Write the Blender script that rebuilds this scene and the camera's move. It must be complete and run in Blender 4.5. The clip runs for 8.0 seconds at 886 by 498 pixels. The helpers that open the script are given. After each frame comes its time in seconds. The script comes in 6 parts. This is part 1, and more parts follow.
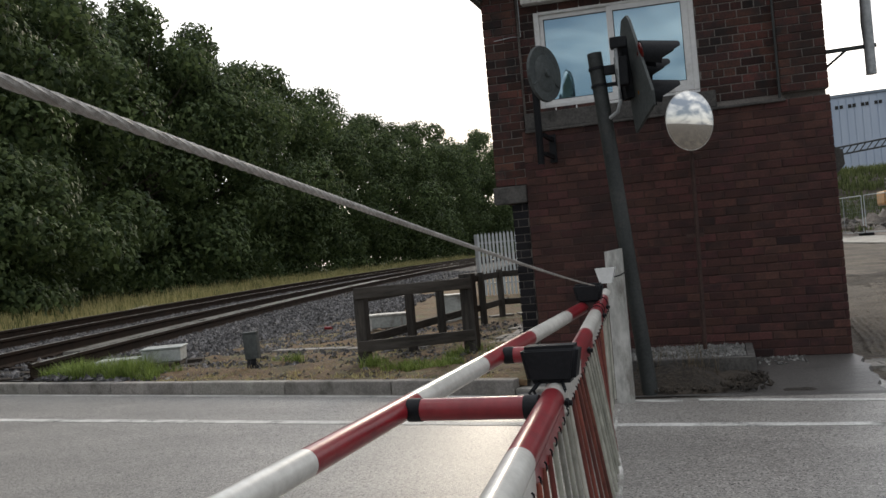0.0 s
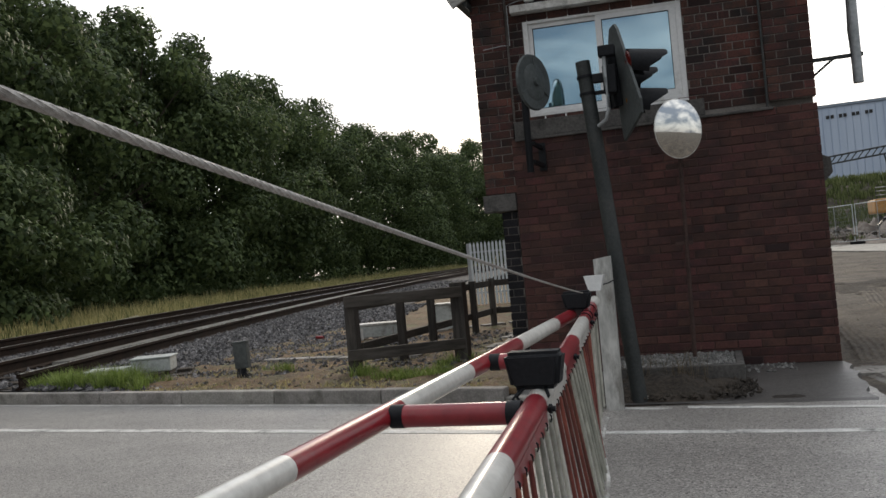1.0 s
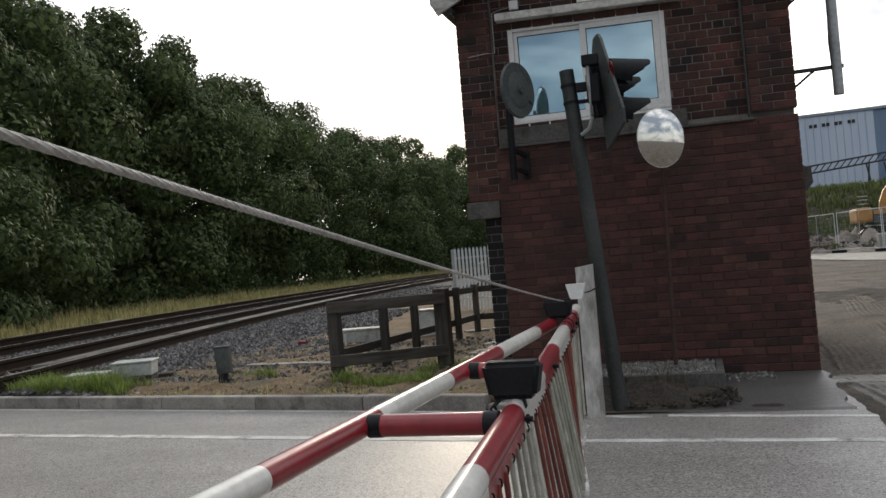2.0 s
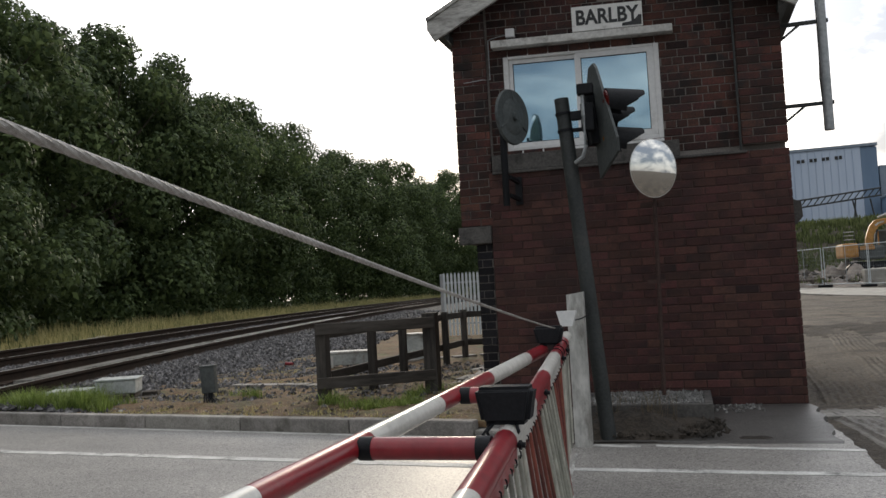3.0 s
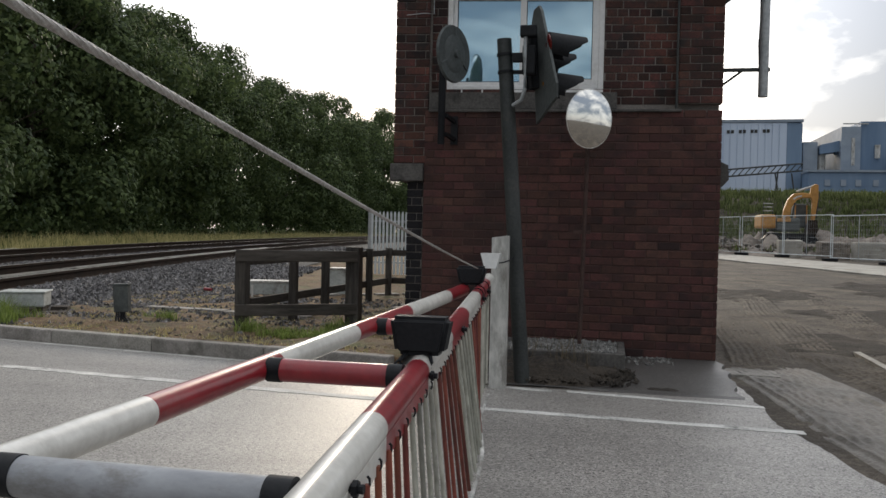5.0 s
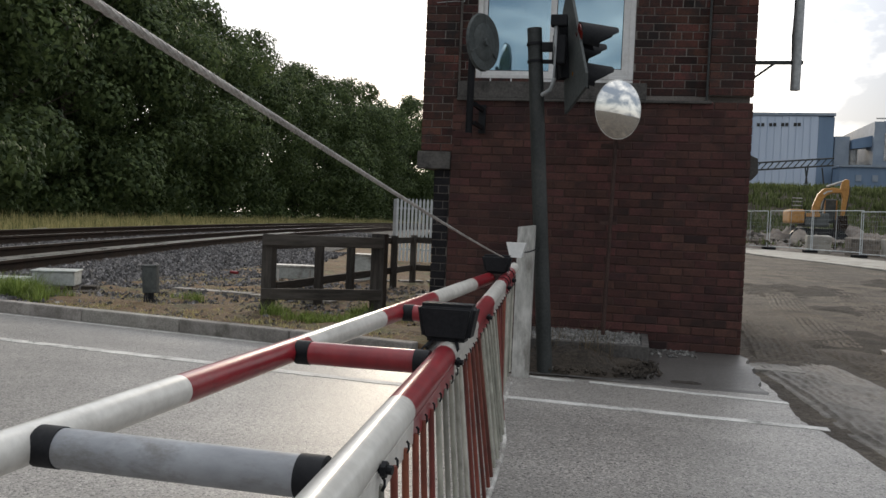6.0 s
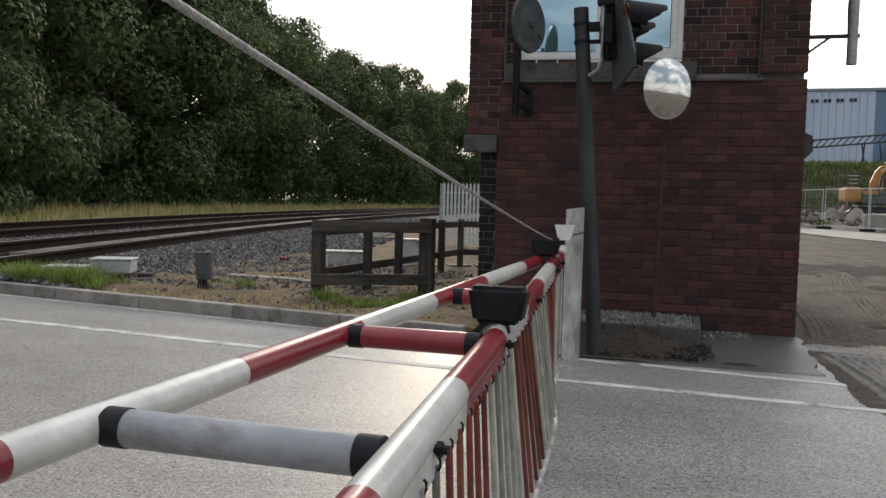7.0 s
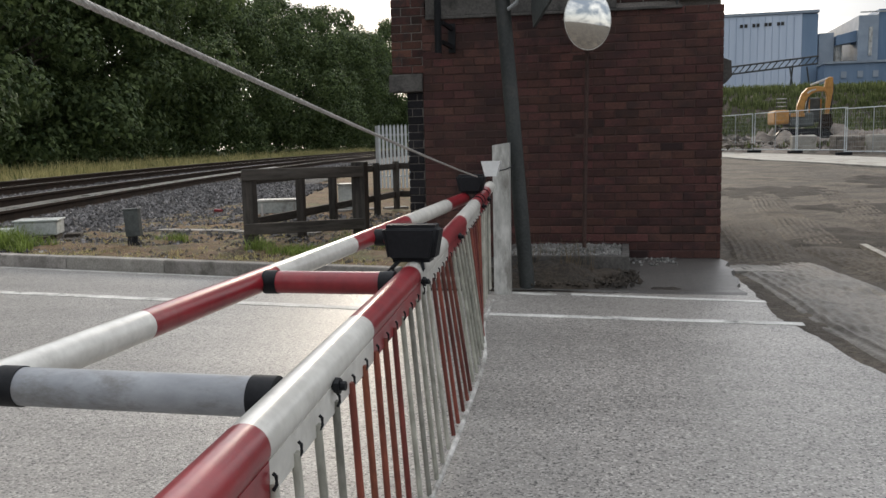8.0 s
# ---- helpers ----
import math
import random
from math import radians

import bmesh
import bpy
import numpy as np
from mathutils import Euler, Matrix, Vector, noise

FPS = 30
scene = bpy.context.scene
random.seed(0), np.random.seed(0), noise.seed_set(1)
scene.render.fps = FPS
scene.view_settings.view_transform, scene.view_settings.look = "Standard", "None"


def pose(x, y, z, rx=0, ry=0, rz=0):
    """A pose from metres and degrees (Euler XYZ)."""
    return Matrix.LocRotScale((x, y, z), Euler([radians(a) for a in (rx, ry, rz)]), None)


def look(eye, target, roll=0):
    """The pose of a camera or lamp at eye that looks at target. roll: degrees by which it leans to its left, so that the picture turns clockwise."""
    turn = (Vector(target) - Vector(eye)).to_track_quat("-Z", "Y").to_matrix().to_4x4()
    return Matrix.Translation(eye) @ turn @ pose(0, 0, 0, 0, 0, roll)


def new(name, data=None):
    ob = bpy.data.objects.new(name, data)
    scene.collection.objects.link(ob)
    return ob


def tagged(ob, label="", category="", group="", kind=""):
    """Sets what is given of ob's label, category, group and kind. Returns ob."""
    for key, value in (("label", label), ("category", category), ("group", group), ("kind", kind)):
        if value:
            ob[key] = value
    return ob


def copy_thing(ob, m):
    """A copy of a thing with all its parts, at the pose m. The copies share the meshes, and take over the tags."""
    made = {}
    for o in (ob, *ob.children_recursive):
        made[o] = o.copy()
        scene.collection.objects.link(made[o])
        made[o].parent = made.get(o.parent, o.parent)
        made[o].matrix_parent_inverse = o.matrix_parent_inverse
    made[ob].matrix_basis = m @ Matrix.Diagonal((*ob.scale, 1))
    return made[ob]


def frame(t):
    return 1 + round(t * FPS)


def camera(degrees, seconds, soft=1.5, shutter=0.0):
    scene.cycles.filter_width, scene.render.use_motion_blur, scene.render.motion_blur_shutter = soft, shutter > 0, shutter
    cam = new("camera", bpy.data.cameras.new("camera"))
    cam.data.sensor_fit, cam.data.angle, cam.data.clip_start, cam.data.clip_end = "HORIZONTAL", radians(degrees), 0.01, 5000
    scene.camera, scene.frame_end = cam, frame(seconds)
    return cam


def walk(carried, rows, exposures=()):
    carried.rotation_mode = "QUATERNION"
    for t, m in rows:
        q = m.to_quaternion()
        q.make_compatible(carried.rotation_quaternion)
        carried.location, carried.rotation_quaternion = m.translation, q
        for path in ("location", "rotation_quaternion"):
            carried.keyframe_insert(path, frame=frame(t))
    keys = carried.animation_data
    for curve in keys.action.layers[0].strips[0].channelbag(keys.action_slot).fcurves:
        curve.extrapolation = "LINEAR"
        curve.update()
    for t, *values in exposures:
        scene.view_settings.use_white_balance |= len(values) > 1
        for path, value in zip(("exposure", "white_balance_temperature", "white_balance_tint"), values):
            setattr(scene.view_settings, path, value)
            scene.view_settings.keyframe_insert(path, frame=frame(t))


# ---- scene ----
cam = camera(55.8, 8.0)
PATH = [
    (0, (0.307, 0.343, 1.459), (-0.3286, 2.2389, 1.4742), -4.97),
    (0.5, (0.315, 0.335, 1.461), (-0.3055, 2.2357, 1.4937), -4.89),
    (1, (0.344, 0.362, 1.440), (-0.2754, 2.2637, 1.4768), -5.08),
    (1.5, (0.360, 0.386, 1.455), (-0.2589, 2.2875, 1.4932), -5.59),
    (1.7, (0.372, 0.381, 1.457), (-0.2341, 2.2866, 1.4976), -5.30),
    (2.8, (0.346, 0.332, 1.451), (-0.2138, 2.2503, 1.5343), -3.43),
    (3, (0.338, 0.362, 1.450), (-0.2161, 2.2810, 1.5531), -3.17),
    (3.5, (0.358, 0.419, 1.453), (-0.1081, 2.3593, 1.5872), -0.81),
    (4, (0.328, 0.458, 1.418), (-0.0653, 2.4167, 1.5002), 0.31),
    (4.5, (0.329, 0.448, 1.404), (-0.0663, 2.4083, 1.4109), 1.13),
    (4.7, (0.335, 0.458, 1.394), (-0.0573, 2.4191, 1.3763), 1.30),
    (5.8, (0.331, 0.416, 1.388), (-0.0857, 2.3717, 1.3322), 1.72),
    (6, (0.325, 0.415, 1.390), (-0.1231, 2.3633, 1.3228), 2.43),
    (6.5, (0.321, 0.385, 1.390), (-0.1987, 2.3148, 1.3093), 2.95),
    (7, (0.316, 0.400, 1.386), (-0.2385, 2.3186, 1.2775), 1.56),
    (7.5, (0.366, 0.391, 1.382), (-0.1614, 2.3126, 1.2136), -0.24),
    (8, (0.444, 0.410, 1.376), (0.0220, 2.3495, 1.1299), -1.32),
]
walk(cam, [(t, look(eye, target, roll)) for t, eye, target, roll in PATH],
     [(0, 0.0), (1.7, 0.0), (2.8, 0.0), (3.1, -0.08), (3.5, -0.46), (4.0, -0.36), (4.7, -0.03), (6, 0.08), (7, 0.15), (8, 0.34)])

# ---------------------------------------------------------------- world and sun
SUN_AZ = radians(10.0)      # left of straight ahead
SUN_EL = radians(17.0)
SUN_DIR = Vector((-math.sin(SUN_AZ) * math.cos(SUN_EL), math.cos(SUN_AZ) * math.cos(SUN_EL), math.sin(SUN_EL)))

world = bpy.data.worlds.new("world")
scene.world = world
world.use_nodes = True
wn, wl = world.node_tree.nodes, world.node_tree.links
wn.clear()
w_out = wn.new("ShaderNodeOutputWorld")
w_bg = wn.new("ShaderNodeBackground")
sky = wn.new("ShaderNodeTexSky")
sky.sky_type = "NISHITA"
sky.sun_disc = False
sky.sun_elevation = SUN_EL
sky.sun_rotation = -SUN_AZ
sky.dust_density = 2.0
w_tc = wn.new("ShaderNodeTexCoord")
w_map = wn.new("ShaderNodeMapping")
w_map.inputs["Scale"].default_value = (1.0, 1.0, 2.6)
w_noise = wn.new("ShaderNodeTexNoise")
w_noise.inputs["Scale"].default_value = 3.1
w_noise.inputs["Detail"].default_value = 7.0
w_noise.inputs["Roughness"].default_value = 0.55
w_noise.inputs["Distortion"].default_value = 0.25
w_ramp = wn.new("ShaderNodeValToRGB")
w_ramp.color_ramp.elements[0].position, w_ramp.color_ramp.elements[0].color = 0.43, (0.34, 0.38, 0.45, 1)
w_ramp.color_ramp.elements[1].position, w_ramp.color_ramp.elements[1].color = 0.60, (1.28, 1.26, 1.22, 1)
w_dot = wn.new("ShaderNodeVectorMath")
w_dot.operation = "DOT_PRODUCT"
w_dot.inputs[1].default_value = SUN_DIR
w_glow = wn.new("ShaderNodeMapRange")      # the sky opposite the sun is dimmer
w_glow.interpolation_type = "SMOOTHSTEP"
for key, value in (("From Min", -0.9), ("From Max", 0.75), ("To Min", 0.64), ("To Max", 0.98)):
    w_glow.inputs[key].default_value = value
w_halo = wn.new("ShaderNodeMapRange")      # thin cloud glows round the hidden sun
w_halo.interpolation_type = "SMOOTHSTEP"
for key, value in (("From Min", 0.84), ("From Max", 1.0), ("To Min", 0.0), ("To Max", 1.9)):
    w_halo.inputs[key].default_value = value
w_sum = wn.new("ShaderNodeMath")
w_sum.operation = "ADD"
w_sep = wn.new("ShaderNodeSeparateXYZ")    # an overcast sky is brightest overhead
w_top = wn.new("ShaderNodeMapRange")
for key, value in (("From Min", 0.0), ("From Max", 1.0), ("To Min", 0.72), ("To Max", 2.3)):
    w_top.inputs[key].default_value = value
w_all = wn.new("ShaderNodeMath")
w_all.operation = "MULTIPLY"
w_mul = wn.new("ShaderNodeVectorMath")
w_mul.operation = "SCALE"
w_skys = wn.new("ShaderNodeVectorMath")
w_skys.operation = "SCALE"
w_skys.inputs["Scale"].default_value = 0.035
w_add = wn.new("ShaderNodeVectorMath")
w_add.operation = "ADD"
wl.new(w_tc.outputs["Generated"], w_map.inputs["Vector"])
wl.new(w_map.outputs["Vector"], w_noise.inputs["Vector"])
wl.new(w_noise.outputs["Fac"], w_ramp.inputs["Fac"])
wl.new(w_tc.outputs["Generated"], w_dot.inputs[0])
wl.new(w_dot.outputs["Value"], w_glow.inputs["Value"])
wl.new(w_ramp.outputs["Color"], w_mul.inputs[0])
wl.new(w_dot.outputs["Value"], w_halo.inputs["Value"])
wl.new(w_glow.outputs["Result"], w_sum.inputs[0])
wl.new(w_halo.outputs["Result"], w_sum.inputs[1])
wl.new(w_tc.outputs["Generated"], w_sep.inputs["Vector"])
wl.new(w_sep.outputs["Z"], w_top.inputs["Value"])
wl.new(w_sum.outputs["Value"], w_all.inputs[0])
wl.new(w_top.outputs["Result"], w_all.inputs[1])
wl.new(w_all.outputs["Value"], w_mul.inputs["Scale"])
wl.new(sky.outputs["Color"], w_skys.inputs[0])
wl.new(w_mul.outputs["Vector"], w_add.inputs[0])
wl.new(w_skys.outputs["Vector"], w_add.inputs[1])
wl.new(w_add.outputs["Vector"], w_bg.inputs["Color"])
w_bg.inputs["Strength"].default_value = 0.70
wl.new(w_bg.outputs["Background"], w_out.inputs["Surface"])

sun_data = bpy.data.lights.new("sun", "SUN")
sun_data.energy = 1.4
sun_data.angle = radians(14)
sun_data.color = (1.0, 0.86, 0.68)
sun = new("sun", sun_data)
sun.matrix_world = look(SUN_DIR * 100, (0, 0, 0))


# ---------------------------------------------------------------- materials
def node_mat(name):
    m = bpy.data.materials.new(name)
    m.use_nodes = True
    nt = m.node_tree
    return m, nt.nodes, nt.links, nt.nodes["Principled BSDF"]


def surface(name, low, high, fine=40.0, coarse=2.0, rough=0.8, bump=0.3, metal=0.0, depth=0.01, spread=0.12,
            stain=None, stain_at=0.62, per="", vary=0.0, coat=0.0, rough_vary=0.1, squash=(1, 1, 1), spec=0.5):
    """Two scales of noise between two colours, an optional stain, an optional shade for each piece."""
    m, n, l, b = node_mat(name)
    tc = n.new("ShaderNodeTexCoord")
    mp = n.new("ShaderNodeMapping")
    mp.inputs["Scale"].default_value = squash
    l.new(tc.outputs["Object"], mp.inputs["Vector"])
    vec = mp.outputs["Vector"]
    if per:
        src = n.new("ShaderNodeObjectInfo" if per == "object" else "ShaderNodeNewGeometry")
        rnd = src.outputs["Random" if per == "object" else "Random Per Island"]
    if per == "object":
        sh = n.new("ShaderNodeVectorMath")
        sh.operation = "ADD"
        cmb = n.new("ShaderNodeMath")
        cmb.operation = "MULTIPLY"
        cmb.inputs[1].default_value = 37.0
        l.new(rnd, cmb.inputs[0])
        l.new(vec, sh.inputs[0])
        l.new(cmb.outputs[0], sh.inputs[1])
        vec = sh.outputs["Vector"]
    nf = n.new("ShaderNodeTexNoise")
    nf.inputs["Scale"].default_value = fine
    nf.inputs["Detail"].default_value = 6.0
    nf.inputs["Roughness"].default_value = 0.65
    nc = n.new("ShaderNodeTexNoise")
    nc.inputs["Scale"].default_value = coarse
    nc.inputs["Detail"].default_value = 4.0
    l.new(vec, nf.inputs["Vector"])
    l.new(vec, nc.inputs["Vector"])
    mx = n.new("ShaderNodeMath")
    mx.operation = "MULTIPLY_ADD"
    mx.inputs[1].default_value = 0.55
    half = n.new("ShaderNodeMath")
    half.operation = "MULTIPLY"
    half.inputs[1].default_value = 0.45
    l.new(nf.outputs["Fac"], mx.inputs[0])
    l.new(nc.outputs["Fac"], half.inputs[0])
    l.new(half.outputs[0], mx.inputs[2])
    cr = n.new("ShaderNodeValToRGB")
    cr.color_ramp.elements[0].position, cr.color_ramp.elements[0].color = 0.5 - spread, (*low, 1)
    cr.color_ramp.elements[1].position, cr.color_ramp.elements[1].color = 0.5 + spread, (*high, 1)
    l.new(mx.outputs[0], cr.inputs["Fac"])
    col = cr.outputs["Color"]
    if stain:
        ns = n.new("ShaderNodeTexNoise")
        ns.inputs["Scale"].default_value = coarse * 1.7
        ns.inputs["Detail"].default_value = 8.0
        ns.inputs["Roughness"].default_value = 0.7
        ofs = n.new("ShaderNodeVectorMath")
        ofs.operation = "ADD"
        ofs.inputs[1].default_value = (13.1, 4.7, 8.3)
        l.new(vec, ofs.inputs[0])
        l.new(ofs.outputs["Vector"], ns.inputs["Vector"])
        sr = n.new("ShaderNodeMapRange")
        sr.inputs["From Min"].default_value = stain_at - 0.1
        sr.inputs["From Max"].default_value = stain_at + 0.06
        l.new(ns.outputs["Fac"], sr.inputs["Value"])
        mix = n.new("ShaderNodeMix")
        mix.data_type = "RGBA"
        l.new(sr.outputs["Result"], mix.inputs["Factor"])
        l.new(col, mix.inputs["A"])
        mix.inputs["B"].default_value = (*stain, 1)
        col = mix.outputs["Result"]
    if per:
        hsv = n.new("ShaderNodeHueSaturation")
        mr = n.new("ShaderNodeMapRange")
        mr.inputs["To Min"].default_value = 1 - vary
        mr.inputs["To Max"].default_value = 1 + vary
        l.new(rnd, mr.inputs["Value"])
        l.new(mr.outputs["Result"], hsv.inputs["Value"])
        l.new(col, hsv.inputs["Color"])
        hm = n.new("ShaderNodeMapRange")
        hm.inputs["To Min"].default_value = 0.488
        hm.inputs["To Max"].default_value = 0.512
        tw = n.new("ShaderNodeMath")
        tw.operation = "FRACT"
        t7 = n.new("ShaderNodeMath")
        t7.operation = "MULTIPLY"
        t7.inputs[1].default_value = 7.31
        l.new(rnd, t7.inputs[0])
        l.new(t7.outputs[0], tw.inputs[0])
        l.new(tw.outputs[0], hm.inputs["Value"])
        l.new(hm.outputs["Result"], hsv.inputs["Hue"])
        col = hsv.outputs["Color"]
    l.new(col, b.inputs["Base Color"])
    rr = n.new("ShaderNodeMapRange")
    rr.inputs["To Min"].default_value = max(0.02, rough - rough_vary)
    rr.inputs["To Max"].default_value = min(1.0, rough + rough_vary)
    l.new(nc.outputs["Fac"], rr.inputs["Value"])
    l.new(rr.outputs["Result"], b.inputs["Roughness"])
    b.inputs["Metallic"].default_value = metal
    b.inputs["Specular IOR Level"].default_value = spec
    if coat:
        b.inputs["Coat Weight"].default_value = coat
        b.inputs["Coat Roughness"].default_value = 0.15
    if bump:
        bp = n.new("ShaderNodeBump")
        bp.inputs["Strength"].default_value = bump
        bp.inputs["Distance"].default_value = depth
        l.new(nf.outputs["Fac"], bp.inputs["Height"])
        l.new(bp.outputs["Normal"], b.inputs["Normal"])
    return m


def leaf_mat(name, low, high, thin=0.35, rough=0.55):
    m, n, l, b = node_mat(name)
    geo = n.new("ShaderNodeNewGeometry")
    cr = n.new("ShaderNodeValToRGB")
    cr.color_ramp.elements[0].color, cr.color_ramp.elements[1].color = (*low, 1), (*high, 1)
    l.new(geo.outputs["Random Per Island"], cr.inputs["Fac"])
    tc = n.new("ShaderNodeTexCoord")
    ns = n.new("ShaderNodeTexNoise")
    ns.inputs["Scale"].default_value = 0.7
    l.new(tc.outputs["Object"], ns.inputs["Vector"])
    hsv = n.new("ShaderNodeHueSaturation")
    mr = n.new("ShaderNodeMapRange")
    mr.inputs["To Min"].default_value, mr.inputs["To Max"].default_value = 0.55, 1.5
    l.new(ns.outputs["Fac"], mr.inputs["Value"])
    l.new(mr.outputs["Result"], hsv.inputs["Value"])
    l.new(cr.outputs["Color"], hsv.inputs["Color"])
    l.new(hsv.outputs["Color"], b.inputs["Base Color"])
    b.inputs["Roughness"].default_value = rough
    b.inputs["Specular IOR Level"].default_value = 0.16
    tr = n.new("ShaderNodeBsdfTranslucent")
    l.new(hsv.outputs["Color"], tr.inputs["Color"])
    mix = n.new("ShaderNodeMixShader")
    mix.inputs["Fac"].default_value = thin
    l.new(b.outputs["BSDF"], mix.inputs[1])
    l.new(tr.outputs["BSDF"], mix.inputs[2])
    l.new(mix.outputs["Shader"], n["Material Output"].inputs["Surface"])
    return m


def asphalt_mat(name, dark, mid, pale, rough):
    """Rolled asphalt: stone chips of many shades in a darker binder, with wide faint stains."""
    m, n, l, b = node_mat(name)
    tc = n.new("ShaderNodeTexCoord")
    chips = n.new("ShaderNodeTexVoronoi")
    chips.inputs["Scale"].default_value = 105.0
    l.new(tc.outputs["Object"], chips.inputs["Vector"])
    sep = n.new("ShaderNodeSeparateColor")
    l.new(chips.outputs["Color"], sep.inputs["Color"])
    cr = n.new("ShaderNodeValToRGB")
    cr.color_ramp.elements[0].position, cr.color_ramp.elements[0].color = 0.06, (*dark, 1)
    cr.color_ramp.elements[1].position, cr.color_ramp.elements[1].color = 0.98, (*pale, 1)
    for at in (0.22, 0.80):
        e = cr.color_ramp.elements.new(at)
        e.color = (*(c * (0.8 + 0.4 * at) for c in mid), 1)
    l.new(sep.outputs["Red"], cr.inputs["Fac"])
    wide = n.new("ShaderNodeTexNoise")
    wide.inputs["Scale"].default_value = 0.9
    wide.inputs["Detail"].default_value = 8.0
    wide.inputs["Roughness"].default_value = 0.7
    mp = n.new("ShaderNodeMapping")
    mp.inputs["Scale"].default_value = (0.45, 1.0, 1.0)
    l.new(tc.outputs["Object"], mp.inputs["Vector"])
    l.new(mp.outputs["Vector"], wide.inputs["Vector"])
    mr = n.new("ShaderNodeMapRange")
    for key, value in (("From Min", 0.3), ("From Max", 0.7), ("To Min", 0.72), ("To Max", 1.2)):
        mr.inputs[key].default_value = value
    l.new(wide.outputs["Fac"], mr.inputs["Value"])
    hsv = n.new("ShaderNodeHueSaturation")
    l.new(mr.outputs["Result"], hsv.inputs["Value"])
    l.new(cr.outputs["Color"], hsv.inputs["Color"])
    l.new(hsv.outputs["Color"], b.inputs["Base Color"])
    b.inputs["Roughness"].default_value = rough
    b.inputs["Specular IOR Level"].default_value = 0.5
    edge_n = n.new("ShaderNodeTexNoise")
    edge_n.inputs["Scale"].default_value = 120.0
    edge_n.inputs["Detail"].default_value = 3.0
    l.new(tc.outputs["Object"], edge_n.inputs["Vector"])
    add = n.new("ShaderNodeMath")
    add.operation = "SUBTRACT"
    l.new(edge_n.outputs["Fac"], add.inputs[0])
    l.new(chips.outputs["Distance"], add.inputs[1])
    bp = n.new("ShaderNodeBump")
    bp.inputs["Strength"].default_value = 0.35
    bp.inputs["Distance"].default_value = 0.004
    l.new(add.outputs[0], bp.inputs["Height"])
    l.new(bp.outputs["Normal"], b.inputs["Normal"])
    return m


ASPHALT = asphalt_mat("asphalt", (0.070, 0.067, 0.062), (0.275, 0.260, 0.242), (0.48, 0.455, 0.425), 0.46)
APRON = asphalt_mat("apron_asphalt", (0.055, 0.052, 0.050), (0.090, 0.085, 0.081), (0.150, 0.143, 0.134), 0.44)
PAINT_LINE = surface("road_paint", (0.36, 0.355, 0.34), (0.74, 0.73, 0.70), fine=60, coarse=3, rough=0.7, bump=0.3, stain=(0.15, 0.15, 0.14), stain_at=0.63)
KERB_MAT = surface("kerb_concrete", (0.19, 0.178, 0.162), (0.39, 0.365, 0.335), fine=50, coarse=2.5, rough=0.9, bump=0.5, stain=(0.15, 0.14, 0.122),
                   stain_at=0.6, per="object", vary=0.16)
CONCRETE = surface("concrete", (0.26, 0.25, 0.22), (0.44, 0.42, 0.38), fine=30, coarse=1.2, rough=0.9, bump=0.4, stain=(0.18, 0.16, 0.13))
EARTH = surface("earth", (0.036, 0.024, 0.014), (0.215, 0.132, 0.066), fine=14, coarse=1.1, rough=0.95, bump=1.0, depth=0.04, spread=0.16,
                stain=(0.10, 0.11, 0.045), stain_at=0.6)
YARD = surface("yard_dirt", (0.032, 0.027, 0.022), (0.190, 0.160, 0.127), fine=18, coarse=0.55, rough=0.8, bump=1.0, depth=0.05, spread=0.15,
               stain=(0.06, 0.051, 0.042), stain_at=0.56, rough_vary=0.15, spec=0.25)
FIELD = surface("field_grass", (0.045, 0.06, 0.022), (0.14, 0.13, 0.06), fine=6, coarse=0.2, rough=1.0, bump=1.0, depth=0.1)
DIRT = surface("dark_dirt", (0.020, 0.017, 0.014), (0.075, 0.060, 0.046), fine=30, coarse=3, rough=0.95, bump=1.0, depth=0.03)
STONES = surface("ballast_stone", (0.026, 0.025, 0.026), (0.195, 0.187, 0.188), fine=20, coarse=4, rough=0.85, bump=0.5, per="island", vary=0.75)
BED = surface("ballast_bed", (0.022, 0.021, 0.021), (0.09, 0.087, 0.085), fine=22, coarse=2, rough=0.95, bump=1.0, depth=0.05)
CHIPS = surface("gravel_chips", (0.075, 0.075, 0.07), (0.26, 0.255, 0.245), fine=40, coarse=6, rough=0.85, bump=0.4, per="island", vary=0.5)
RAIL_SIDE = surface("rail_rust", (0.012, 0.008, 0.006), (0.034, 0.021, 0.015), fine=40, coarse=3, rough=0.9, bump=0.4, spec=0.12)
POLE_RUST = surface("pole_rust", (0.035, 0.020, 0.017), (0.085, 0.050, 0.042), fine=40, coarse=3, rough=0.9, bump=0.3)
TRACKED = surface("tracked_ground", (0.075, 0.067, 0.058), (0.225, 0.204, 0.177), fine=30, coarse=1.0, rough=0.55, bump=0.8, depth=0.02, spread=0.15,
                  stain=(0.075, 0.066, 0.056), stain_at=0.6)
MUD = surface("churned_mud", (0.020, 0.017, 0.015), (0.085, 0.073, 0.060), fine=26, coarse=1.4, rough=0.85, bump=1.0, depth=0.04, spread=0.15, spec=0.2)
RAIL_TOP = surface("rail_head", (0.66, 0.64, 0.60), (0.82, 0.80, 0.76), fine=60, coarse=4, rough=0.3, bump=0.05, metal=0.8)
SLEEPER = surface("sleeper", (0.022, 0.018, 0.015), (0.06, 0.05, 0.042), fine=30, coarse=3, rough=0.95, bump=0.5, per="object", vary=0.25, spec=0.15)
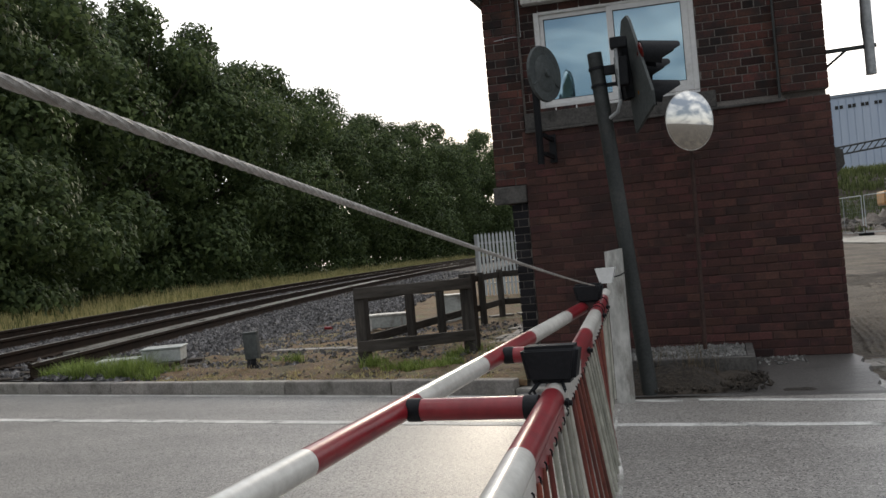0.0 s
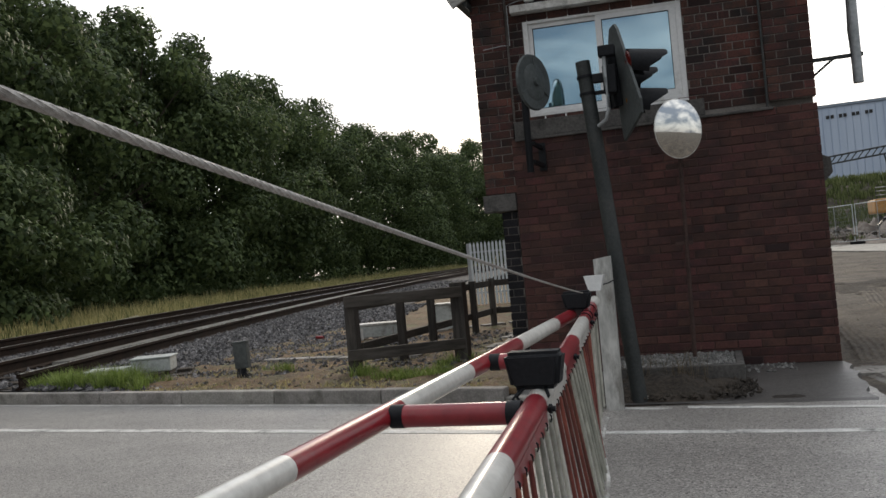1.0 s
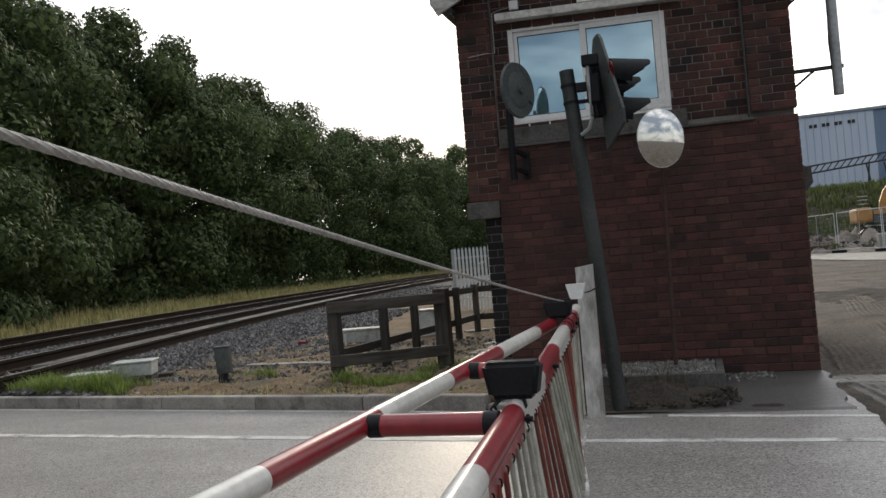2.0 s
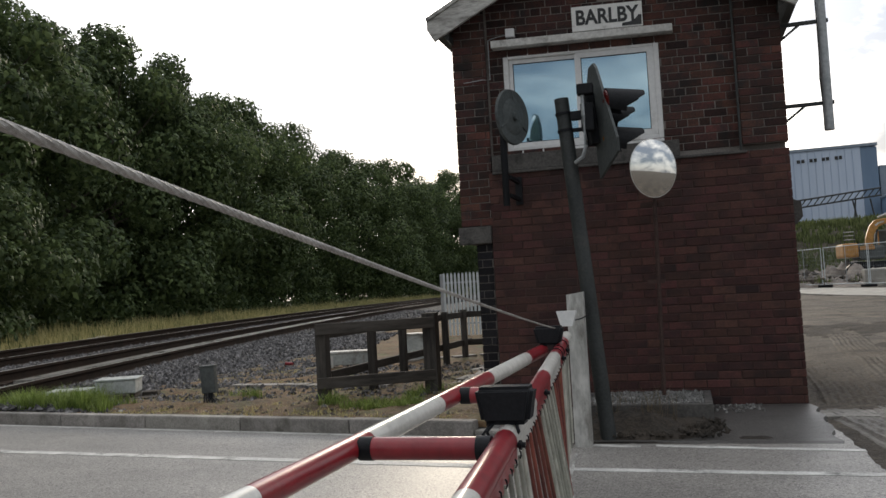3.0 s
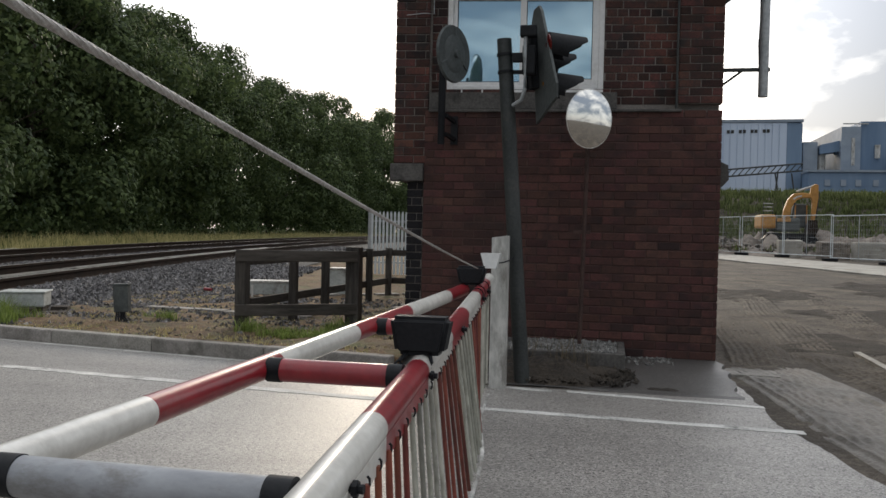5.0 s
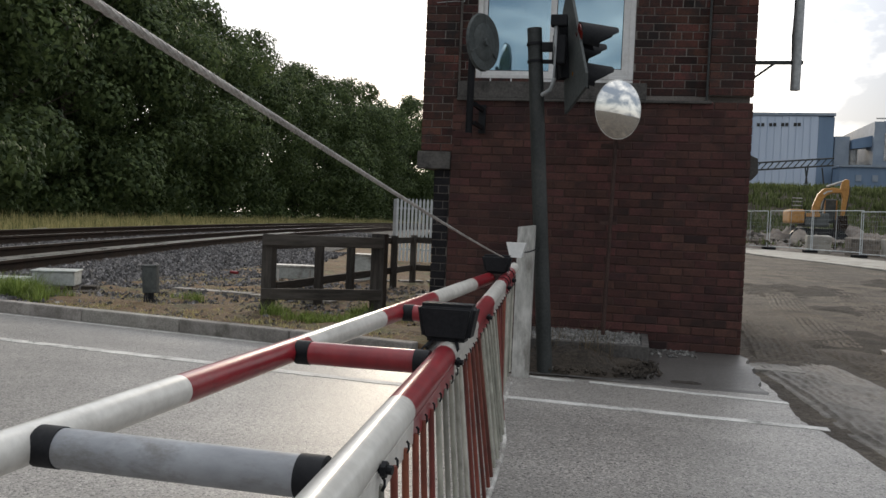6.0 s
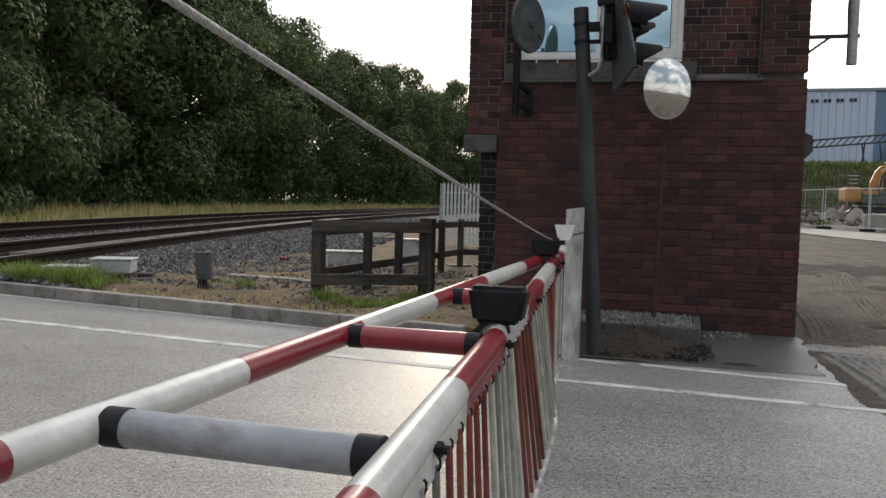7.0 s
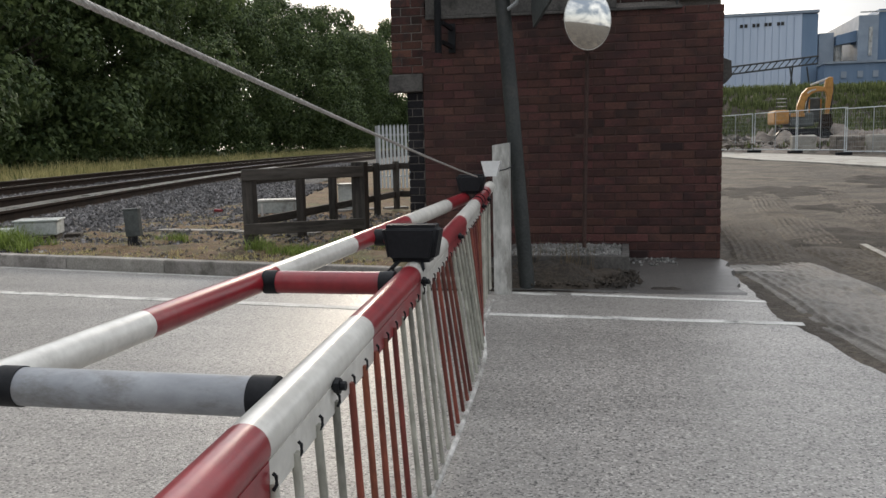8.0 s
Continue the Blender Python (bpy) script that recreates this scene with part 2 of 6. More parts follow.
OLD_BRICK = surface("old_brick", (0.024, 0.012, 0.011), (0.100, 0.038, 0.029), fine=45, coarse=2.2, rough=0.9, bump=0.5, depth=0.006,
                    stain=(0.02, 0.016, 0.016), stain_at=0.57, per="island", vary=0.6)
BLACK_BRICK = surface("black_brick", (0.010, 0.010, 0.012), (0.032, 0.030, 0.033), spec=0.15, fine=45, coarse=2.2, rough=0.8, bump=0.4, depth=0.005, per="island", vary=0.3)
RED_BRICK = surface("red_brick", (0.052, 0.023, 0.020), (0.102, 0.042, 0.035), fine=45, coarse=1.4, rough=0.9, bump=0.5, depth=0.006,
                    stain=(0.035, 0.018, 0.017), stain_at=0.56, per="object", vary=0.3)
RED_BRICK_REST = surface("red_brick_rest", (0.052, 0.023, 0.020), (0.102, 0.042, 0.035), fine=45, coarse=1.4, rough=0.9, bump=0.5, depth=0.006,
                         stain=(0.035, 0.018, 0.017), stain_at=0.56, per="island", vary=0.3)
MORTAR = surface("mortar", (0.11, 0.098, 0.088), (0.27, 0.245, 0.225), fine=60, coarse=2, rough=0.95, bump=0.5)
RED_MORTAR = surface("dark_mortar", (0.050, 0.029, 0.026), (0.088, 0.050, 0.044), fine=60, coarse=2, rough=0.95, bump=0.5)
STONE = surface("sooty_stone", (0.05, 0.047, 0.045), (0.125, 0.118, 0.11), fine=40, coarse=3, rough=0.9, bump=0.5, stain=(0.035, 0.033, 0.032))
LINTEL = surface("painted_lintel", (0.42, 0.41, 0.39), (0.68, 0.67, 0.64), fine=25, coarse=3, rough=0.7, bump=0.2, stain=(0.22, 0.2, 0.18))
UPVC = surface("white_plastic", (0.66, 0.66, 0.66), (0.8, 0.8, 0.79), fine=20, coarse=2, rough=0.4, bump=0.05, stain=(0.5, 0.49, 0.46), stain_at=0.68)
BARGE = surface("weathered_bargeboard", (0.34, 0.33, 0.31), (0.62, 0.61, 0.58), fine=18, coarse=2, rough=0.8, bump=0.4, squash=(1, 1, 4),
                stain=(0.2, 0.19, 0.175), stain_at=0.6)
SLATE = surface("roof_slate", (0.05, 0.052, 0.058), (0.12, 0.12, 0.13), fine=20, coarse=2, rough=0.7, bump=0.4, per="island", vary=0.3)
WHITE_TUBE = surface("white_tube", (0.52, 0.505, 0.465), (0.72, 0.705, 0.655), fine=18, coarse=2.2, rough=0.33, bump=0.05, rough_vary=0.12, coat=0.25,
                     stain=(0.34, 0.31, 0.26), stain_at=0.70)
RED_TUBE = surface("red_tube", (0.18, 0.010, 0.017), (0.29, 0.019, 0.027), fine=14, coarse=2.2, rough=0.33, bump=0.05, rough_vary=0.12, coat=0.25,
                   stain=(0.24, 0.05, 0.048), stain_at=0.66)
GREY_TUBE = surface("grey_tube", (0.19, 0.20, 0.22), (0.36, 0.375, 0.40), fine=14, coarse=3.0, rough=0.42, bump=0.06, stain=(0.11, 0.097, 0.075), stain_at=0.585, squash=(0.5, 1, 1))
BLACK = surface("black_plastic", (0.006, 0.007, 0.009), (0.017, 0.018, 0.021), fine=50, coarse=3, rough=0.55, bump=0.1, spec=0.2)
DARK_STEEL = surface("dark_steel", (0.018, 0.022, 0.022), (0.05, 0.055, 0.054), fine=40, coarse=2, rough=0.6, bump=0.2, stain=(0.09, 0.08, 0.07), stain_at=0.67)
GALV = surface("galvanised", (0.26, 0.28, 0.29), (0.46, 0.48, 0.49), fine=25, coarse=3, rough=0.5, bump=0.1, metal=0.35)
PALE_POST = surface("pale_post", (0.36, 0.36, 0.34), (0.66, 0.65, 0.62), fine=20, coarse=2.5, rough=0.6, bump=0.25, squash=(1, 1, 0.3), stain=(0.2, 0.19, 0.17), stain_at=0.58)
SKIRT_WHITE = surface("skirt_white", (0.17, 0.17, 0.14), (0.42, 0.41, 0.355), fine=25, coarse=3, rough=0.5, bump=0.1, squash=(1, 1, 0.4), per="object", vary=0.3)
SKIRT_RED = surface("skirt_red", (0.085, 0.018, 0.012), (0.24, 0.062, 0.036), fine=25, coarse=3, rough=0.5, bump=0.1, squash=(1, 1, 0.4), per="object", vary=0.3)
ROPE = surface("steel_rope", (0.24, 0.225, 0.205), (0.52, 0.50, 0.47), fine=90, coarse=9, rough=0.55, bump=0.6, depth=0.004, metal=0.3)
TIMBER = surface("creosoted_timber", (0.022, 0.02, 0.018), (0.085, 0.075, 0.066), fine=18, coarse=2, rough=0.9, bump=0.6, squash=(1, 1, 0.15), stain=(0.10, 0.095, 0.085), stain_at=0.62, per="object", vary=0.2)
BOARD = surface("timber_rail", (0.026, 0.024, 0.021), (0.095, 0.083, 0.072), fine=18, coarse=2, rough=0.9, bump=0.6, squash=(0.15, 0.15, 1), stain=(0.12, 0.11, 0.10), stain_at=0.62)
# pale glossy face of the strips added for the rail's glint
GLINT_BOARD = surface("glint_board_face", (0.13, 0.125, 0.115), (0.30, 0.285, 0.26), fine=20, coarse=1.5, rough=0.3, bump=0.15, stain=(0.06, 0.055, 0.05), stain_at=0.62)
GREY_BOX = surface("grey_cabinet", (0.34, 0.365, 0.355), (0.54, 0.57, 0.55), fine=20, coarse=3, rough=0.6, bump=0.1, stain=(0.2, 0.19, 0.17))
DARK_BOX = surface("dark_cabinet", (0.045, 0.053, 0.053), (0.10, 0.112, 0.112), fine=25, coarse=3, rough=0.65, bump=0.15)
PALE_STEEL = surface("pale_palisade", (0.46, 0.51, 0.54), (0.68, 0.72, 0.74), fine=25, coarse=3, rough=0.55, bump=0.1)
BLUE_CLAD = surface("pale_blue_cladding", (0.46, 0.55, 0.68), (0.58, 0.66, 0.78), fine=0.6, coarse=0.08, rough=0.6, bump=0.0, squash=(1, 1, 0.1))
# sheds' own blue; on the hall's end wall it carries painted-in shade
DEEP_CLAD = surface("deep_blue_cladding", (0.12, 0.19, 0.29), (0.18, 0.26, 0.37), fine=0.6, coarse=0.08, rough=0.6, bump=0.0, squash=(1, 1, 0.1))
GREY_CLAD = surface("grey_cladding", (0.22, 0.27, 0.33), (0.32, 0.37, 0.43), fine=0.6, coarse=0.1, rough=0.6, bump=0.0)
BROWN_ROOF = surface("brown_roof", (0.12, 0.06, 0.045), (0.2, 0.10, 0.075), fine=1.0, coarse=0.2, rough=0.8, bump=0.0)
YELLOW = surface("machine_yellow", (0.30, 0.145, 0.03), (0.54, 0.27, 0.07), fine=6, coarse=1, rough=0.5, bump=0.05, stain=(0.3, 0.18, 0.06), stain_at=0.66)
RUBBLE = surface("rubble", (0.07, 0.060, 0.051), (0.24, 0.21, 0.18), fine=6, coarse=1, rough=0.95, bump=0.5, per="island", vary=0.45)
BARK = surface("bark", (0.035, 0.027, 0.02), (0.10, 0.08, 0.06), fine=20, coarse=2, rough=0.95, bump=0.8, squash=(1, 1, 0.3))
LEAF = leaf_mat("leaf", (0.032, 0.054, 0.022), (0.135, 0.178, 0.068), thin=0.3)
DRY_GRASS = leaf_mat("dry_grass", (0.26, 0.25, 0.11), (0.58, 0.50, 0.24), thin=0.3, rough=0.8)
GREEN_GRASS = leaf_mat("green_grass", (0.09, 0.14, 0.03), (0.26, 0.33, 0.09), thin=0.3, rough=0.6)
STRAW = leaf_mat("dead_stalk", (0.07, 0.055, 0.035), (0.19, 0.15, 0.10), thin=0.1, rough=0.9)
BANK_GRASS = leaf_mat("bank_weed", (0.062, 0.084, 0.03), (0.18, 0.205, 0.085), thin=0.3, rough=0.8)
SIGN_WHITE = surface("enamel_white", (0.72, 0.71, 0.68), (0.84, 0.83, 0.81), fine=15, coarse=4, rough=0.4, bump=0.05, stain=(0.3, 0.27, 0.22), stain_at=0.68)
SIGN_BLACK = surface("enamel_black", (0.01, 0.01, 0.011), (0.025, 0.025, 0.026), fine=30, coarse=4, rough=0.45, bump=0.0)
BLIND = surface("window_blind", (0.78, 0.85, 0.90), (0.86, 0.91, 0.94), fine=4, coarse=1, rough=0.8, bump=0.0)
RED_LENS = surface("red_lens", (0.06, 0.004, 0.004), (0.12, 0.008, 0.006), fine=60, coarse=5, rough=0.15, bump=0.2)
AMBER_LENS = surface("amber_lens", (0.35, 0.12, 0.01), (0.5, 0.2, 0.02), fine=60, coarse=5, rough=0.15, bump=0.2)
PLASTER_DARK = surface("dark_opening", (0.012, 0.012, 0.012), (0.03, 0.03, 0.03), fine=10, coarse=2, rough=0.9, bump=0.0)

MIRROR, _n, _l, _b = node_mat("mirror")
_b.inputs["Metallic"].default_value = 1.0
_b.inputs["Roughness"].default_value = 0.055
_b.inputs["Base Color"].default_value = (0.94, 0.94, 0.92, 1)

GLASS, _n, _l, _b = node_mat("coated_glass")
_tr = _n.new("ShaderNodeBsdfTransparent")
_tr.inputs["Color"].default_value = (0.86, 0.97, 1.0, 1)
_gl = _n.new("ShaderNodeBsdfGlossy")
_gl.inputs["Roughness"].default_value = 0.02
_gl.inputs["Color"].default_value = (0.74, 0.92, 1.0, 1)
_mx = _n.new("ShaderNodeMixShader")
_mx.inputs["Fac"].default_value = 0.5
_l.new(_tr.outputs["BSDF"], _mx.inputs[1])
_l.new(_gl.outputs["BSDF"], _mx.inputs[2])
_l.new(_mx.outputs["Shader"], _n["Material Output"].inputs["Surface"])


# ---------------------------------------------------------------- mesh helpers
def mesh_of(name, bm, material, smooth=False):
    bm.normal_update()
    me = bpy.data.meshes.new(name)
    bm.to_mesh(me)
    bm.free()
    for m in material if isinstance(material, (list, tuple)) else (material,):
        me.materials.append(m)
    if smooth:
        for p in me.polygons:
            p.use_smooth = True
        me.set_sharp_from_angle(angle=radians(40))
    return me


def part(name, bm, material, parent=None, label="", smooth=False):
    """One mesh object under a thing or a part; its mesh is given in the parent's own space."""
    ob = new(name, mesh_of(name, bm, material, smooth))
    if parent:
        ob.parent = parent
    if label:
        tagged(ob, label)
    return ob


def piece(name, me, parent, m):
    ob = new(name, me)
    ob.parent = parent
    ob.matrix_basis = m
    return ob


def thing(name, label, category, m=None, group="", kind=""):
    e = new(name)
    e.empty_display_size = 0.2
    if m is not None:
        e.matrix_basis = m
    return tagged(e, label, category, group, kind)


def box(bm, lo, hi, bevel=0.0, m=None):
    lo, hi = Vector(lo), Vector(hi)
    g = bmesh.ops.create_cube(bm, size=1.0)
    vs = g["verts"]
    size = hi - lo
    for v in vs:
        v.co = Vector((v.co.x * size.x, v.co.y * size.y, v.co.z * size.z)) + (lo + hi) / 2
        if m is not None:
            v.co = m @ v.co
    if bevel:
        es = list({e for v in vs for e in v.link_edges})
        bmesh.ops.bevel(bm, geom=es, offset=bevel, segments=2, affect="EDGES", profile=0.6)
    return bm


def tube(bm, a, b, r0, r1=None, seg=12, caps=True):
    a, b = Vector(a), Vector(b)
    r1 = r0 if r1 is None else r1
    turn = (b - a).to_track_quat("Z", "Y").to_matrix().to_4x4()
    m = Matrix.Translation((a + b) / 2) @ turn
    bmesh.ops.create_cone(bm, cap_ends=caps, segments=seg, radius1=r0, radius2=r1, depth=(b - a).length, matrix=m)
    return bm


def sweep(bm, pts, r, seg=8):
    """A round tube along a chain of points."""
    pts = [Vector(p) for p in pts]
    rings = []
    for i, p in enumerate(pts):
        d = (pts[min(i + 1, len(pts) - 1)] - pts[max(i - 1, 0)]).normalized()
        q = d.to_track_quat("Z", "Y")
        rings.append([bm.verts.new(p + q @ Vector((r * math.cos(2 * math.pi * k / seg), r * math.sin(2 * math.pi * k / seg), 0))) for k in range(seg)])
    for a, b in zip(rings, rings[1:]):
        for k in range(seg):
            bm.faces.new((a[k], a[(k + 1) % seg], b[(k + 1) % seg], b[k]))
    bm.faces.new(list(reversed(rings[0])))
    bm.faces.new(rings[-1])
    return bm


def prism(bm, outline, y0, y1, m=None):
    """An outline of (x, z) pushed from y0 to y1."""
    a = [bm.verts.new((x, y0, z)) for x, z in outline]
    b = [bm.verts.new((x, y1, z)) for x, z in outline]
    k = len(outline)
    bm.faces.new(a)
    bm.faces.new(list(reversed(b)))
    for i in range(k):
        bm.faces.new((a[i], b[i], b[(i + 1) % k], a[(i + 1) % k]))
    if m is not None:
        for v in a + b:
            v.co = m @ v.co
    bmesh.ops.recalc_face_normals(bm, faces=bm.faces)
    return bm


def sheet(name, pts, z, thick, material, label="", kind="structure", category="ground"):
    """A flat slab with the given outline seen from above."""
    bm = bmesh.new()
    top = [bm.verts.new((x, y, z)) for x, y in pts]
    bot = [bm.verts.new((x, y, z - thick)) for x, y in pts]
    bm.faces.new(top)
    bm.faces.new(list(reversed(bot)))
    for i in range(len(pts)):
        j = (i + 1) % len(pts)
        bm.faces.new((top[i], bot[i], bot[j], top[j]))
    bmesh.ops.recalc_face_normals(bm, faces=bm.faces)
    return tagged(part(name, bm, material), label, category, kind=kind)


def from_arrays(name, verts, faces, material):
    me = bpy.data.meshes.new(name)
    me.from_pydata([tuple(v) for v in verts], [], [tuple(f) for f in faces])
    me.materials.append(material)
    return new(name, me)


def smoothstep(a, b, x):
    t = min(1.0, max(0.0, (x - a) / (b - a)))
    return t * t * (3 - 2 * t)


# ---------------------------------------------------------------- plan
ROAD_SLOPE = -0.165                     # the road's edge runs a little towards the camera to the right
WALL_Y = 9.8                            # front of the signal box
TRACK_O = Vector((-9.6, 10.7, 0))       # a point on the nearest rail
TRACK_D = Vector((-0.26, 1.0, 0)).normalized()
TRACK_N = Vector((-TRACK_D.y, TRACK_D.x, 0))


def kerb_y(x):
    return 8.2 + ROAD_SLOPE * x


CURVE = 0.0018


def on_track(s, n, z=0.0):
    """A place along the line, which bends to the right and climbs a little: s metres on, n metres to the left of the nearest rail."""
    k = CURVE * s * abs(s) if s > 0 else 0.0
    slope = 2 * CURVE * s if s > 0 else 0.0
    p = TRACK_O + TRACK_D * s - TRACK_N * k
    left = (TRACK_N + TRACK_D * slope).normalized()
    return p + left * n + Vector((0, 0, z + 0.006 * max(0.0, s)))


def track_turn(s):
    """The heading of the line at s, from straight ahead."""
    return math.atan2(TRACK_D.y, TRACK_D.x) - math.pi / 2 - (math.atan(2 * CURVE * s) if s > 0 else 0.0)


def ground_z(x, y):
    """Level by the road, rising gently through the yard to a bank in front of the works."""
    right = smoothstep(1.2, 3.0, x - 0.02 * max(0, y - 12))
    z = -0.05
    z += right * (0.03 + 0.62 * smoothstep(10, 48, y))
    z += right * (0.045 * noise.noise(Vector((x * 0.5, y * 0.5, 0))) + 0.03 * noise.noise(Vector((x * 1.7, y * 1.3, 3)))) * smoothstep(0.05, 0.3, right)
    z += right * 5.0 * smoothstep(66, 82, y)
    return z


# ---------------------------------------------------------------- ground
def build_ground():
    xs = sorted(set([-900, -400, -200, -100, -60, -40, -25, -15, -8, -4, 0] + [round(0.6 + 0.45 * i, 2) for i in range(60)] + [30, 34, 40, 50, 60, 80, 120, 200, 400, 900]))
    ys = sorted(set([-900, -300, -100, -40, -20, -10, -5] + [round(-2 + 0.5 * i, 2) for i in range(100)] + [48 + 2 * i for i in range(22)] + [100, 130, 170, 220, 300, 500, 1000]))
    verts = [(x, y, ground_z(x, y)) for y in ys for x in xs]
    w = len(xs)
    faces = [(j * w + i, j * w + i + 1, (j + 1) * w + i + 1, (j + 1) * w + i) for j in range(len(ys) - 1) for i in range(w - 1)]
    g = from_arrays("ground", verts, faces, YARD)
    for p in g.data.polygons:
        p.use_smooth = True
    return tagged(g, "muddy brown yard and rough ground with tyre marks", "ground", kind="structure")


build_ground()

# road slab with a broken right-hand edge
edge = [(1.50, 9.5), (1.56, 8.6), (1.60, 7.9), (1.58, 7.3), (1.66, 6.9), (1.78, 6.5), (1.80, 6.1), (1.90, 5.6), (2.05, 4.8), (2.3, 3.6), (2.9, 1.6), (4.2, -2), (8, -9), (14, -18)]
rough_edge = []
for (x0, y0), (x1, y1) in zip(edge, edge[1:]):
    for k in range(5):
        f = k / 5
        x, y = x0 + (x1 - x0) * f, y0 + (y1 - y0) * f
        rough_edge.append((x + 0.05 * noise.noise(Vector((y * 3.1, 1.7, 0))) + 0.025 * noise.noise(Vector((y * 11, 4, 0))), y))
road_pts = [(-60, kerb_y(-60)), (-0.3, kerb_y(-0.3)), (-0.3, 8.6), (1.0, 8.6), (1.44, 9.5)] + rough_edge + [(14, -40), (-60, -40)]
sheet("road", road_pts, 0.0, 0.09, ASPHALT, "worn pale grey asphalt road with fine stone texture", category="road")


def stripe(x0, x1, y_at, slope, width, name="road_marking", z=0.004, label="worn white painted road line"):
    bm = bmesh.new()
    n = max(2, int(abs(x1 - x0) / 0.12))
    rows = []
    for i in range(n + 1):
        x = x0 + (x1 - x0) * i / n
        y = y_at + slope * x
        wob = 0.012 * noise.noise(Vector((x * 4, y_at, 0)))
        wid = width * (0.86 + 0.25 * noise.noise(Vector((x * 6, y_at, 5))))
        rows.append([bm.verts.new((x, y + wob - wid / 2, z)), bm.verts.new((x, y + wob + wid / 2, z)),
                     bm.verts.new((x, y + wob - wid / 2, z - 0.003)), bm.verts.new((x, y + wob + wid / 2, z - 0.003))])
    for a, b in zip(rows, rows[1:]):
        bm.faces.new((a[0], b[0], b[1], a[1]))
        bm.faces.new((a[2], b[2], b[0], a[0]))
        bm.faces.new((a[1], b[1], b[3], a[3]))
    return tagged(part(name, bm, PAINT_LINE), label, "road marking", kind="structure")


stripe(-0.72, -0.15, 7.93, ROAD_SLOPE, 0.10)
stripe(-0.02, 1.62, 7.99, -0.13, 0.10)
stripe(-16, -1.3, 8.10, ROAD_SLOPE, 0.07)
stripe(-16, -1.35, 6.98, -0.114, 0.15)
stripe(-0.66, 1.75, 7.0, -0.055, 0.12)

# pavement in front of the signal box and dirt round the posts
def pave_z(y):
    return 0.012 + 0.078 * smoothstep(8.15, 9.1, y)


def build_pavement():
    bm = bmesh.new()
    rows = []
    for j in range(15):
        y = 8.02 + 1.78 * j / 14
        row = []
        for i in range(25):
            x = -1.75 + (3.24 + 0.03 * math.sin(j * 1.7)) * i / 24
            yy = max(y, kerb_y(x) - 0.06) if j == 0 else y
            row.append(bm.verts.new((x, yy, -0.012 if j == 0 else pave_z(yy) + 0.006 * noise.noise(Vector((x * 2, y * 2, 0))))))
        rows.append(row)
    for a, b in zip(rows, rows[1:]):
        for i in range(24):
            bm.faces.new((a[i], a[i + 1], b[i + 1], b[i]))
    rim = [r[-1] for r in rows]
    low = [bm.verts.new((v.co.x + 0.02, v.co.y, -0.06)) for v in rim]
    for i in range(len(rim) - 1):
        bm.faces.new((rim[i], low[i], low[i + 1], rim[i + 1]))
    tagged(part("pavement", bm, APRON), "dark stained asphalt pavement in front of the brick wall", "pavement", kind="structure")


build_pavement()


def mound(name, x0, x1, y0, y1, base, height, material, label, category, n=34, seed=0.0, edge_fade=0.25, kind="structure", lift=0.5, freq=3.5):
    verts, faces = [], []
    for j in range(n + 1):
        for i in range(n + 1):
            u, v = i / n, j / n
            x, y = x0 + (x1 - x0) * u, y0 + (y1 - y0) * v
            fade = min(1, min(u, 1 - u) / edge_fade) * min(1, min(v, 1 - v) / edge_fade)
            z = height * (lift + 0.8 * noise.noise(Vector((x * freq, y * freq, seed))) + 0.35 * noise.noise(Vector((x * freq * 3.7, y * freq * 3.7, seed)))) * fade - 0.012 * (1 - fade)
            verts.append((x, y, (pave_z(y) if base is None else base) + z))
    w = n + 1
    faces = [(j * w + i, j * w + i + 1, (j + 1) * w + i + 1, (j + 1) * w + i) for j in range(n) for i in range(n)]
    ob = from_arrays(name, verts, faces, material)
    for p in ob.data.polygons:
        p.use_smooth = True
    return tagged(ob, label, category, kind=kind)


mound("soil", -1.5, 1.0, 8.1, 9.3, None, 0.03, DIRT, "dark damp soil with litter at the foot of the posts", "soil", n=90, edge_fade=0.35, lift=0.1)
mound("soil", -1.05, 0.58, 8.2, 9.0, None, 0.12, DIRT, "dark soil and dead weeds banked against the gravel bed", "soil", n=80, seed=9, edge_fade=0.3, lift=1.0, freq=2.2)
mound("soil", 0.62, 1.02, 8.2, 8.32, None, 0.03, DIRT, "small streak of dried mud on the pavement", "soil", n=24, seed=3)


# kerb of single stones
def build_kerb():
    kerb = thing("kerb", "weathered grey concrete kerb along the road", "kerb", kind="structure")
    ang = math.atan(ROAD_SLOPE)
    length = 1.46
    for k in range(8):
        bm = bmesh.new()
        box(bm, (0.006, 0.0, -0.08), (length - 0.006, 0.15, 0.15), 0.018)
        if k == 0:
            me = mesh_of("kerb_stone", bm, KERB_MAT)
        else:
            bm.free()
        x = -4.68 + length * math.cos(ang) * (k - 5)
        drop = -0.10 * smoothstep(-2.6, -0.6, x + 0.7)
        piece("kerb_stone", me, kerb, Matrix.Translation((x, kerb_y(x), drop + random.uniform(-0.005, 0.005))) @ Matrix.Rotation(ang, 4, "Z"))


build_kerb()


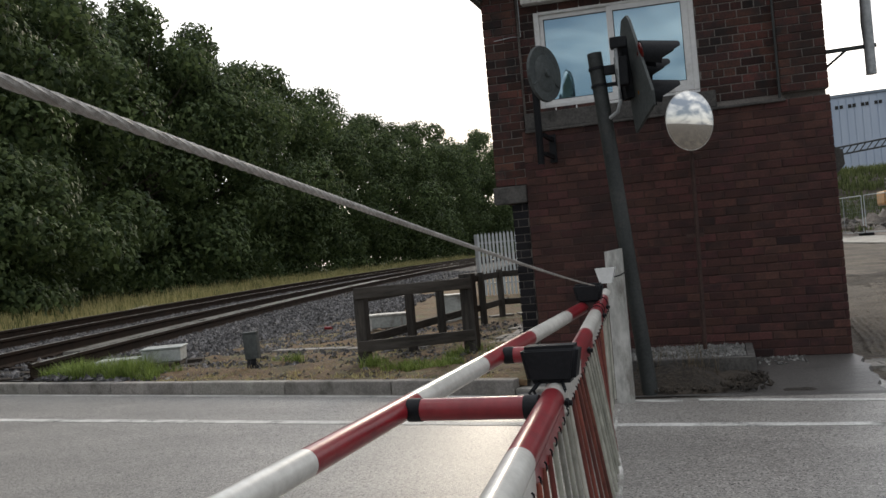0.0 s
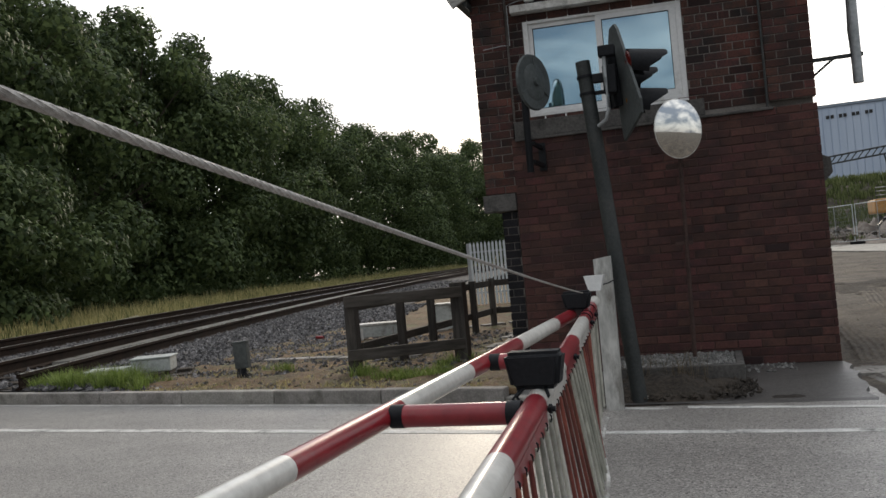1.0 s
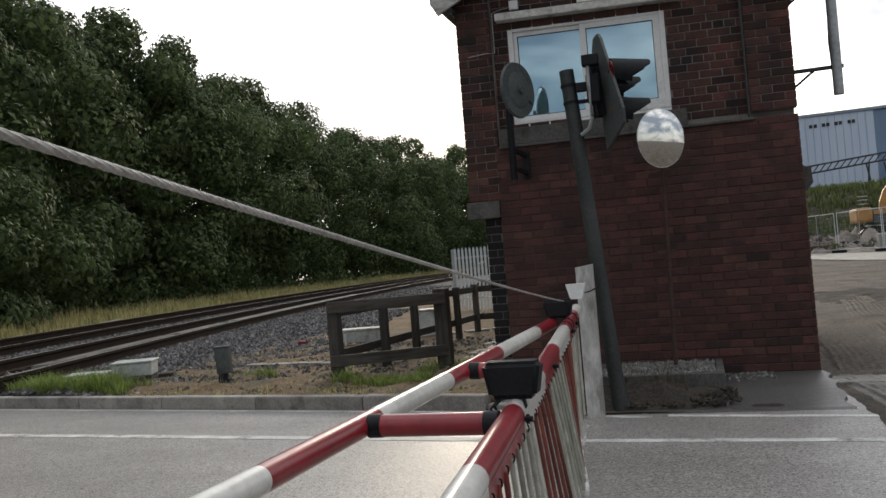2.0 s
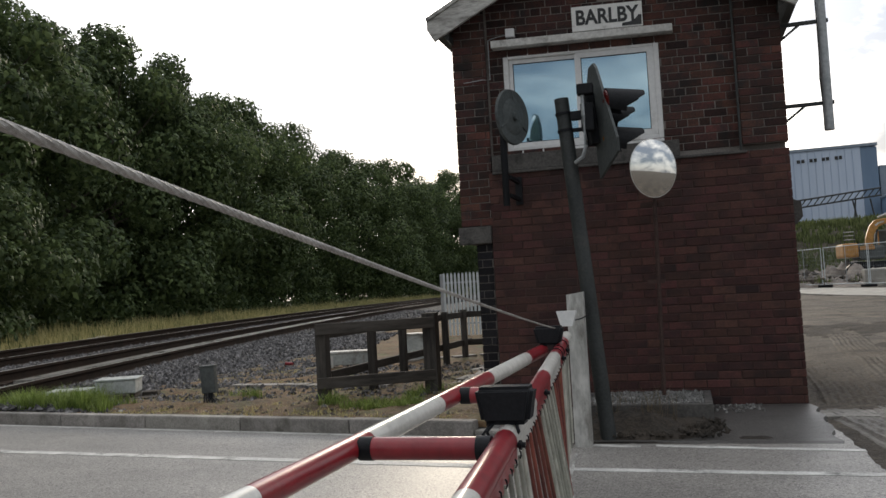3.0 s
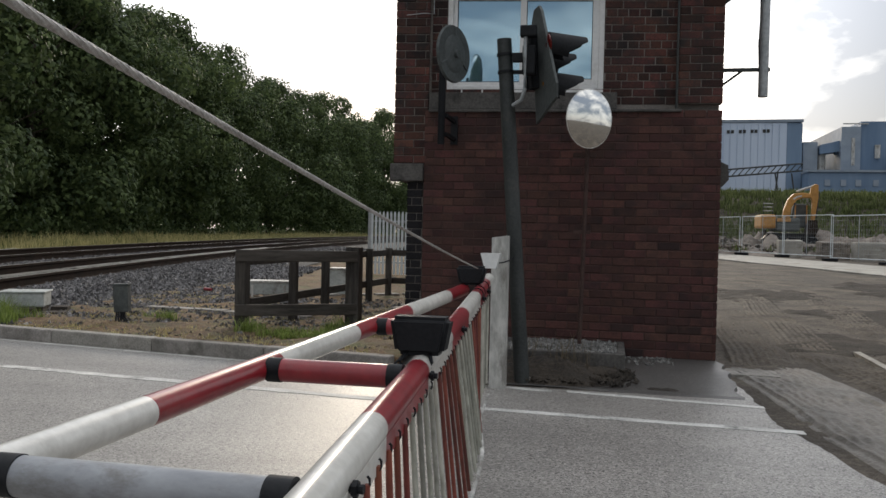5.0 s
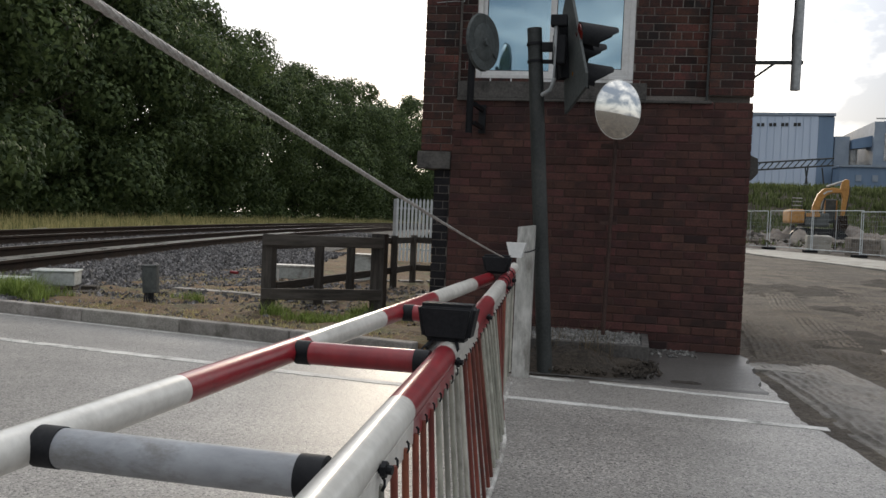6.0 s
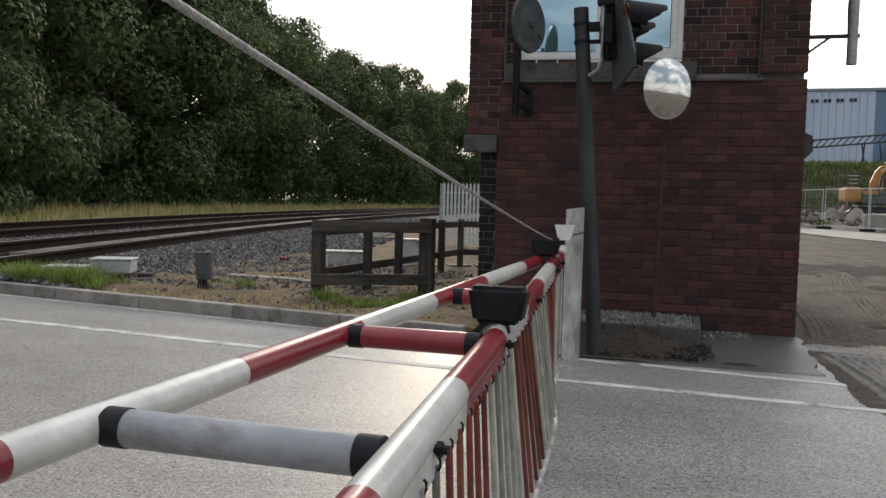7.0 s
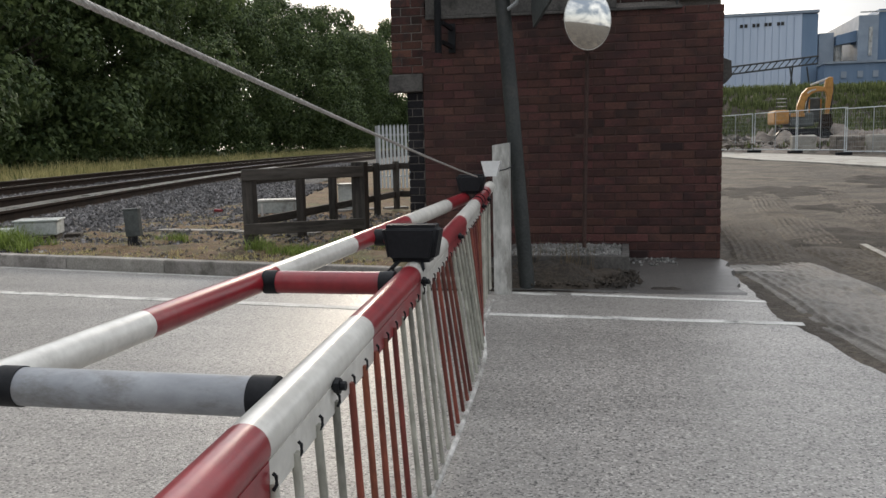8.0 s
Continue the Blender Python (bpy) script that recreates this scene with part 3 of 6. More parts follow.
# verge behind the kerb
def build_verge():
    verts, faces = [], []
    nx, ny = 150, 150
    for j in range(ny + 1):
        for i in range(nx + 1):
            x = -14 + 12.3 * (i / nx)
            f = (j / ny) ** 1.7
            y = kerb_y(x) + 0.15 + f * 34
            z = 0.115 + 0.045 * noise.noise(Vector((x * 1.3, y * 1.3, 0))) + 0.03 * noise.noise(Vector((x * 6, y * 6, 2)))
            if j == 0:
                z = 0.11 - 0.1 * smoothstep(-2.6, -0.6, x)
            verts.append((x, y, z))
    w = nx + 1
    faces = [(j * w + i, j * w + i + 1, (j + 1) * w + i + 1, (j + 1) * w + i) for j in range(ny) for i in range(nx)]
    v = from_arrays("verge", verts, faces, EARTH)
    for p in v.data.polygons:
        p.use_smooth = True
    tagged(v, "brown earth verge with dead grass and stones", "verge", kind="structure")


build_verge()

# far side of the line: grass field
def build_field():
    ss = [-40, -20, -10] + [4 * i for i in range(0, 50)] + [220, 260, 320]
    ns = [5.6, 8, 11, 15, 20, 28, 45, 90, 160]
    verts = []
    for q in ss:
        for n in ns:
            p = on_track(q, n)
            verts.append((p.x, p.y, p.z + 0.12 + 0.05 * noise.noise(p * 0.4)))
    w = len(ns)
    faces = [(j * w + i + 1, j * w + i, (j + 1) * w + i, (j + 1) * w + i + 1) for j in range(len(ss) - 1) for i in range(w - 1)]
    tagged(from_arrays("field", verts, faces, FIELD), "rough grass strip beyond the railway line", "field", kind="structure")


build_field()

# ---------------------------------------------------------------- railway
RAIL_TOP_Z = 0.40


def build_track(n0, s0, s1, label, lift):
    track = thing("railway_track", label, "railway track", group="railway tracks")
    foot = RAIL_TOP_Z - 0.235 + lift
    outline = [(-0.07, 0), (0.07, 0), (0.07, 0.012), (0.012, 0.03), (0.01, 0.105), (0.035, 0.12), (0.036, 0.147), (0.026, 0.155), (-0.026, 0.155),
               (-0.036, 0.147), (-0.035, 0.12), (-0.01, 0.105), (-0.012, 0.03), (-0.07, 0.012)]
    for k in (0, 1):
        n = n0 + 1.505 * k
        bm = bmesh.new()
        rings = []
        q = s0 + 0.55 * n
        while q <= s1:
            rings.append([bm.verts.new(on_track(q, n - x, foot + z * 1.5 + 0.05 * k)) for x, z in outline])
            q += 1.0 if q < 0 else (2.0 if q < 80 else 6.0)
        for a, b in zip(rings, rings[1:]):
            for i in range(len(outline)):
                j = (i + 1) % len(outline)
                f = bm.faces.new((a[i], a[j], b[j], b[i]))
                f.material_index = 1 if i == 7 else 0
        bm.faces.new(rings[0])
        bmesh.ops.recalc_face_normals(bm, faces=bm.faces)
        part("rail", bm, (RAIL_SIDE, RAIL_TOP), track, "rusty steel rail with a worn head")
    me = mesh_of("sleeper", box(bmesh.new(), (-0.5, -0.125, -0.15), (2.0, 0.125, 0.02), 0.012), SLEEPER)
    ch = mesh_of("chair", box(bmesh.new(), (-0.17, -0.08, 0.015), (0.17, 0.08, 0.045), 0.01), RAIL_SIDE)
    for i in range(80):
        q = -0.4 + 0.5 * n0 + 0.68 * i
        m = Matrix.Translation(on_track(q, n0, foot - 0.02)) @ Matrix.Rotation(track_turn(q) + math.pi, 4, "Z") @ Matrix.Rotation(-0.033, 4, "Y")
        sl = piece("sleeper", me, track, m)
        if i < 50:
            for c in (0.0, 1.505):
                piece("chair", ch, sl, Matrix.Translation((c, 0, 0)))
    return track


# added strips, not track parts: their gloss makes the bright band along the rail
def build_glint_boards():
    t = thing("track_boards", "line of pale glossy boards added inside the rail for its bright glint", "boards")
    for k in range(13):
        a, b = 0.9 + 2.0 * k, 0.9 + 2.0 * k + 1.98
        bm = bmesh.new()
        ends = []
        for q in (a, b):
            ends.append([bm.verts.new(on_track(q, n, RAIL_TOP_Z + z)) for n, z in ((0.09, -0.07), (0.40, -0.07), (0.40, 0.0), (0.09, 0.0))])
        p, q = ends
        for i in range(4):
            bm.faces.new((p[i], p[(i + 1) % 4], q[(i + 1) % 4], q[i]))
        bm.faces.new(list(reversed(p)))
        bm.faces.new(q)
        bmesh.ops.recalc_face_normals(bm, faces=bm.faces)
        part("board", bm, GLINT_BOARD, t)


build_glint_boards()
build_track(0.0, -0.75, 330.0, "rusty double-railed track on stone ballast, nearer the road", 0.0)
build_track(3.45, -0.75, 330.0, "rusty double-railed track on stone ballast, beside the grass", 0.10)


def six_foot(n):
    """The ballast is heaped a little between the two tracks."""
    return 0.11 * smoothstep(1.65, 2.0, n) * (1 - smoothstep(2.9, 3.3, n))


def build_ballast():
    verts, faces = [], []
    ns = [-3.4, -2.6, -1.9, -1.3, -0.9, -0.4, 0.2, 0.8, 1.3, 1.9, 2.4, 2.9, 3.4, 4.0, 4.6, 5.2, 5.8, 6.3, 6.9]
    ss = [-2.0 + 0.5 * i for i in range(100)] + [50, 60, 80, 120, 200, 330]
    for s in ss:
        for n in ns:
            crown = 0.15 if -0.9 < n < 5.9 else 0.15 - 0.1 * smoothstep(0, 1.6, max(-0.9 - n, n - 5.9))
            p = on_track(s, n)
            crown += 0.012 * max(0.0, n) + p.z + six_foot(n)
            p.y = max(p.y, kerb_y(p.x) + 0.2)
            verts.append((p.x, p.y, crown + 0.02 * noise.noise(Vector((p.x * 3, p.y * 3, 1)))))
    w = len(ns)
    faces = [(j * w + i + 1, j * w + i, (j + 1) * w + i, (j + 1) * w + i + 1) for j in range(len(ss) - 1) for i in range(w - 1)]
    tagged(from_arrays("ballast_bed", verts, faces, BED), "dark packed ballast under the tracks", "ballast", kind="structure")
    # loose stones
    rng = np.random.default_rng(5)
    octa = np.array([(1, 0, 0), (-1, 0, 0), (0, 1, 0), (0, -1, 0), (0, 0, 1), (0, 0, -1)], float)
    tri = np.array([(0, 2, 4), (2, 1, 4), (1, 3, 4), (3, 0, 4), (2, 0, 5), (1, 2, 5), (3, 1, 5), (0, 3, 5)])
    vs, fs = [], []
    for i in range(32000):
        near = rng.random() < 0.42
        s = rng.uniform(-1.5, 16) if near else -1.0 + 41 * rng.random() ** 1.3
        n = rng.uniform(-4.2, 0.2) if near else (rng.uniform(1.7, 3.25) if i % 3 == 0 else rng.uniform(-2.6, 6.4))
        if n < -3.0 and rng.random() < 0.5:
            continue
        if min(abs(n), abs(n - 1.5), abs(n - 3.45), abs(n - 4.955)) < 0.09:
            continue
        p = on_track(s, n)
        if p.y < kerb_y(p.x) + 0.25:
            continue
        crown = 0.155 if -0.9 < n < 5.9 else 0.155 - 0.1 * smoothstep(0, 1.6, max(-0.9 - n, n - 5.9))
        crown += 0.012 * max(0.0, n) + p.z + six_foot(n)
        r = rng.uniform(0.034, 0.076)
        q = octa * (r * rng.uniform(0.6, 1.2, 3)) + rng.normal(0, r * 0.16, (6, 3))
        a = rng.uniform(0, 6.28)
        b = rng.uniform(-0.7, 0.7)
        rot = np.array([(math.cos(a), -math.sin(a), 0), (math.sin(a), math.cos(a), 0), (0, 0, 1)]) @ np.array([(1, 0, 0), (0, math.cos(b), -math.sin(b)), (0, math.sin(b), math.cos(b))])
        q = q @ rot.T + np.array((p.x, p.y, crown + 0.012))
        fs.append(tri + 6 * len(vs))
        vs.append(q)
    ob = from_arrays("ballast_stones", np.concatenate(vs), np.concatenate(fs), STONES)
    tagged(ob, "loose angular grey ballast stones", "ballast", kind="stuff")


build_ballast()

# level-crossing deck where the rails meet the road
bm = bmesh.new()
for n0, n1 in ((0.12, 1.38), (1.62, 3.33), (3.57, 4.83), (-1.2, -0.12)):
    m = Matrix.Translation(on_track(0, 0, 0)) @ Matrix.Rotation(math.atan2(TRACK_N.y, TRACK_N.x), 4, "Z")
    box(bm, (n0, 7.0, -0.05), (n1, 12.0, 0.03), 0.012, m)
tagged(part("crossing_deck", bm, DIRT), "dark rubber deck panels between the rails", "crossing deck", kind="structure")


# ---------------------------------------------------------------- plants
def blades(name, spots, material, label, category, height, width, count, lean=0.35, seed=1):
    """Tufts of thin curved blades on the given spots (x, y, z, spread, share)."""
    rng = np.random.default_rng(seed)
    vs, fs = [], []
    k = 0
    for x, y, z, spread, hs in spots:
        for _ in range(count):
            a, r = rng.uniform(0, 6.283), spread * math.sqrt(rng.random())
            bx, by = x + r * math.cos(a), y + r * math.sin(a)
            h = height * hs * rng.uniform(0.5, 1.15)
            d = rng.uniform(0, 6.283)
            ln = lean * h * rng.uniform(0.2, 1.2)
            ux, uy = math.cos(d), math.sin(d)
            w = width * rng.uniform(0.6, 1.3)
            px, py = -uy * w / 2, ux * w / 2
            vs += [(bx - px, by - py, z), (bx + px, by + py, z),
                   (bx + ux * ln * 0.35 - px * 0.8, by + uy * ln * 0.35 - py * 0.8, z + h * 0.6), (bx + ux * ln * 0.35 + px * 0.8, by + uy * ln * 0.35 + py * 0.8, z + h * 0.6),
                   (bx + ux * ln, by + uy * ln, z + h)]
            fs += [(k, k + 1, k + 3, k + 2), (k + 2, k + 3, k + 4)]
            k += 5
    return tagged(from_arrays(name, vs, fs, material), label, category, kind="stuff")


def far_grass():
    rng = np.random.default_rng(9)
    dry, green = [], []
    for i in range(7500):
        s = -6 + 95 * rng.random() ** 1.5
        n = 6.4 + 7.5 * rng.random()
        p = on_track(s, n)
        hs = 0.55 + 0.5 * smoothstep(7, 12, n) * rng.random() + 0.25 * noise.noise(Vector((p.x * 0.5, p.y * 0.5, 0)))
        (dry if rng.random() < 0.62 else green).append((p.x, p.y, p.z + 0.1, 0.3, max(0.25, hs)))
    blades("tall_grass", dry, DRY_GRASS, "tall dry straw-coloured grass beside the railway", "grass", 0.85, 0.024, 7, seed=2)
    blades("tall_grass", green, BANK_GRASS, "tall green grass beside the railway", "grass", 0.75, 0.026, 6, seed=3)


far_grass()


def near_grass():
    rng = np.random.default_rng(11)
    spots = []
    for x0, x1, dy0, dy1, k, hs in ((-9.4, -7.2, 0.35, 1.1, 95, 0.9), (-8.9, -7.6, 0.35, 1.0, 60, 1.2), (-4.15, -3.95, 1.2, 1.5, 10, 0.75), (-3.8, -2.9, 1.0, 1.5, 36, 0.5),
                                    (-3.3, -2.4, 1.8, 3.0, 10, 0.7), (-2.6, -2.1, 4.0, 6.5, 26, 1.0), (-3.2, -2.7, 6.0, 9.0, 20, 0.9), (-6.1, -5.6, 1.9, 2.2, 6, 0.6)):
        for _ in range(k):
            x = rng.uniform(x0, x1)
            spots.append((x, kerb_y(x) + rng.uniform(dy0, dy1), 0.085, 0.09, hs * rng.uniform(0.7, 1.2)))
    blades("grass_tuft", spots, GREEN_GRASS, "fresh green grass tufts on the verge", "grass", 0.26, 0.009, 34, lean=0.9, seed=4)
    spots = []
    for _ in range(1200):
        x = rng.uniform(-8.5, -2.0)
        spots.append((x, kerb_y(x) + 0.2 + 5.5 * rng.random() ** 1.4, 0.085, 0.12, rng.uniform(0.4, 1.1)))
    blades("dead_grass", spots, DRY_GRASS, "short dead grass and moss on the verge", "grass", 0.07, 0.008, 12, lean=1.1, seed=5)
    spots = [(rng.uniform(-0.75, 0.15), rng.uniform(8.5, 9.0), 0.05, 0.06, rng.uniform(0.5, 1.2)) for _ in range(46)]
    blades("dead_weed", spots, STRAW, "dead brown weed stalks by the wall", "weeds", 0.42, 0.005, 5, lean=0.7, seed=6)


near_grass()


def tree_mesh(seed, height, radius):
    """Trunk with limbs, and a crown of many small bent leaf sprays set on uneven lobes."""
    rng = np.random.default_rng(seed)
    bm = bmesh.new()
    top = Vector((rng.uniform(-0.4, 0.4), rng.uniform(-0.4, 0.4), height * 0.8))
    tube(bm, (0, 0, -0.2), top * 0.55, 0.26, 0.17, 9)
    tube(bm, top * 0.54, top, 0.17, 0.05, 8)
    lobes = []
    for i in range(66):
        f = rng.random()
        zc = height * (0.07 + 0.86 * f)
        env = radius * (0.55 + 0.6 * math.sin(math.pi * min(1, 0.18 + 0.80 * f)) - 0.30 * max(0, f - 0.6) / 0.4)
        a = rng.uniform(0, 6.283)
        rr = env * math.sqrt(rng.uniform(0.15, 1)) * (1 - 0.55 * max(0, f - 0.75) / 0.25)
        c = np.array((rr * math.cos(a), rr * math.sin(a), zc))
        lobes.append((c, rng.uniform(0.75, 1.7) * (0.7 if f > 0.8 else 1)))
    for c, r in lobes[::4]:
        tube(bm, top * min(0.9, max(0.12, (c[2] - 1.2) / height)), Vector(c), 0.07, 0.015, 5)
    trunk = mesh_of("trunk", bm, BARK, True)
    vs, fs, k = [], [], 0
    for c, r in lobes:
        m = int(250 * r * r)
        d = rng.normal(size=(m, 3))
        d /= np.linalg.norm(d, axis=1)[:, None]
        rad = r * (0.62 + 0.46 * rng.random(m) ** 0.7)
        p = c + d * rad[:, None] * np.array((1.05, 1.05, 0.85))
        for i in range(m):
            if p[i, 2] < 0.15:
                continue
            nrm = d[i] + rng.normal(0, 0.38, 3) + np.array((0, 0, 0.3))
            nrm /= np.linalg.norm(nrm)
            t = np.cross(nrm, rng.normal(size=3))
            t /= np.linalg.norm(t)
            b = np.cross(nrm, t)
            sz = rng.uniform(0.09, 0.185)
            q = p[i]
            droop = np.array((0, 0, -0.35 * sz))
            vs += [q - t * sz, q - b * sz * 0.55 + nrm * sz * 0.2, q + t * sz + droop, q + b * sz * 0.55 + nrm * sz * 0.2]
            fs += [(k, k + 1, k + 3), (k + 1, k + 2, k + 3)]
            k += 4
    me = bpy.data.meshes.new("crown")
    me.from_pydata([tuple(v) for v in vs], [], fs)
    me.materials.append(LEAF)
    return trunk, me


def build_trees():
    kinds = [tree_mesh(21, 14.6, 4.4), tree_mesh(22, 15.2, 4.6), tree_mesh(23, 14.2, 4.2), tree_mesh(24, 14.8, 4.3)]
    rng = random.Random(4)
    bases = []
    for trunk, crown in kinds:
        t = thing("tree", "broad dark green deciduous tree beside the railway", "tree", group="trees along the railway")
        a = new("trunk", trunk)
        b = new("crown", crown)
        a.parent = b.parent = t
        bases.append(t)
    spots = []
    s = -16.0
    i = 0
    while s < 190:
        step = 6.3 if s < 70 else 7.5
        spots.append((s, 19.0 + rng.uniform(-1.0, 1.2), rng.uniform(0.96, 1.06)))
        if s < 45:
            spots.append((s + 2.5, 24.0 + rng.uniform(-1, 1), rng.uniform(1.02, 1.10)))
        s += step * rng.uniform(0.85, 1.15)
    for i, (s, n, k) in enumerate(spots):
        p = on_track(s, n, 0.1)
        k *= 1.305
        m = Matrix.Translation(p) @ Matrix.Rotation(rng.uniform(0, 6.28), 4, "Z") @ Matrix.Diagonal((k, k, k * rng.uniform(0.95, 1.08), 1))
        if i < 4:
            bases[i].matrix_basis = m
        else:
            copy_thing(bases[i % 4], Matrix()).matrix_basis = m
    # a smaller, fuller tree that stands forward of the row
    trunk, crown = tree_mesh(25, 7.4, 3.3)
    t = thing("tree", "smaller mid-green tree standing forward of the row by the track", "tree", Matrix.Translation((-26.4, 25.2, 0.1)), group="trees along the railway")
    new("trunk", trunk).parent = t
    new("crown", crown).parent = t


build_trees()


def shrub_row():
    """Low brambles that close the foot of the tree line."""
    rng = np.random.default_rng(31)
    vs, fs, k = [], [], 0
    for j in range(640):
        s = -18 + 150 * rng.random() ** 1.25
        if j < 260:
            c = np.array(on_track(s, 14.6 + rng.uniform(-0.5, 1.6), 0.1 + rng.uniform(0.2, 1.3)))
        else:
            c = np.array(on_track(s, 22.0 + rng.uniform(-2.5, 4.0), 0.3 + rng.uniform(0.2, 7.0)))
        r = rng.uniform(0.6, 1.2) if j < 260 else rng.uniform(1.0, 1.7)
        m = 90
        d = rng.normal(size=(m, 3))
        d /= np.linalg.norm(d, axis=1)[:, None]
        p = c + d * (r * (0.5 + 0.5 * rng.random(m)))[:, None]
        for i in range(m):
            if p[i, 2] < 0.12:
                continue
            t = np.cross(d[i] + rng.normal(0, 0.5, 3), rng.normal(size=3))
            t /= np.linalg.norm(t)
            b = np.cross(d[i], t)
            sz = rng.uniform(0.1, 0.22) * (1.0 if j < 260 else 1.6)
            q = p[i]
            vs += [q - t * sz, q - b * sz * 0.5, q + t * sz, q + b * sz * 0.5]
            fs += [(k, k + 1, k + 3), (k + 1, k + 2, k + 3)]
            k += 4
    tagged(from_arrays("undergrowth", vs, fs, LEAF), "dark green bramble undergrowth below the trees", "undergrowth", kind="stuff")


shrub_row()

# ---------------------------------------------------------------- signal box
X0, X1 = -2.15, 1.47          # corners of the front wall
BACK = 17.5
EAVES, RIDGE_X = 4.62, -0.34
SLOPE = 0.53
COURSE, BRICK_L = 0.09, 0.238


def roof_z(x):
    return EAVES + 0.02 + SLOPE * ((x - X0) if x < RIDGE_X else (X1 - x))


def brick_rows(x0, x1, z0, z1, holes, bond, y, proud):
    """Boxes (x0, x1, z0, z1) of a brick face between two uprights, with openings left out."""
    out = []
    rows = int(round((z1 - z0) / COURSE))
    for r in range(rows):
        za, zb = z0 + r * COURSE, z0 + (r + 1) * COURSE
        header = bond == "english" and r % 4 == 3
        step = BRICK_L / 2 if header else BRICK_L
        start = x0 - (BRICK_L / 2 if (r % 2 and not header) else (BRICK_L / 4 if header else 0))
        n = int((x1 - start) / step) + 1
        for i in range(n + 1):
            a, b = max(x0, start + i * step), min(x1, start + (i + 1) * step)
            if b - a < 0.03:
                continue
            mid, zc = (a + b) / 2, (za + zb) / 2
            if zb > roof_z(mid) - 0.02:
                continue
            spans = [(a, b)]
            for hx0, hx1, hz0, hz1 in holes:
                if hz0 < zc < hz1:
                    nxt = []
                    for p, q in spans:
                        if q <= hx0 or p >= hx1:
                            nxt.append((p, q))
                        else:
                            if p < hx0 - 0.02:
                                nxt.append((p, hx0))
                            if q > hx1 + 0.02:
                                nxt.append((hx1, q))
                    spans = nxt
            out += [(p, q, za, zb) for p, q in spans]
    return out


def joined_bricks(name, rows, y, material, parent, rng, depth=0.02, label=""):
    """Many bricks in one mesh: each a low block with its own small offset and bevelled rim."""
    vs, fs, k = [], [], 0
    for a, b, za, zb in rows:
        j = 0.005
        pr = rng.uniform(0.002, 0.009)
        a2, b2, c2, d2 = a + j + rng.uniform(-.0015, .0015), b - j, za + j + rng.uniform(-.0015, .0015), zb - j
        y0, y1, e = y + depth, y - pr, 0.005
        vs += [(a2, y0, c2), (b2, y0, c2), (b2, y0, d2), (a2, y0, d2), (a2, y1 + e, c2), (b2, y1 + e, c2), (b2, y1 + e, d2), (a2, y1 + e, d2),
               (a2 + e, y1, c2 + e), (b2 - e, y1, c2 + e), (b2 - e, y1, d2 - e), (a2 + e, y1, d2 - e)]
        for q in ((0, 1, 5, 4), (1, 2, 6, 5), (2, 3, 7, 6), (3, 0, 4, 7), (4, 5, 9, 8), (5, 6, 10, 9), (6, 7, 11, 10), (7, 4, 8, 11), (8, 9, 10, 11)):
            fs.append(tuple(k + i for i in q))
        k += 12
    ob = from_arrays(name, vs, fs, material)
    ob.parent = parent
    ob["kind"] = "stuff"
    if label:
        tagged(ob, label)
    return ob


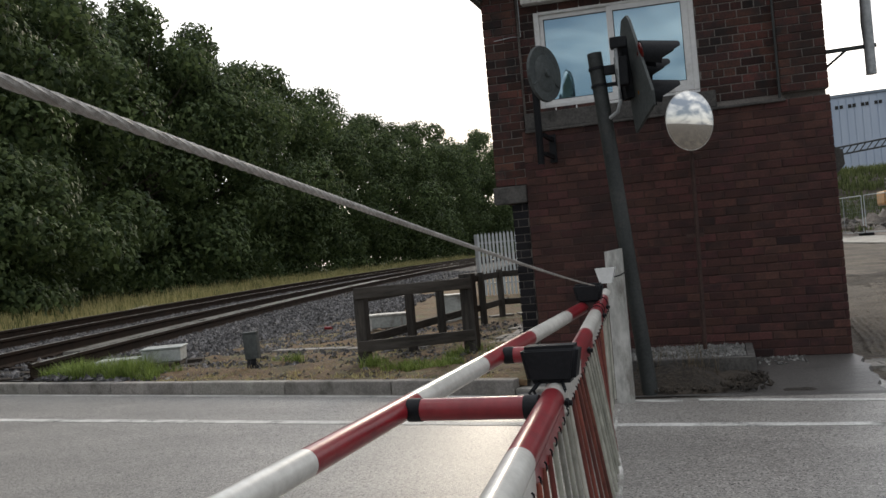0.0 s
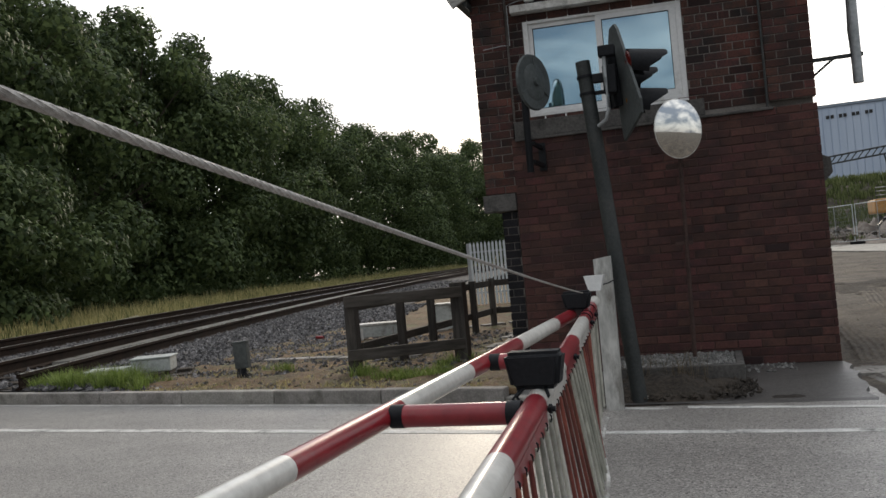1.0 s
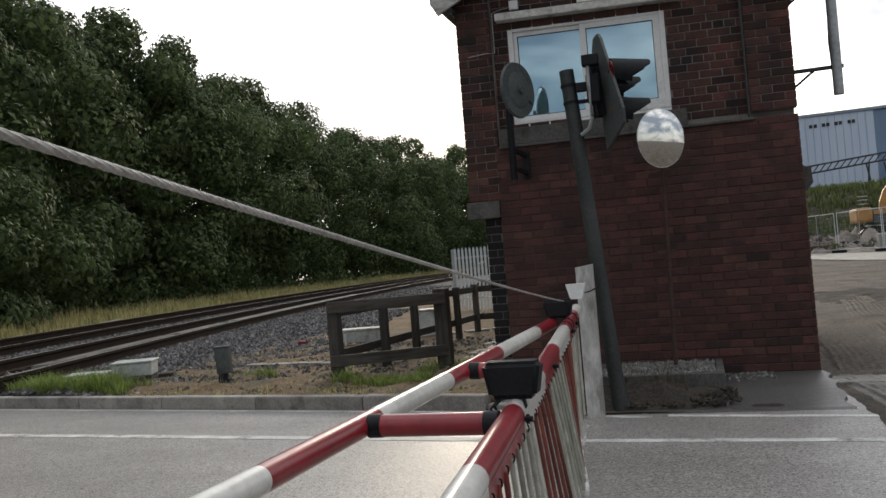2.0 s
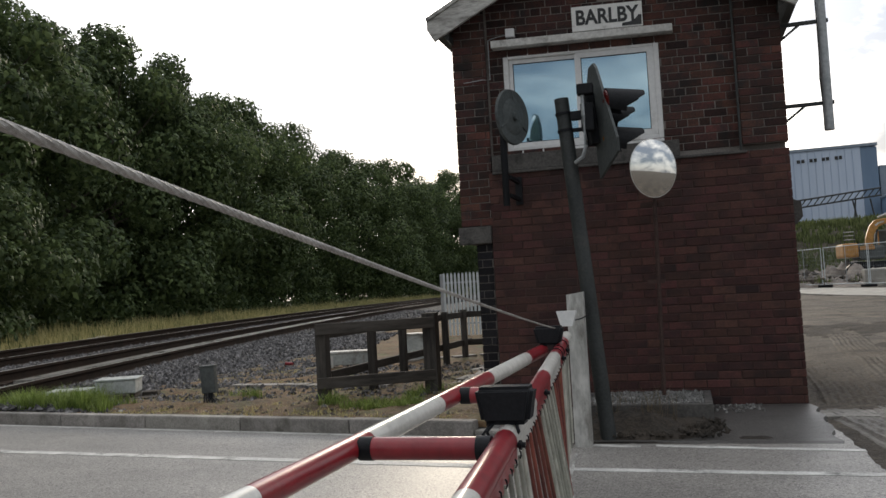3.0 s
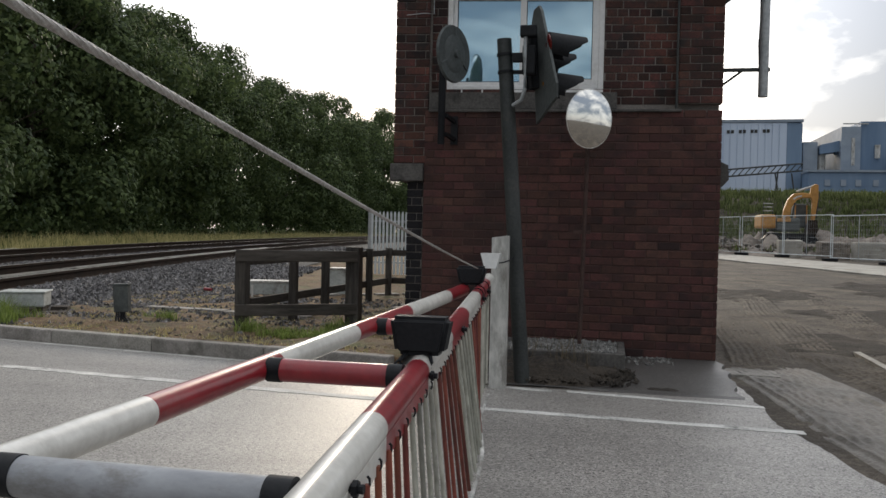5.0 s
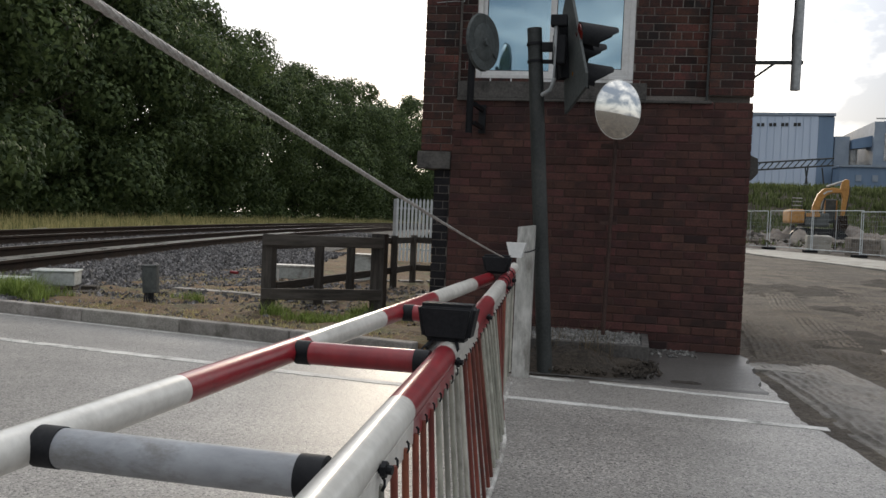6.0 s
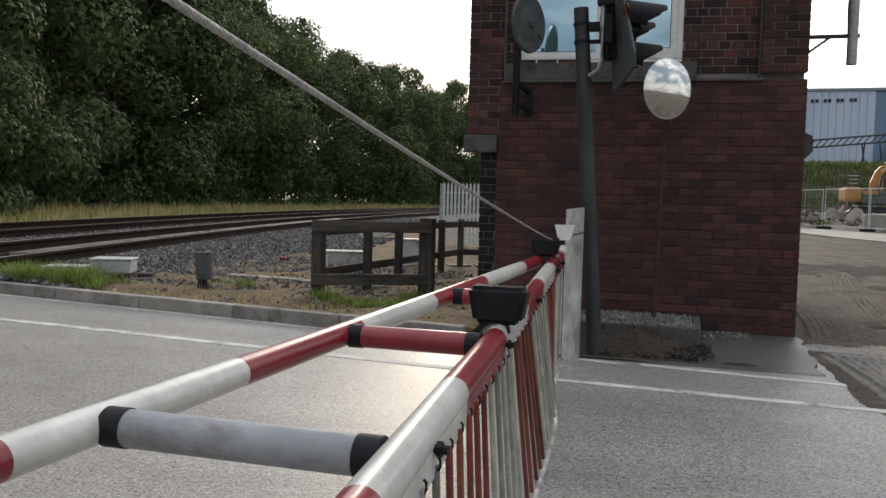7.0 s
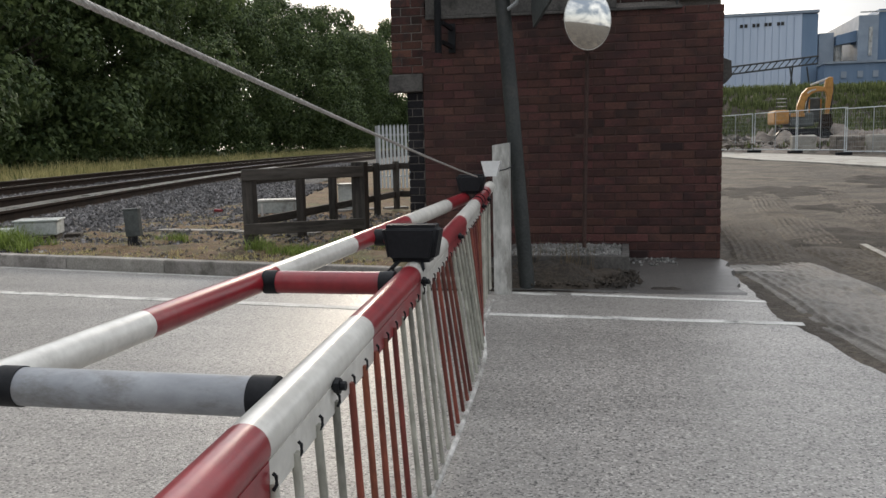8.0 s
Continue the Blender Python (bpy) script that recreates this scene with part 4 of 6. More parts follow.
def build_signal_box():
    rng = random.Random(8)
    boxy = thing("signal_box", "two-storey dark red brick railway signal box with a gabled roof", "signal box")
    win = (-1.56, 0.205, 3.02, 4.145)
    # solid shell behind the brick faces: front in pieces round the window, sides and back
    bm = bmesh.new()
    y0, y1 = WALL_Y + 0.10, WALL_Y + 0.33
    box(bm, (-1.97, y0, 0), (win[0], y1, 2.0))
    box(bm, (X0 + 0.03, y0, 2.0), (win[0], y1, EAVES))
    box(bm, (win[1], y0, 0), (X1 - 0.03, y1, EAVES))
    box(bm, (win[0], y0, 0), (win[1], y1, win[2]))
    box(bm, (win[0], y0, win[3]), (win[1], y1, EAVES))
    gable = [(X0 + 0.03, EAVES), (X1 - 0.03, EAVES), (X1 - 0.03, EAVES + 0.01), (RIDGE_X, roof_z(RIDGE_X) - 0.03), (X0 + 0.03, EAVES + 0.01)]
    prism(bm, gable, y0, y1)
    part("wall", bm, MORTAR, boxy, "pale mortar bed of the front wall")
    for x in (X0, X1 - 0.3):
        bm = bmesh.new()
        low = x + 0.18 if x < 0 else x + 0.01
        box(bm, (low, WALL_Y + 0.34, 0), (x + 0.29, BACK, 2.0))
        box(bm, (x + 0.01, WALL_Y + 0.34, 2.0), (x + 0.29, BACK, EAVES))
        part("wall", bm, OLD_BRICK, boxy, "sooty brick side wall")
    bm = bmesh.new()
    box(bm, (X0 + 0.02, BACK + 0.002, 0), (X1 - 0.02, BACK + 0.3, EAVES))
    prism(bm, [(X0 + 0.03, EAVES), (X1 - 0.03, EAVES), (RIDGE_X, roof_z(RIDGE_X) - 0.03)], BACK + 0.05, BACK + 0.3)
    part("wall", bm, OLD_BRICK, boxy, "sooty brick end wall")
    bm = bmesh.new()
    box(bm, (X0 + 0.3, WALL_Y + 0.34, 2.45), (X1 - 0.3, BACK, 2.6))
    part("upper_floor", bm, TIMBER, boxy)
    # recessed upper panel, in English garden wall bond
    holes = [(win[0] - 0.0, win[1], win[2], win[3] + 0.02), (-0.43, -0.13, 4.70, 5.1)]
    rows = brick_rows(-1.74, 1.00, 2.86, 5.9, holes, "english", 0, 0)
    joined_bricks("brickwork", rows, WALL_Y + 0.097, OLD_BRICK, boxy, rng, label="sooty dark red bricks with pale joints round the window")
    # corner piers, proud of the panel
    for a, b, z0 in ((X0, -1.745, 2.19), (1.0, X1, 2.86)):
        bm = bmesh.new()
        box(bm, (a + 0.012, WALL_Y + 0.012, z0), (b - 0.012, WALL_Y + 0.12, 4.66))
        part("pier_core", bm, MORTAR, boxy)
        rows = brick_rows(a, b, z0, 4.7, [], "stretcher", 0, 0)
        joined_bricks("pier", rows, WALL_Y + 0.006, OLD_BRICK, boxy, rng, depth=0.03, label="sooty brick corner pier")
    bm = bmesh.new()
    box(bm, (-1.975, WALL_Y + 0.052, 0), (-1.80, WALL_Y + 0.12, 1.97))
    part("pier_core", bm, MORTAR, boxy)
    joined_bricks("pier", brick_rows(-1.99, -1.80, 0.0, 1.98, [], "english", 0, 0), WALL_Y + 0.046, BLACK_BRICK, boxy, rng, depth=0.03,
                  label="blackened brick pier below the stone corbel")
    # corbels, ledge, lintel
    for a, b, ya in ((X0 - 0.03, -1.79, WALL_Y - 0.03),):
        bm = bmesh.new()
        box(bm, (a, ya, 1.985), (b, WALL_Y + 0.1, 2.185), 0.015)
        part("corbel", bm, STONE, boxy, "sooty stone corbel block")
    bm = bmesh.new()
    prism(bm, [(X1 - 0.01, 2.28), (X1 + 0.12, 2.22), (X1 + 0.13, 2.06), (X1 + 0.06, 1.98), (X1 - 0.01, 1.96)], WALL_Y + 0.4, WALL_Y + 0.62)
    part("corbel", bm, STONE, boxy, "sooty stone corbel block")
    bm = bmesh.new()
    box(bm, (-1.74, WALL_Y - 0.035, 2.765), (1.04, WALL_Y + 0.12, 2.795), 0.008)
    box(bm, (-1.74, WALL_Y - 0.008, 2.797), (0.36, WALL_Y + 0.12, 2.985), 0.01)
    part("ledge", bm, STONE, boxy, "sooty stone ledge under the window")
    bm = bmesh.new()
    box(bm, (-1.67, WALL_Y - 0.03, 4.21), (0.37, WALL_Y + 0.14, 4.295), 0.008)
    part("lintel", bm, LINTEL, boxy, "white painted window lintel")
    # window
    w = part("window", box(bmesh.new(), (win[0], WALL_Y + 0.09, 2.985), (win[1], WALL_Y + 0.16, 3.03), 0.006), UPVC, boxy, "white plastic two-light sliding window with blinds")
    bm = bmesh.new()
    y0, y1 = WALL_Y + 0.10, WALL_Y + 0.17
    box(bm, (win[0], y0, win[2] + 0.012), (win[0] + 0.06, y1, win[3]), 0.008)
    box(bm, (win[1] - 0.06, y0, win[2] + 0.012), (win[1], y1, win[3]), 0.008)
    box(bm, (win[0] + 0.06, y0, win[3] - 0.05), (win[1] - 0.06, y1, win[3]), 0.008)
    box(bm, (win[0] + 0.06, y0, win[2] + 0.012), (win[1] - 0.06, y1, win[2] + 0.06), 0.008)
    part("window_frame", bm, UPVC, w)
    mull = -0.70
    for a, b, yy, t, tt in ((win[0] + 0.06, mull + 0.03, y0 + 0.035, 0.045, 0.05), (mull - 0.03, win[1] - 0.06, y0 + 0.004, 0.07, 0.06)):
        bm = bmesh.new()
        z0, z1 = win[2] + 0.06, win[3] - 0.05
        box(bm, (a, yy, z0), (a + t, yy + 0.03, z1), 0.005)
        box(bm, (b - t, yy, z0), (b, yy + 0.03, z1), 0.005)
        box(bm, (a + t, yy, z1 - tt), (b - t, yy + 0.03, z1), 0.005)
        box(bm, (a + t, yy, z0), (b - t, yy + 0.03, z0 + t), 0.005)
        part("sash", bm, UPVC, w)
        bm = bmesh.new()
        box(bm, (a + t, yy + 0.012, z0 + t), (b - t, yy + 0.018, z1 - tt))
        part("pane", bm, GLASS, w).visible_shadow = False
        bm = bmesh.new()
        g = 0.007
        for lo, hi in (((a + t, yy + 0.004, z0 + t), (a + t + g, yy + 0.011, z1 - tt)), ((b - t - g, yy + 0.004, z0 + t), (b - t, yy + 0.011, z1 - tt)),
                       ((a + t + g, yy + 0.004, z1 - tt - g), (b - t - g, yy + 0.011, z1 - tt)), ((a + t + g, yy + 0.004, z0 + t), (b - t - g, yy + 0.011, z0 + t + g))):
            box(bm, lo, hi)
        part("gasket", bm, BLACK, w)
    bm = bmesh.new()
    zz = win[2] + 0.02
    while zz < win[3] - 0.02:
        m = Matrix.Translation((0, WALL_Y + 0.30, zz)) @ Matrix.Rotation(radians(62), 4, "X")
        box(bm, (win[0] + 0.03, -0.014, -0.0006), (win[1] - 0.03, 0.014, 0.0006), 0, m)
        zz += 0.022
    part("blind", bm, BLIND, w, "pale closed venetian blind behind the glass")
    # roof
    for side in (-1, 1):
        bm = bmesh.new()
        xe = (X0 - 0.19) if side < 0 else (X1 + 0.19)
        ze = EAVES - 0.03 - SLOPE * 0.19
        xr, zr = RIDGE_X, EAVES - 0.03 + SLOPE * (RIDGE_X - X0)
        prism(bm, [(xe, ze), (xr, zr), (xr, zr + 0.05), (xe, ze + 0.05)], WALL_Y - 0.22, BACK + 0.5)
        roof = part("roof", bm, SLATE, boxy, "dark slate roof slope")
        bm = bmesh.new()
        run = 0.28
        L = math.hypot(xr - xe, zr - ze)
        for r in range(int(L / 0.2)):
            f0, f1 = r * 0.2 / L, min(1, (r * 0.2 + 0.27) / L)
            pa, pb = (xe + (xr - xe) * f0, ze + (zr - ze) * f0), (xe + (xr - xe) * f1, ze + (zr - ze) * f1)
            prism(bm, [(pa[0], pa[1] + 0.052), (pb[0], pb[1] + 0.054), (pb[0], pb[1] + 0.058), (pa[0], pa[1] + 0.068)], WALL_Y - 0.24, BACK + 0.52)
        part("slates", bm, SLATE, roof)
        bm = bmesh.new()
        xe2 = xe + side * 0.02
        ze2 = ze - SLOPE * 0.02
        prism(bm, [(xe2, ze2 + 0.03), (xr, zr + 0.05), (xr, zr - 0.22), (xe2 - side * 0.08, ze2 - 0.19), (xe2 - side * 0.0, ze2 - 0.06)], WALL_Y - 0.262, WALL_Y - 0.222)
        prism(bm, [(xe2, ze2 + 0.075), (xr, zr + 0.10), (xr, zr + 0.055), (xe2, ze2 + 0.035)], WALL_Y - 0.285, WALL_Y - 0.222)
        part("bargeboard", bm, BARGE, boxy, "flaking grey-white bargeboard")
        bm = bmesh.new()
        prism(bm, [(xe, ze + 0.03), (xe - side * 0.11, ze + 0.03), (xe - side * 0.14, ze - 0.05), (xe - side * 0.22, ze - 0.11), (xe - side * 0.22, ze - 0.20), (xe - side * 0.10, ze - 0.10), (xe, ze - 0.07)], WALL_Y - 0.2, BACK + 0.4)
        part("eaves_box", bm, DARK_STEEL, boxy, "dark boxed eaves and gutter")
    # vent slot in the gable
    bm = bmesh.new()
    box(bm, (-0.43, WALL_Y + 0.10, 4.70), (-0.13, WALL_Y + 0.2, 5.1))
    part("vent", bm, PLASTER_DARK, boxy, "dark slot in the gable")
    # lower infill of newer brick
    bm = bmesh.new()
    box(bm, (-1.785, WALL_Y + 0.0065, 0), (X1 - 0.012, WALL_Y + 0.099, 2.762))
    infill = part("infill_wall", bm, RED_MORTAR, boxy, "newer plain red brick infill of the ground floor")
    rows = brick_rows(-1.79, X1, 0.0, 2.765, [], "stretcher", 0, 0)
    rest, near = [], []
    for r in rows:
        (near if (r[2] < 2.1 and r[0] > -0.4) else rest).append(r)
    near.sort(key=lambda r: r[2])
    rest += near[300:]
    joined_bricks("infill_bricks", rest, WALL_Y + 0.006, RED_BRICK_REST, boxy, rng, label="dull red bricks with dark joints")
    cache = {}
    for a, b, za, zb in near[:300]:
        L = round(b - a, 3)
        if L not in cache:
            bm = bmesh.new()
            e = 0.005
            v = [(e, 0.02, e), (L - e, 0.02, e), (L - e, 0.02, COURSE - e), (e, 0.02, COURSE - e), (e, 0.004, e), (L - e, 0.004, e), (L - e, 0.004, COURSE - e), (e, 0.004, COURSE - e),
                 (2 * e, -0.001, 2 * e), (L - 2 * e, -0.001, 2 * e), (L - 2 * e, -0.001, COURSE - 2 * e), (2 * e, -0.001, COURSE - 2 * e)]
            q = [bm.verts.new(c) for c in v]
            for f in ((0, 1, 5, 4), (1, 2, 6, 5), (2, 3, 7, 6), (3, 0, 4, 7), (4, 5, 9, 8), (5, 6, 10, 9), (6, 7, 11, 10), (7, 4, 8, 11), (8, 9, 10, 11)):
                bm.faces.new([q[i] for i in f])
            cache[L] = mesh_of("brick", bm, RED_BRICK)
        piece("brick", cache[L], infill, Matrix.Translation((a, WALL_Y + 0.003 - rng.uniform(0, 0.006), za)))
    return boxy


build_signal_box()


def build_name_sign():
    s = thing("name_sign", "white enamel name sign with black capitals, chipped, on the brick gable", "sign")
    bm = bmesh.new()
    box(bm, (-0.725, WALL_Y + 0.045, 4.325), (0.06, WALL_Y + 0.072, 4.61), 0.004)
    part("plate", bm, SIGN_WHITE, s)
    cu = bpy.data.curves.new("lettering", "FONT")
    cu.body = "BARLBY"
    cu.align_x, cu.align_y = "CENTER", "CENTER"
    cu.size, cu.extrude, cu.offset = 0.235, 0.002, 0.007
    tmp = bpy.data.objects.new("tmp", cu)
    scene.collection.objects.link(tmp)
    dg = bpy.context.evaluated_depsgraph_get()
    me = bpy.data.meshes.new_from_object(tmp.evaluated_get(dg))
    bpy.data.objects.remove(tmp)
    me.materials.clear()
    me.materials.append(SIGN_BLACK)
    wd = max(v.co.x for v in me.vertices) - min(v.co.x for v in me.vertices)
    t = new("lettering", me)
    t.parent = s
    t.matrix_basis = Matrix.Translation((-0.335, WALL_Y + 0.042, 4.47)) @ Matrix.Rotation(radians(90), 4, "X") @ Matrix.Diagonal((0.70 / wd, 1.0, 1, 1))
    bm = bmesh.new()
    prism(bm, [(-0.17, 4.34), (0.045, 4.34), (0.05, 4.45), (0.02, 4.455), (-0.02, 4.41), (-0.08, 4.38), (-0.16, 4.375)], WALL_Y + 0.040, WALL_Y + 0.046)
    part("chipped_patch", bm, SIGN_BLACK, s, "patch where the enamel has flaked off")


build_name_sign()


def build_wall_bits():
    b = thing("alarm_box", "small white box on the brick wall with a thin cable", "junction box")
    bm = bmesh.new()
    box(bm, (-1.50, WALL_Y + 0.02, 4.335), (-1.395, WALL_Y + 0.08, 4.435), 0.008)
    part("case", bm, UPVC, b)
    bm = bmesh.new()
    sweep(bm, [(-1.5, WALL_Y + 0.06, 4.37), (-1.6, WALL_Y + 0.065, 4.36), (-1.68, WALL_Y + 0.06, 4.34), (-1.70, WALL_Y - 0.02, 4.3), (-1.70, WALL_Y - 0.02, 3.85), (-1.8, WALL_Y - 0.012, 3.86), (-2.02, WALL_Y - 0.012, 3.84)], 0.005, 6)
    part("cable", bm, GALV, b)
    p = thing("conduit", "thin vertical conduit on the brick wall", "conduit")
    part("pipe", tube(bmesh.new(), (0.985, WALL_Y - 0.02, 2.80), (0.985, WALL_Y - 0.02, 4.9), 0.012, seg=8), DARK_STEEL, p, smooth=True)
    # bracketed stack pipe beside the building
    s = thing("stack_pipe", "grey vertical pipe held off the wall on two steel brackets", "pipe")
    part("pipe", tube(bmesh.new(), (1.98, 10.5, 3.02), (1.98, 10.5, 6.6), 0.055, seg=16), GALV, s, smooth=True)
    for z in (3.33, 4.26):
        bm = bmesh.new()
        box(bm, (X1 - 0.01, 10.48, z - 0.02), (2.05, 10.52, z + 0.02))
        tube(bm, (X1, 10.5, z - 0.22), (1.75, 10.5, z - 0.01), 0.014, seg=6)
        part("bracket", bm, DARK_STEEL, s)
    part("wire", sweep(bmesh.new(), [(1.925, 10.46, 3.3), (1.91, 10.44, 3.6), (1.925, 10.44, 4.0), (1.92, 10.44, 4.8), (1.925, 10.44, 6.5)], 0.006, 6), BLACK, s)


build_wall_bits()


# the old walls have settled a little: level lines are no longer quite level
def settle(*names):
    done = set()
    for ob in list(scene.objects):
        top = ob
        while top.parent:
            top = top.parent
        if ob.type != "MESH" or top.name.split(".")[0] not in names:
            continue
        if ob.name.startswith("brick") and ob.parent and ob.parent.name.startswith("infill"):
            continue
        if ob.data.name in done:
            continue
        done.add(ob.data.name)
        m = ob.matrix_basis
        back = m.inverted()
        for v in ob.data.vertices:
            p = m @ v.co
            k = -0.006 - 0.032 * (min(4.8, max(2.5, p.z)) - 2.78) / 1.47
            p.z += (p.x + 0.67) * k * smoothstep(1.2, 2.6, p.z)
            v.co = back @ p


settle("signal_box", "name_sign", "alarm_box", "conduit")

# ---------------------------------------------------------------- barrier
BAND = 0.915
BAND_0 = 1.70


def boom_z(y):
    return 0.862 + 0.006 * max(0.0, y - 2.6) ** 2      # the stay pulls the tip up


def is_white(y):
    return math.floor((y - BAND_0) / BAND) % 2 == 0


def right_x(y):
    return -0.225 - 0.1 * (y - 2.0) + 0.003 * max(0.0, y - 2.0) ** 2


def skirt_out(y):
    """How far the bottom of the skirt swings out towards the road user."""
    return (0.035 + 0.062 * smoothstep(2.4, 4.8, y)) * (1 - smoothstep(5.1, 6.4, y))


def left_x(y):
    return -0.956 + 0.0115 * max(0.0, y - 2.6) ** 2


def boom(parent, fx, y0, y1, r, name="boom"):
    """A round tube in alternating red and white lengths; each length a mesh of its own."""
    edges = [y0] + [e for e in (BAND_0 + BAND * k for k in range(-4, 8)) if y0 < e < y1] + [y1]
    for a, b in zip(edges, edges[1:]):
        bm = bmesh.new()
        sweep(bm, [(fx(a + (b - a) * i / 6), a + (b - a) * i / 6, boom_z(a + (b - a) * i / 6)) for i in range(7)], r, 28)
        white = is_white((a + b) / 2)
        part(name, bm, WHITE_TUBE if white else RED_TUBE, parent, "white length of tube" if white else "red length of tube", True)


def lamp_body(bm, w0, w1, h, d):
    prism(bm, [(-w0 / 2, 0), (w0 / 2, 0), (w1 / 2, h), (-w1 / 2, h)], 0, d)
    bmesh.ops.bevel(bm, geom=list(bm.edges), offset=0.02, segments=3, affect="EDGES")
    return bm


def build_barrier():
    b = thing("crossing_barrier", "red and white level-crossing barrier of two tubes with a hanging skirt", "barrier")
    boom(b, right_x, -1.6, 7.6, 0.046)
    boom(b, left_x, -1.6, 6.75, 0.046)
    # cross tubes with black sleeves
    for y, colour, lab in ((0.45, RED_TUBE, ""), (1.99, GREY_TUBE, "scuffed grey cross tube"), (3.40, RED_TUBE, "red cross tube"), (4.74, RED_TUBE, "red cross tube")):
        xa, xb = left_x(y) + 0.035, right_x(y) - 0.035
        bm = bmesh.new()
        tube(bm, (xa + 0.05, y, boom_z(y)), (xb - 0.05, y, boom_z(y)), 0.0435, seg=28)
        bar = part("cross_tube", bm, colour, b, lab, True)
        for p, q in ((xa, xa + 0.055), (xb - 0.055, xb)):
            part("sleeve", tube(bmesh.new(), (p, y, boom_z(y)), (q, y, boom_z(y)), 0.046, seg=26), BLACK, bar, "black plastic sleeve", True)
    # lamps
    for y, x, w0, w1, h, d, z in ((3.62, right_x(3.62) - 0.012, 0.19, 0.245, 0.15, 0.12, 0.912), (6.7, right_x(6.7) - 0.075, 0.17, 0.235, 0.145, 0.12, boom_z(6.7) + 0.04)):
        bm = lamp_body(bmesh.new(), w0, w1, h, d)
        for v in bm.verts:
            v.co += Vector((x, y, z))
        lamp = part("lamp", bm, BLACK, b, "black boom lamp seen from behind", True)
        bm = bmesh.new()
        for dx in (-0.045, 0.04):
            sweep(bm, [(x + dx, y + 0.03, z + 0.01), (x + dx * 1.5, y - 0.02, z - 0.02), (x + dx * 1.1, y - 0.03, z - 0.05), (x + dx * 0.3, y + 0.02, z - 0.045)], 0.007, 6)
        sweep(bm, [(x - 0.06, y + 0.02, z), (x - 0.085, y - 0.02, z - 0.03), (x - 0.05, y - 0.03, z - 0.06)], 0.006, 6)
        part("lamp_wire", bm, BLACK, lamp)
        bm = bmesh.new()
        bmesh.ops.create_cone(bm, cap_ends=True, segments=24, radius1=0.06, radius2=0.06, depth=0.012, matrix=Matrix.Translation((x, y + d + 0.004, z + h / 2)) @ Matrix.Rotation(radians(90), 4, "X"))
        part("lens", bm, RED_LENS, lamp, "red lens")
    # collars and bolts along the outer tube
    for y in (0.9, 2.15, 3.55, 4.9, 6.4, 6.85):
        bm = bmesh.new()
        tube(bm, (right_x(y) + 0.03, y, boom_z(y) - 0.018), (right_x(y) + 0.075, y, boom_z(y) - 0.018), 0.011, seg=8)
        tube(bm, (right_x(y) + 0.05, y, boom_z(y) - 0.018), (right_x(y) + 0.062, y, boom_z(y) - 0.018), 0.019, seg=6)
        part("bolt", bm, BLACK, b)
    for y in (6.45, 6.62, 6.98):
        part("cable_tie", tube(bmesh.new(), (right_x(y - 0.012), y - 0.012, boom_z(y)), (right_x(y + 0.012), y + 0.012, boom_z(y)), 0.051, seg=18), BLACK, b, "", True)
    # strip that carries the skirt, in the colours of the tube
    edges = [-1.5] + [BAND_0 + BAND * k for k in range(-3, 6)] + [7.1]
    for y0, y1 in zip(edges, edges[1:]):
        bm = bmesh.new()
        board_pts = []
        for y in (y0, y1):
            x = right_x(y) + 0.036
            z = boom_z(y)
            board_pts.append([bm.verts.new(c) for c in ((x, y, z - 0.085), (x + 0.007, y, z - 0.085), (x + 0.007, y, z - 0.02), (x, y, z - 0.02))])
        p, q = board_pts
        for i in range(4):
            bm.faces.new((p[i], p[(i + 1) % 4], q[(i + 1) % 4], q[i]))
        bm.faces.new(list(reversed(p)))
        bm.faces.new(q)
        bmesh.ops.recalc_face_normals(bm, faces=bm.faces)
        part("skirt_strip", bm, WHITE_TUBE if is_white((y0 + y1) / 2) else RED_TUBE, b)
    # loops and hanging rods
    rng = random.Random(3)
    slot = mesh_of("loop", sweep(bmesh.new(), [(0.0, 0.0, 0.014), (0.005, 0.002, 0.008), (0.006, 0.0, -0.006), (0.001, -0.004, -0.016)], 0.0035, 6), BLACK)
    white = mesh_of("skirt_rod", tube(bmesh.new(), (0, 0, -0.70), (0, 0, 0), 0.0095, seg=10), SKIRT_WHITE, True)
    red = mesh_of("skirt_rod", tube(bmesh.new(), (0, 0, -0.70), (0, 0, 0), 0.0095, seg=10), SKIRT_RED, True)
    for i in range(60):
        y = -1.4 + 0.155 * i
        if y > 7.0:
            break
        z = boom_z(y)
        me = red if math.floor((y - 2.24) / 0.8) % 2 == 0 else white
        piece("skirt_rod", me, b, Matrix.Translation((right_x(y) + 0.045 + rng.uniform(-0.002, 0.002), y + rng.uniform(-0.006, 0.006), z - 0.06)) @ Matrix.Rotation(rng.uniform(-0.012, 0.012), 4, "X") @ Matrix.Rotation(rng.uniform(-0.006, 0.006) - math.atan(skirt_out(y) / 0.7), 4, "Y"))
        piece("loop", slot, b, Matrix.Translation((right_x(y) + 0.049, y, z - 0.055)))
    bm = bmesh.new()
    sweep(bm, [(right_x(y) + 0.056 + skirt_out(y), y, 0.10 + 0.02 * noise.noise(Vector((y * 1.2, 0, 0)))) for y in [-1.4 + 0.25 * i for i in range(35)]], 0.012, 8)
    part("skirt_rail", bm, PALE_POST, b, "pale bottom rail of the skirt", True)
    # steel rope stay
    return b


build_barrier()


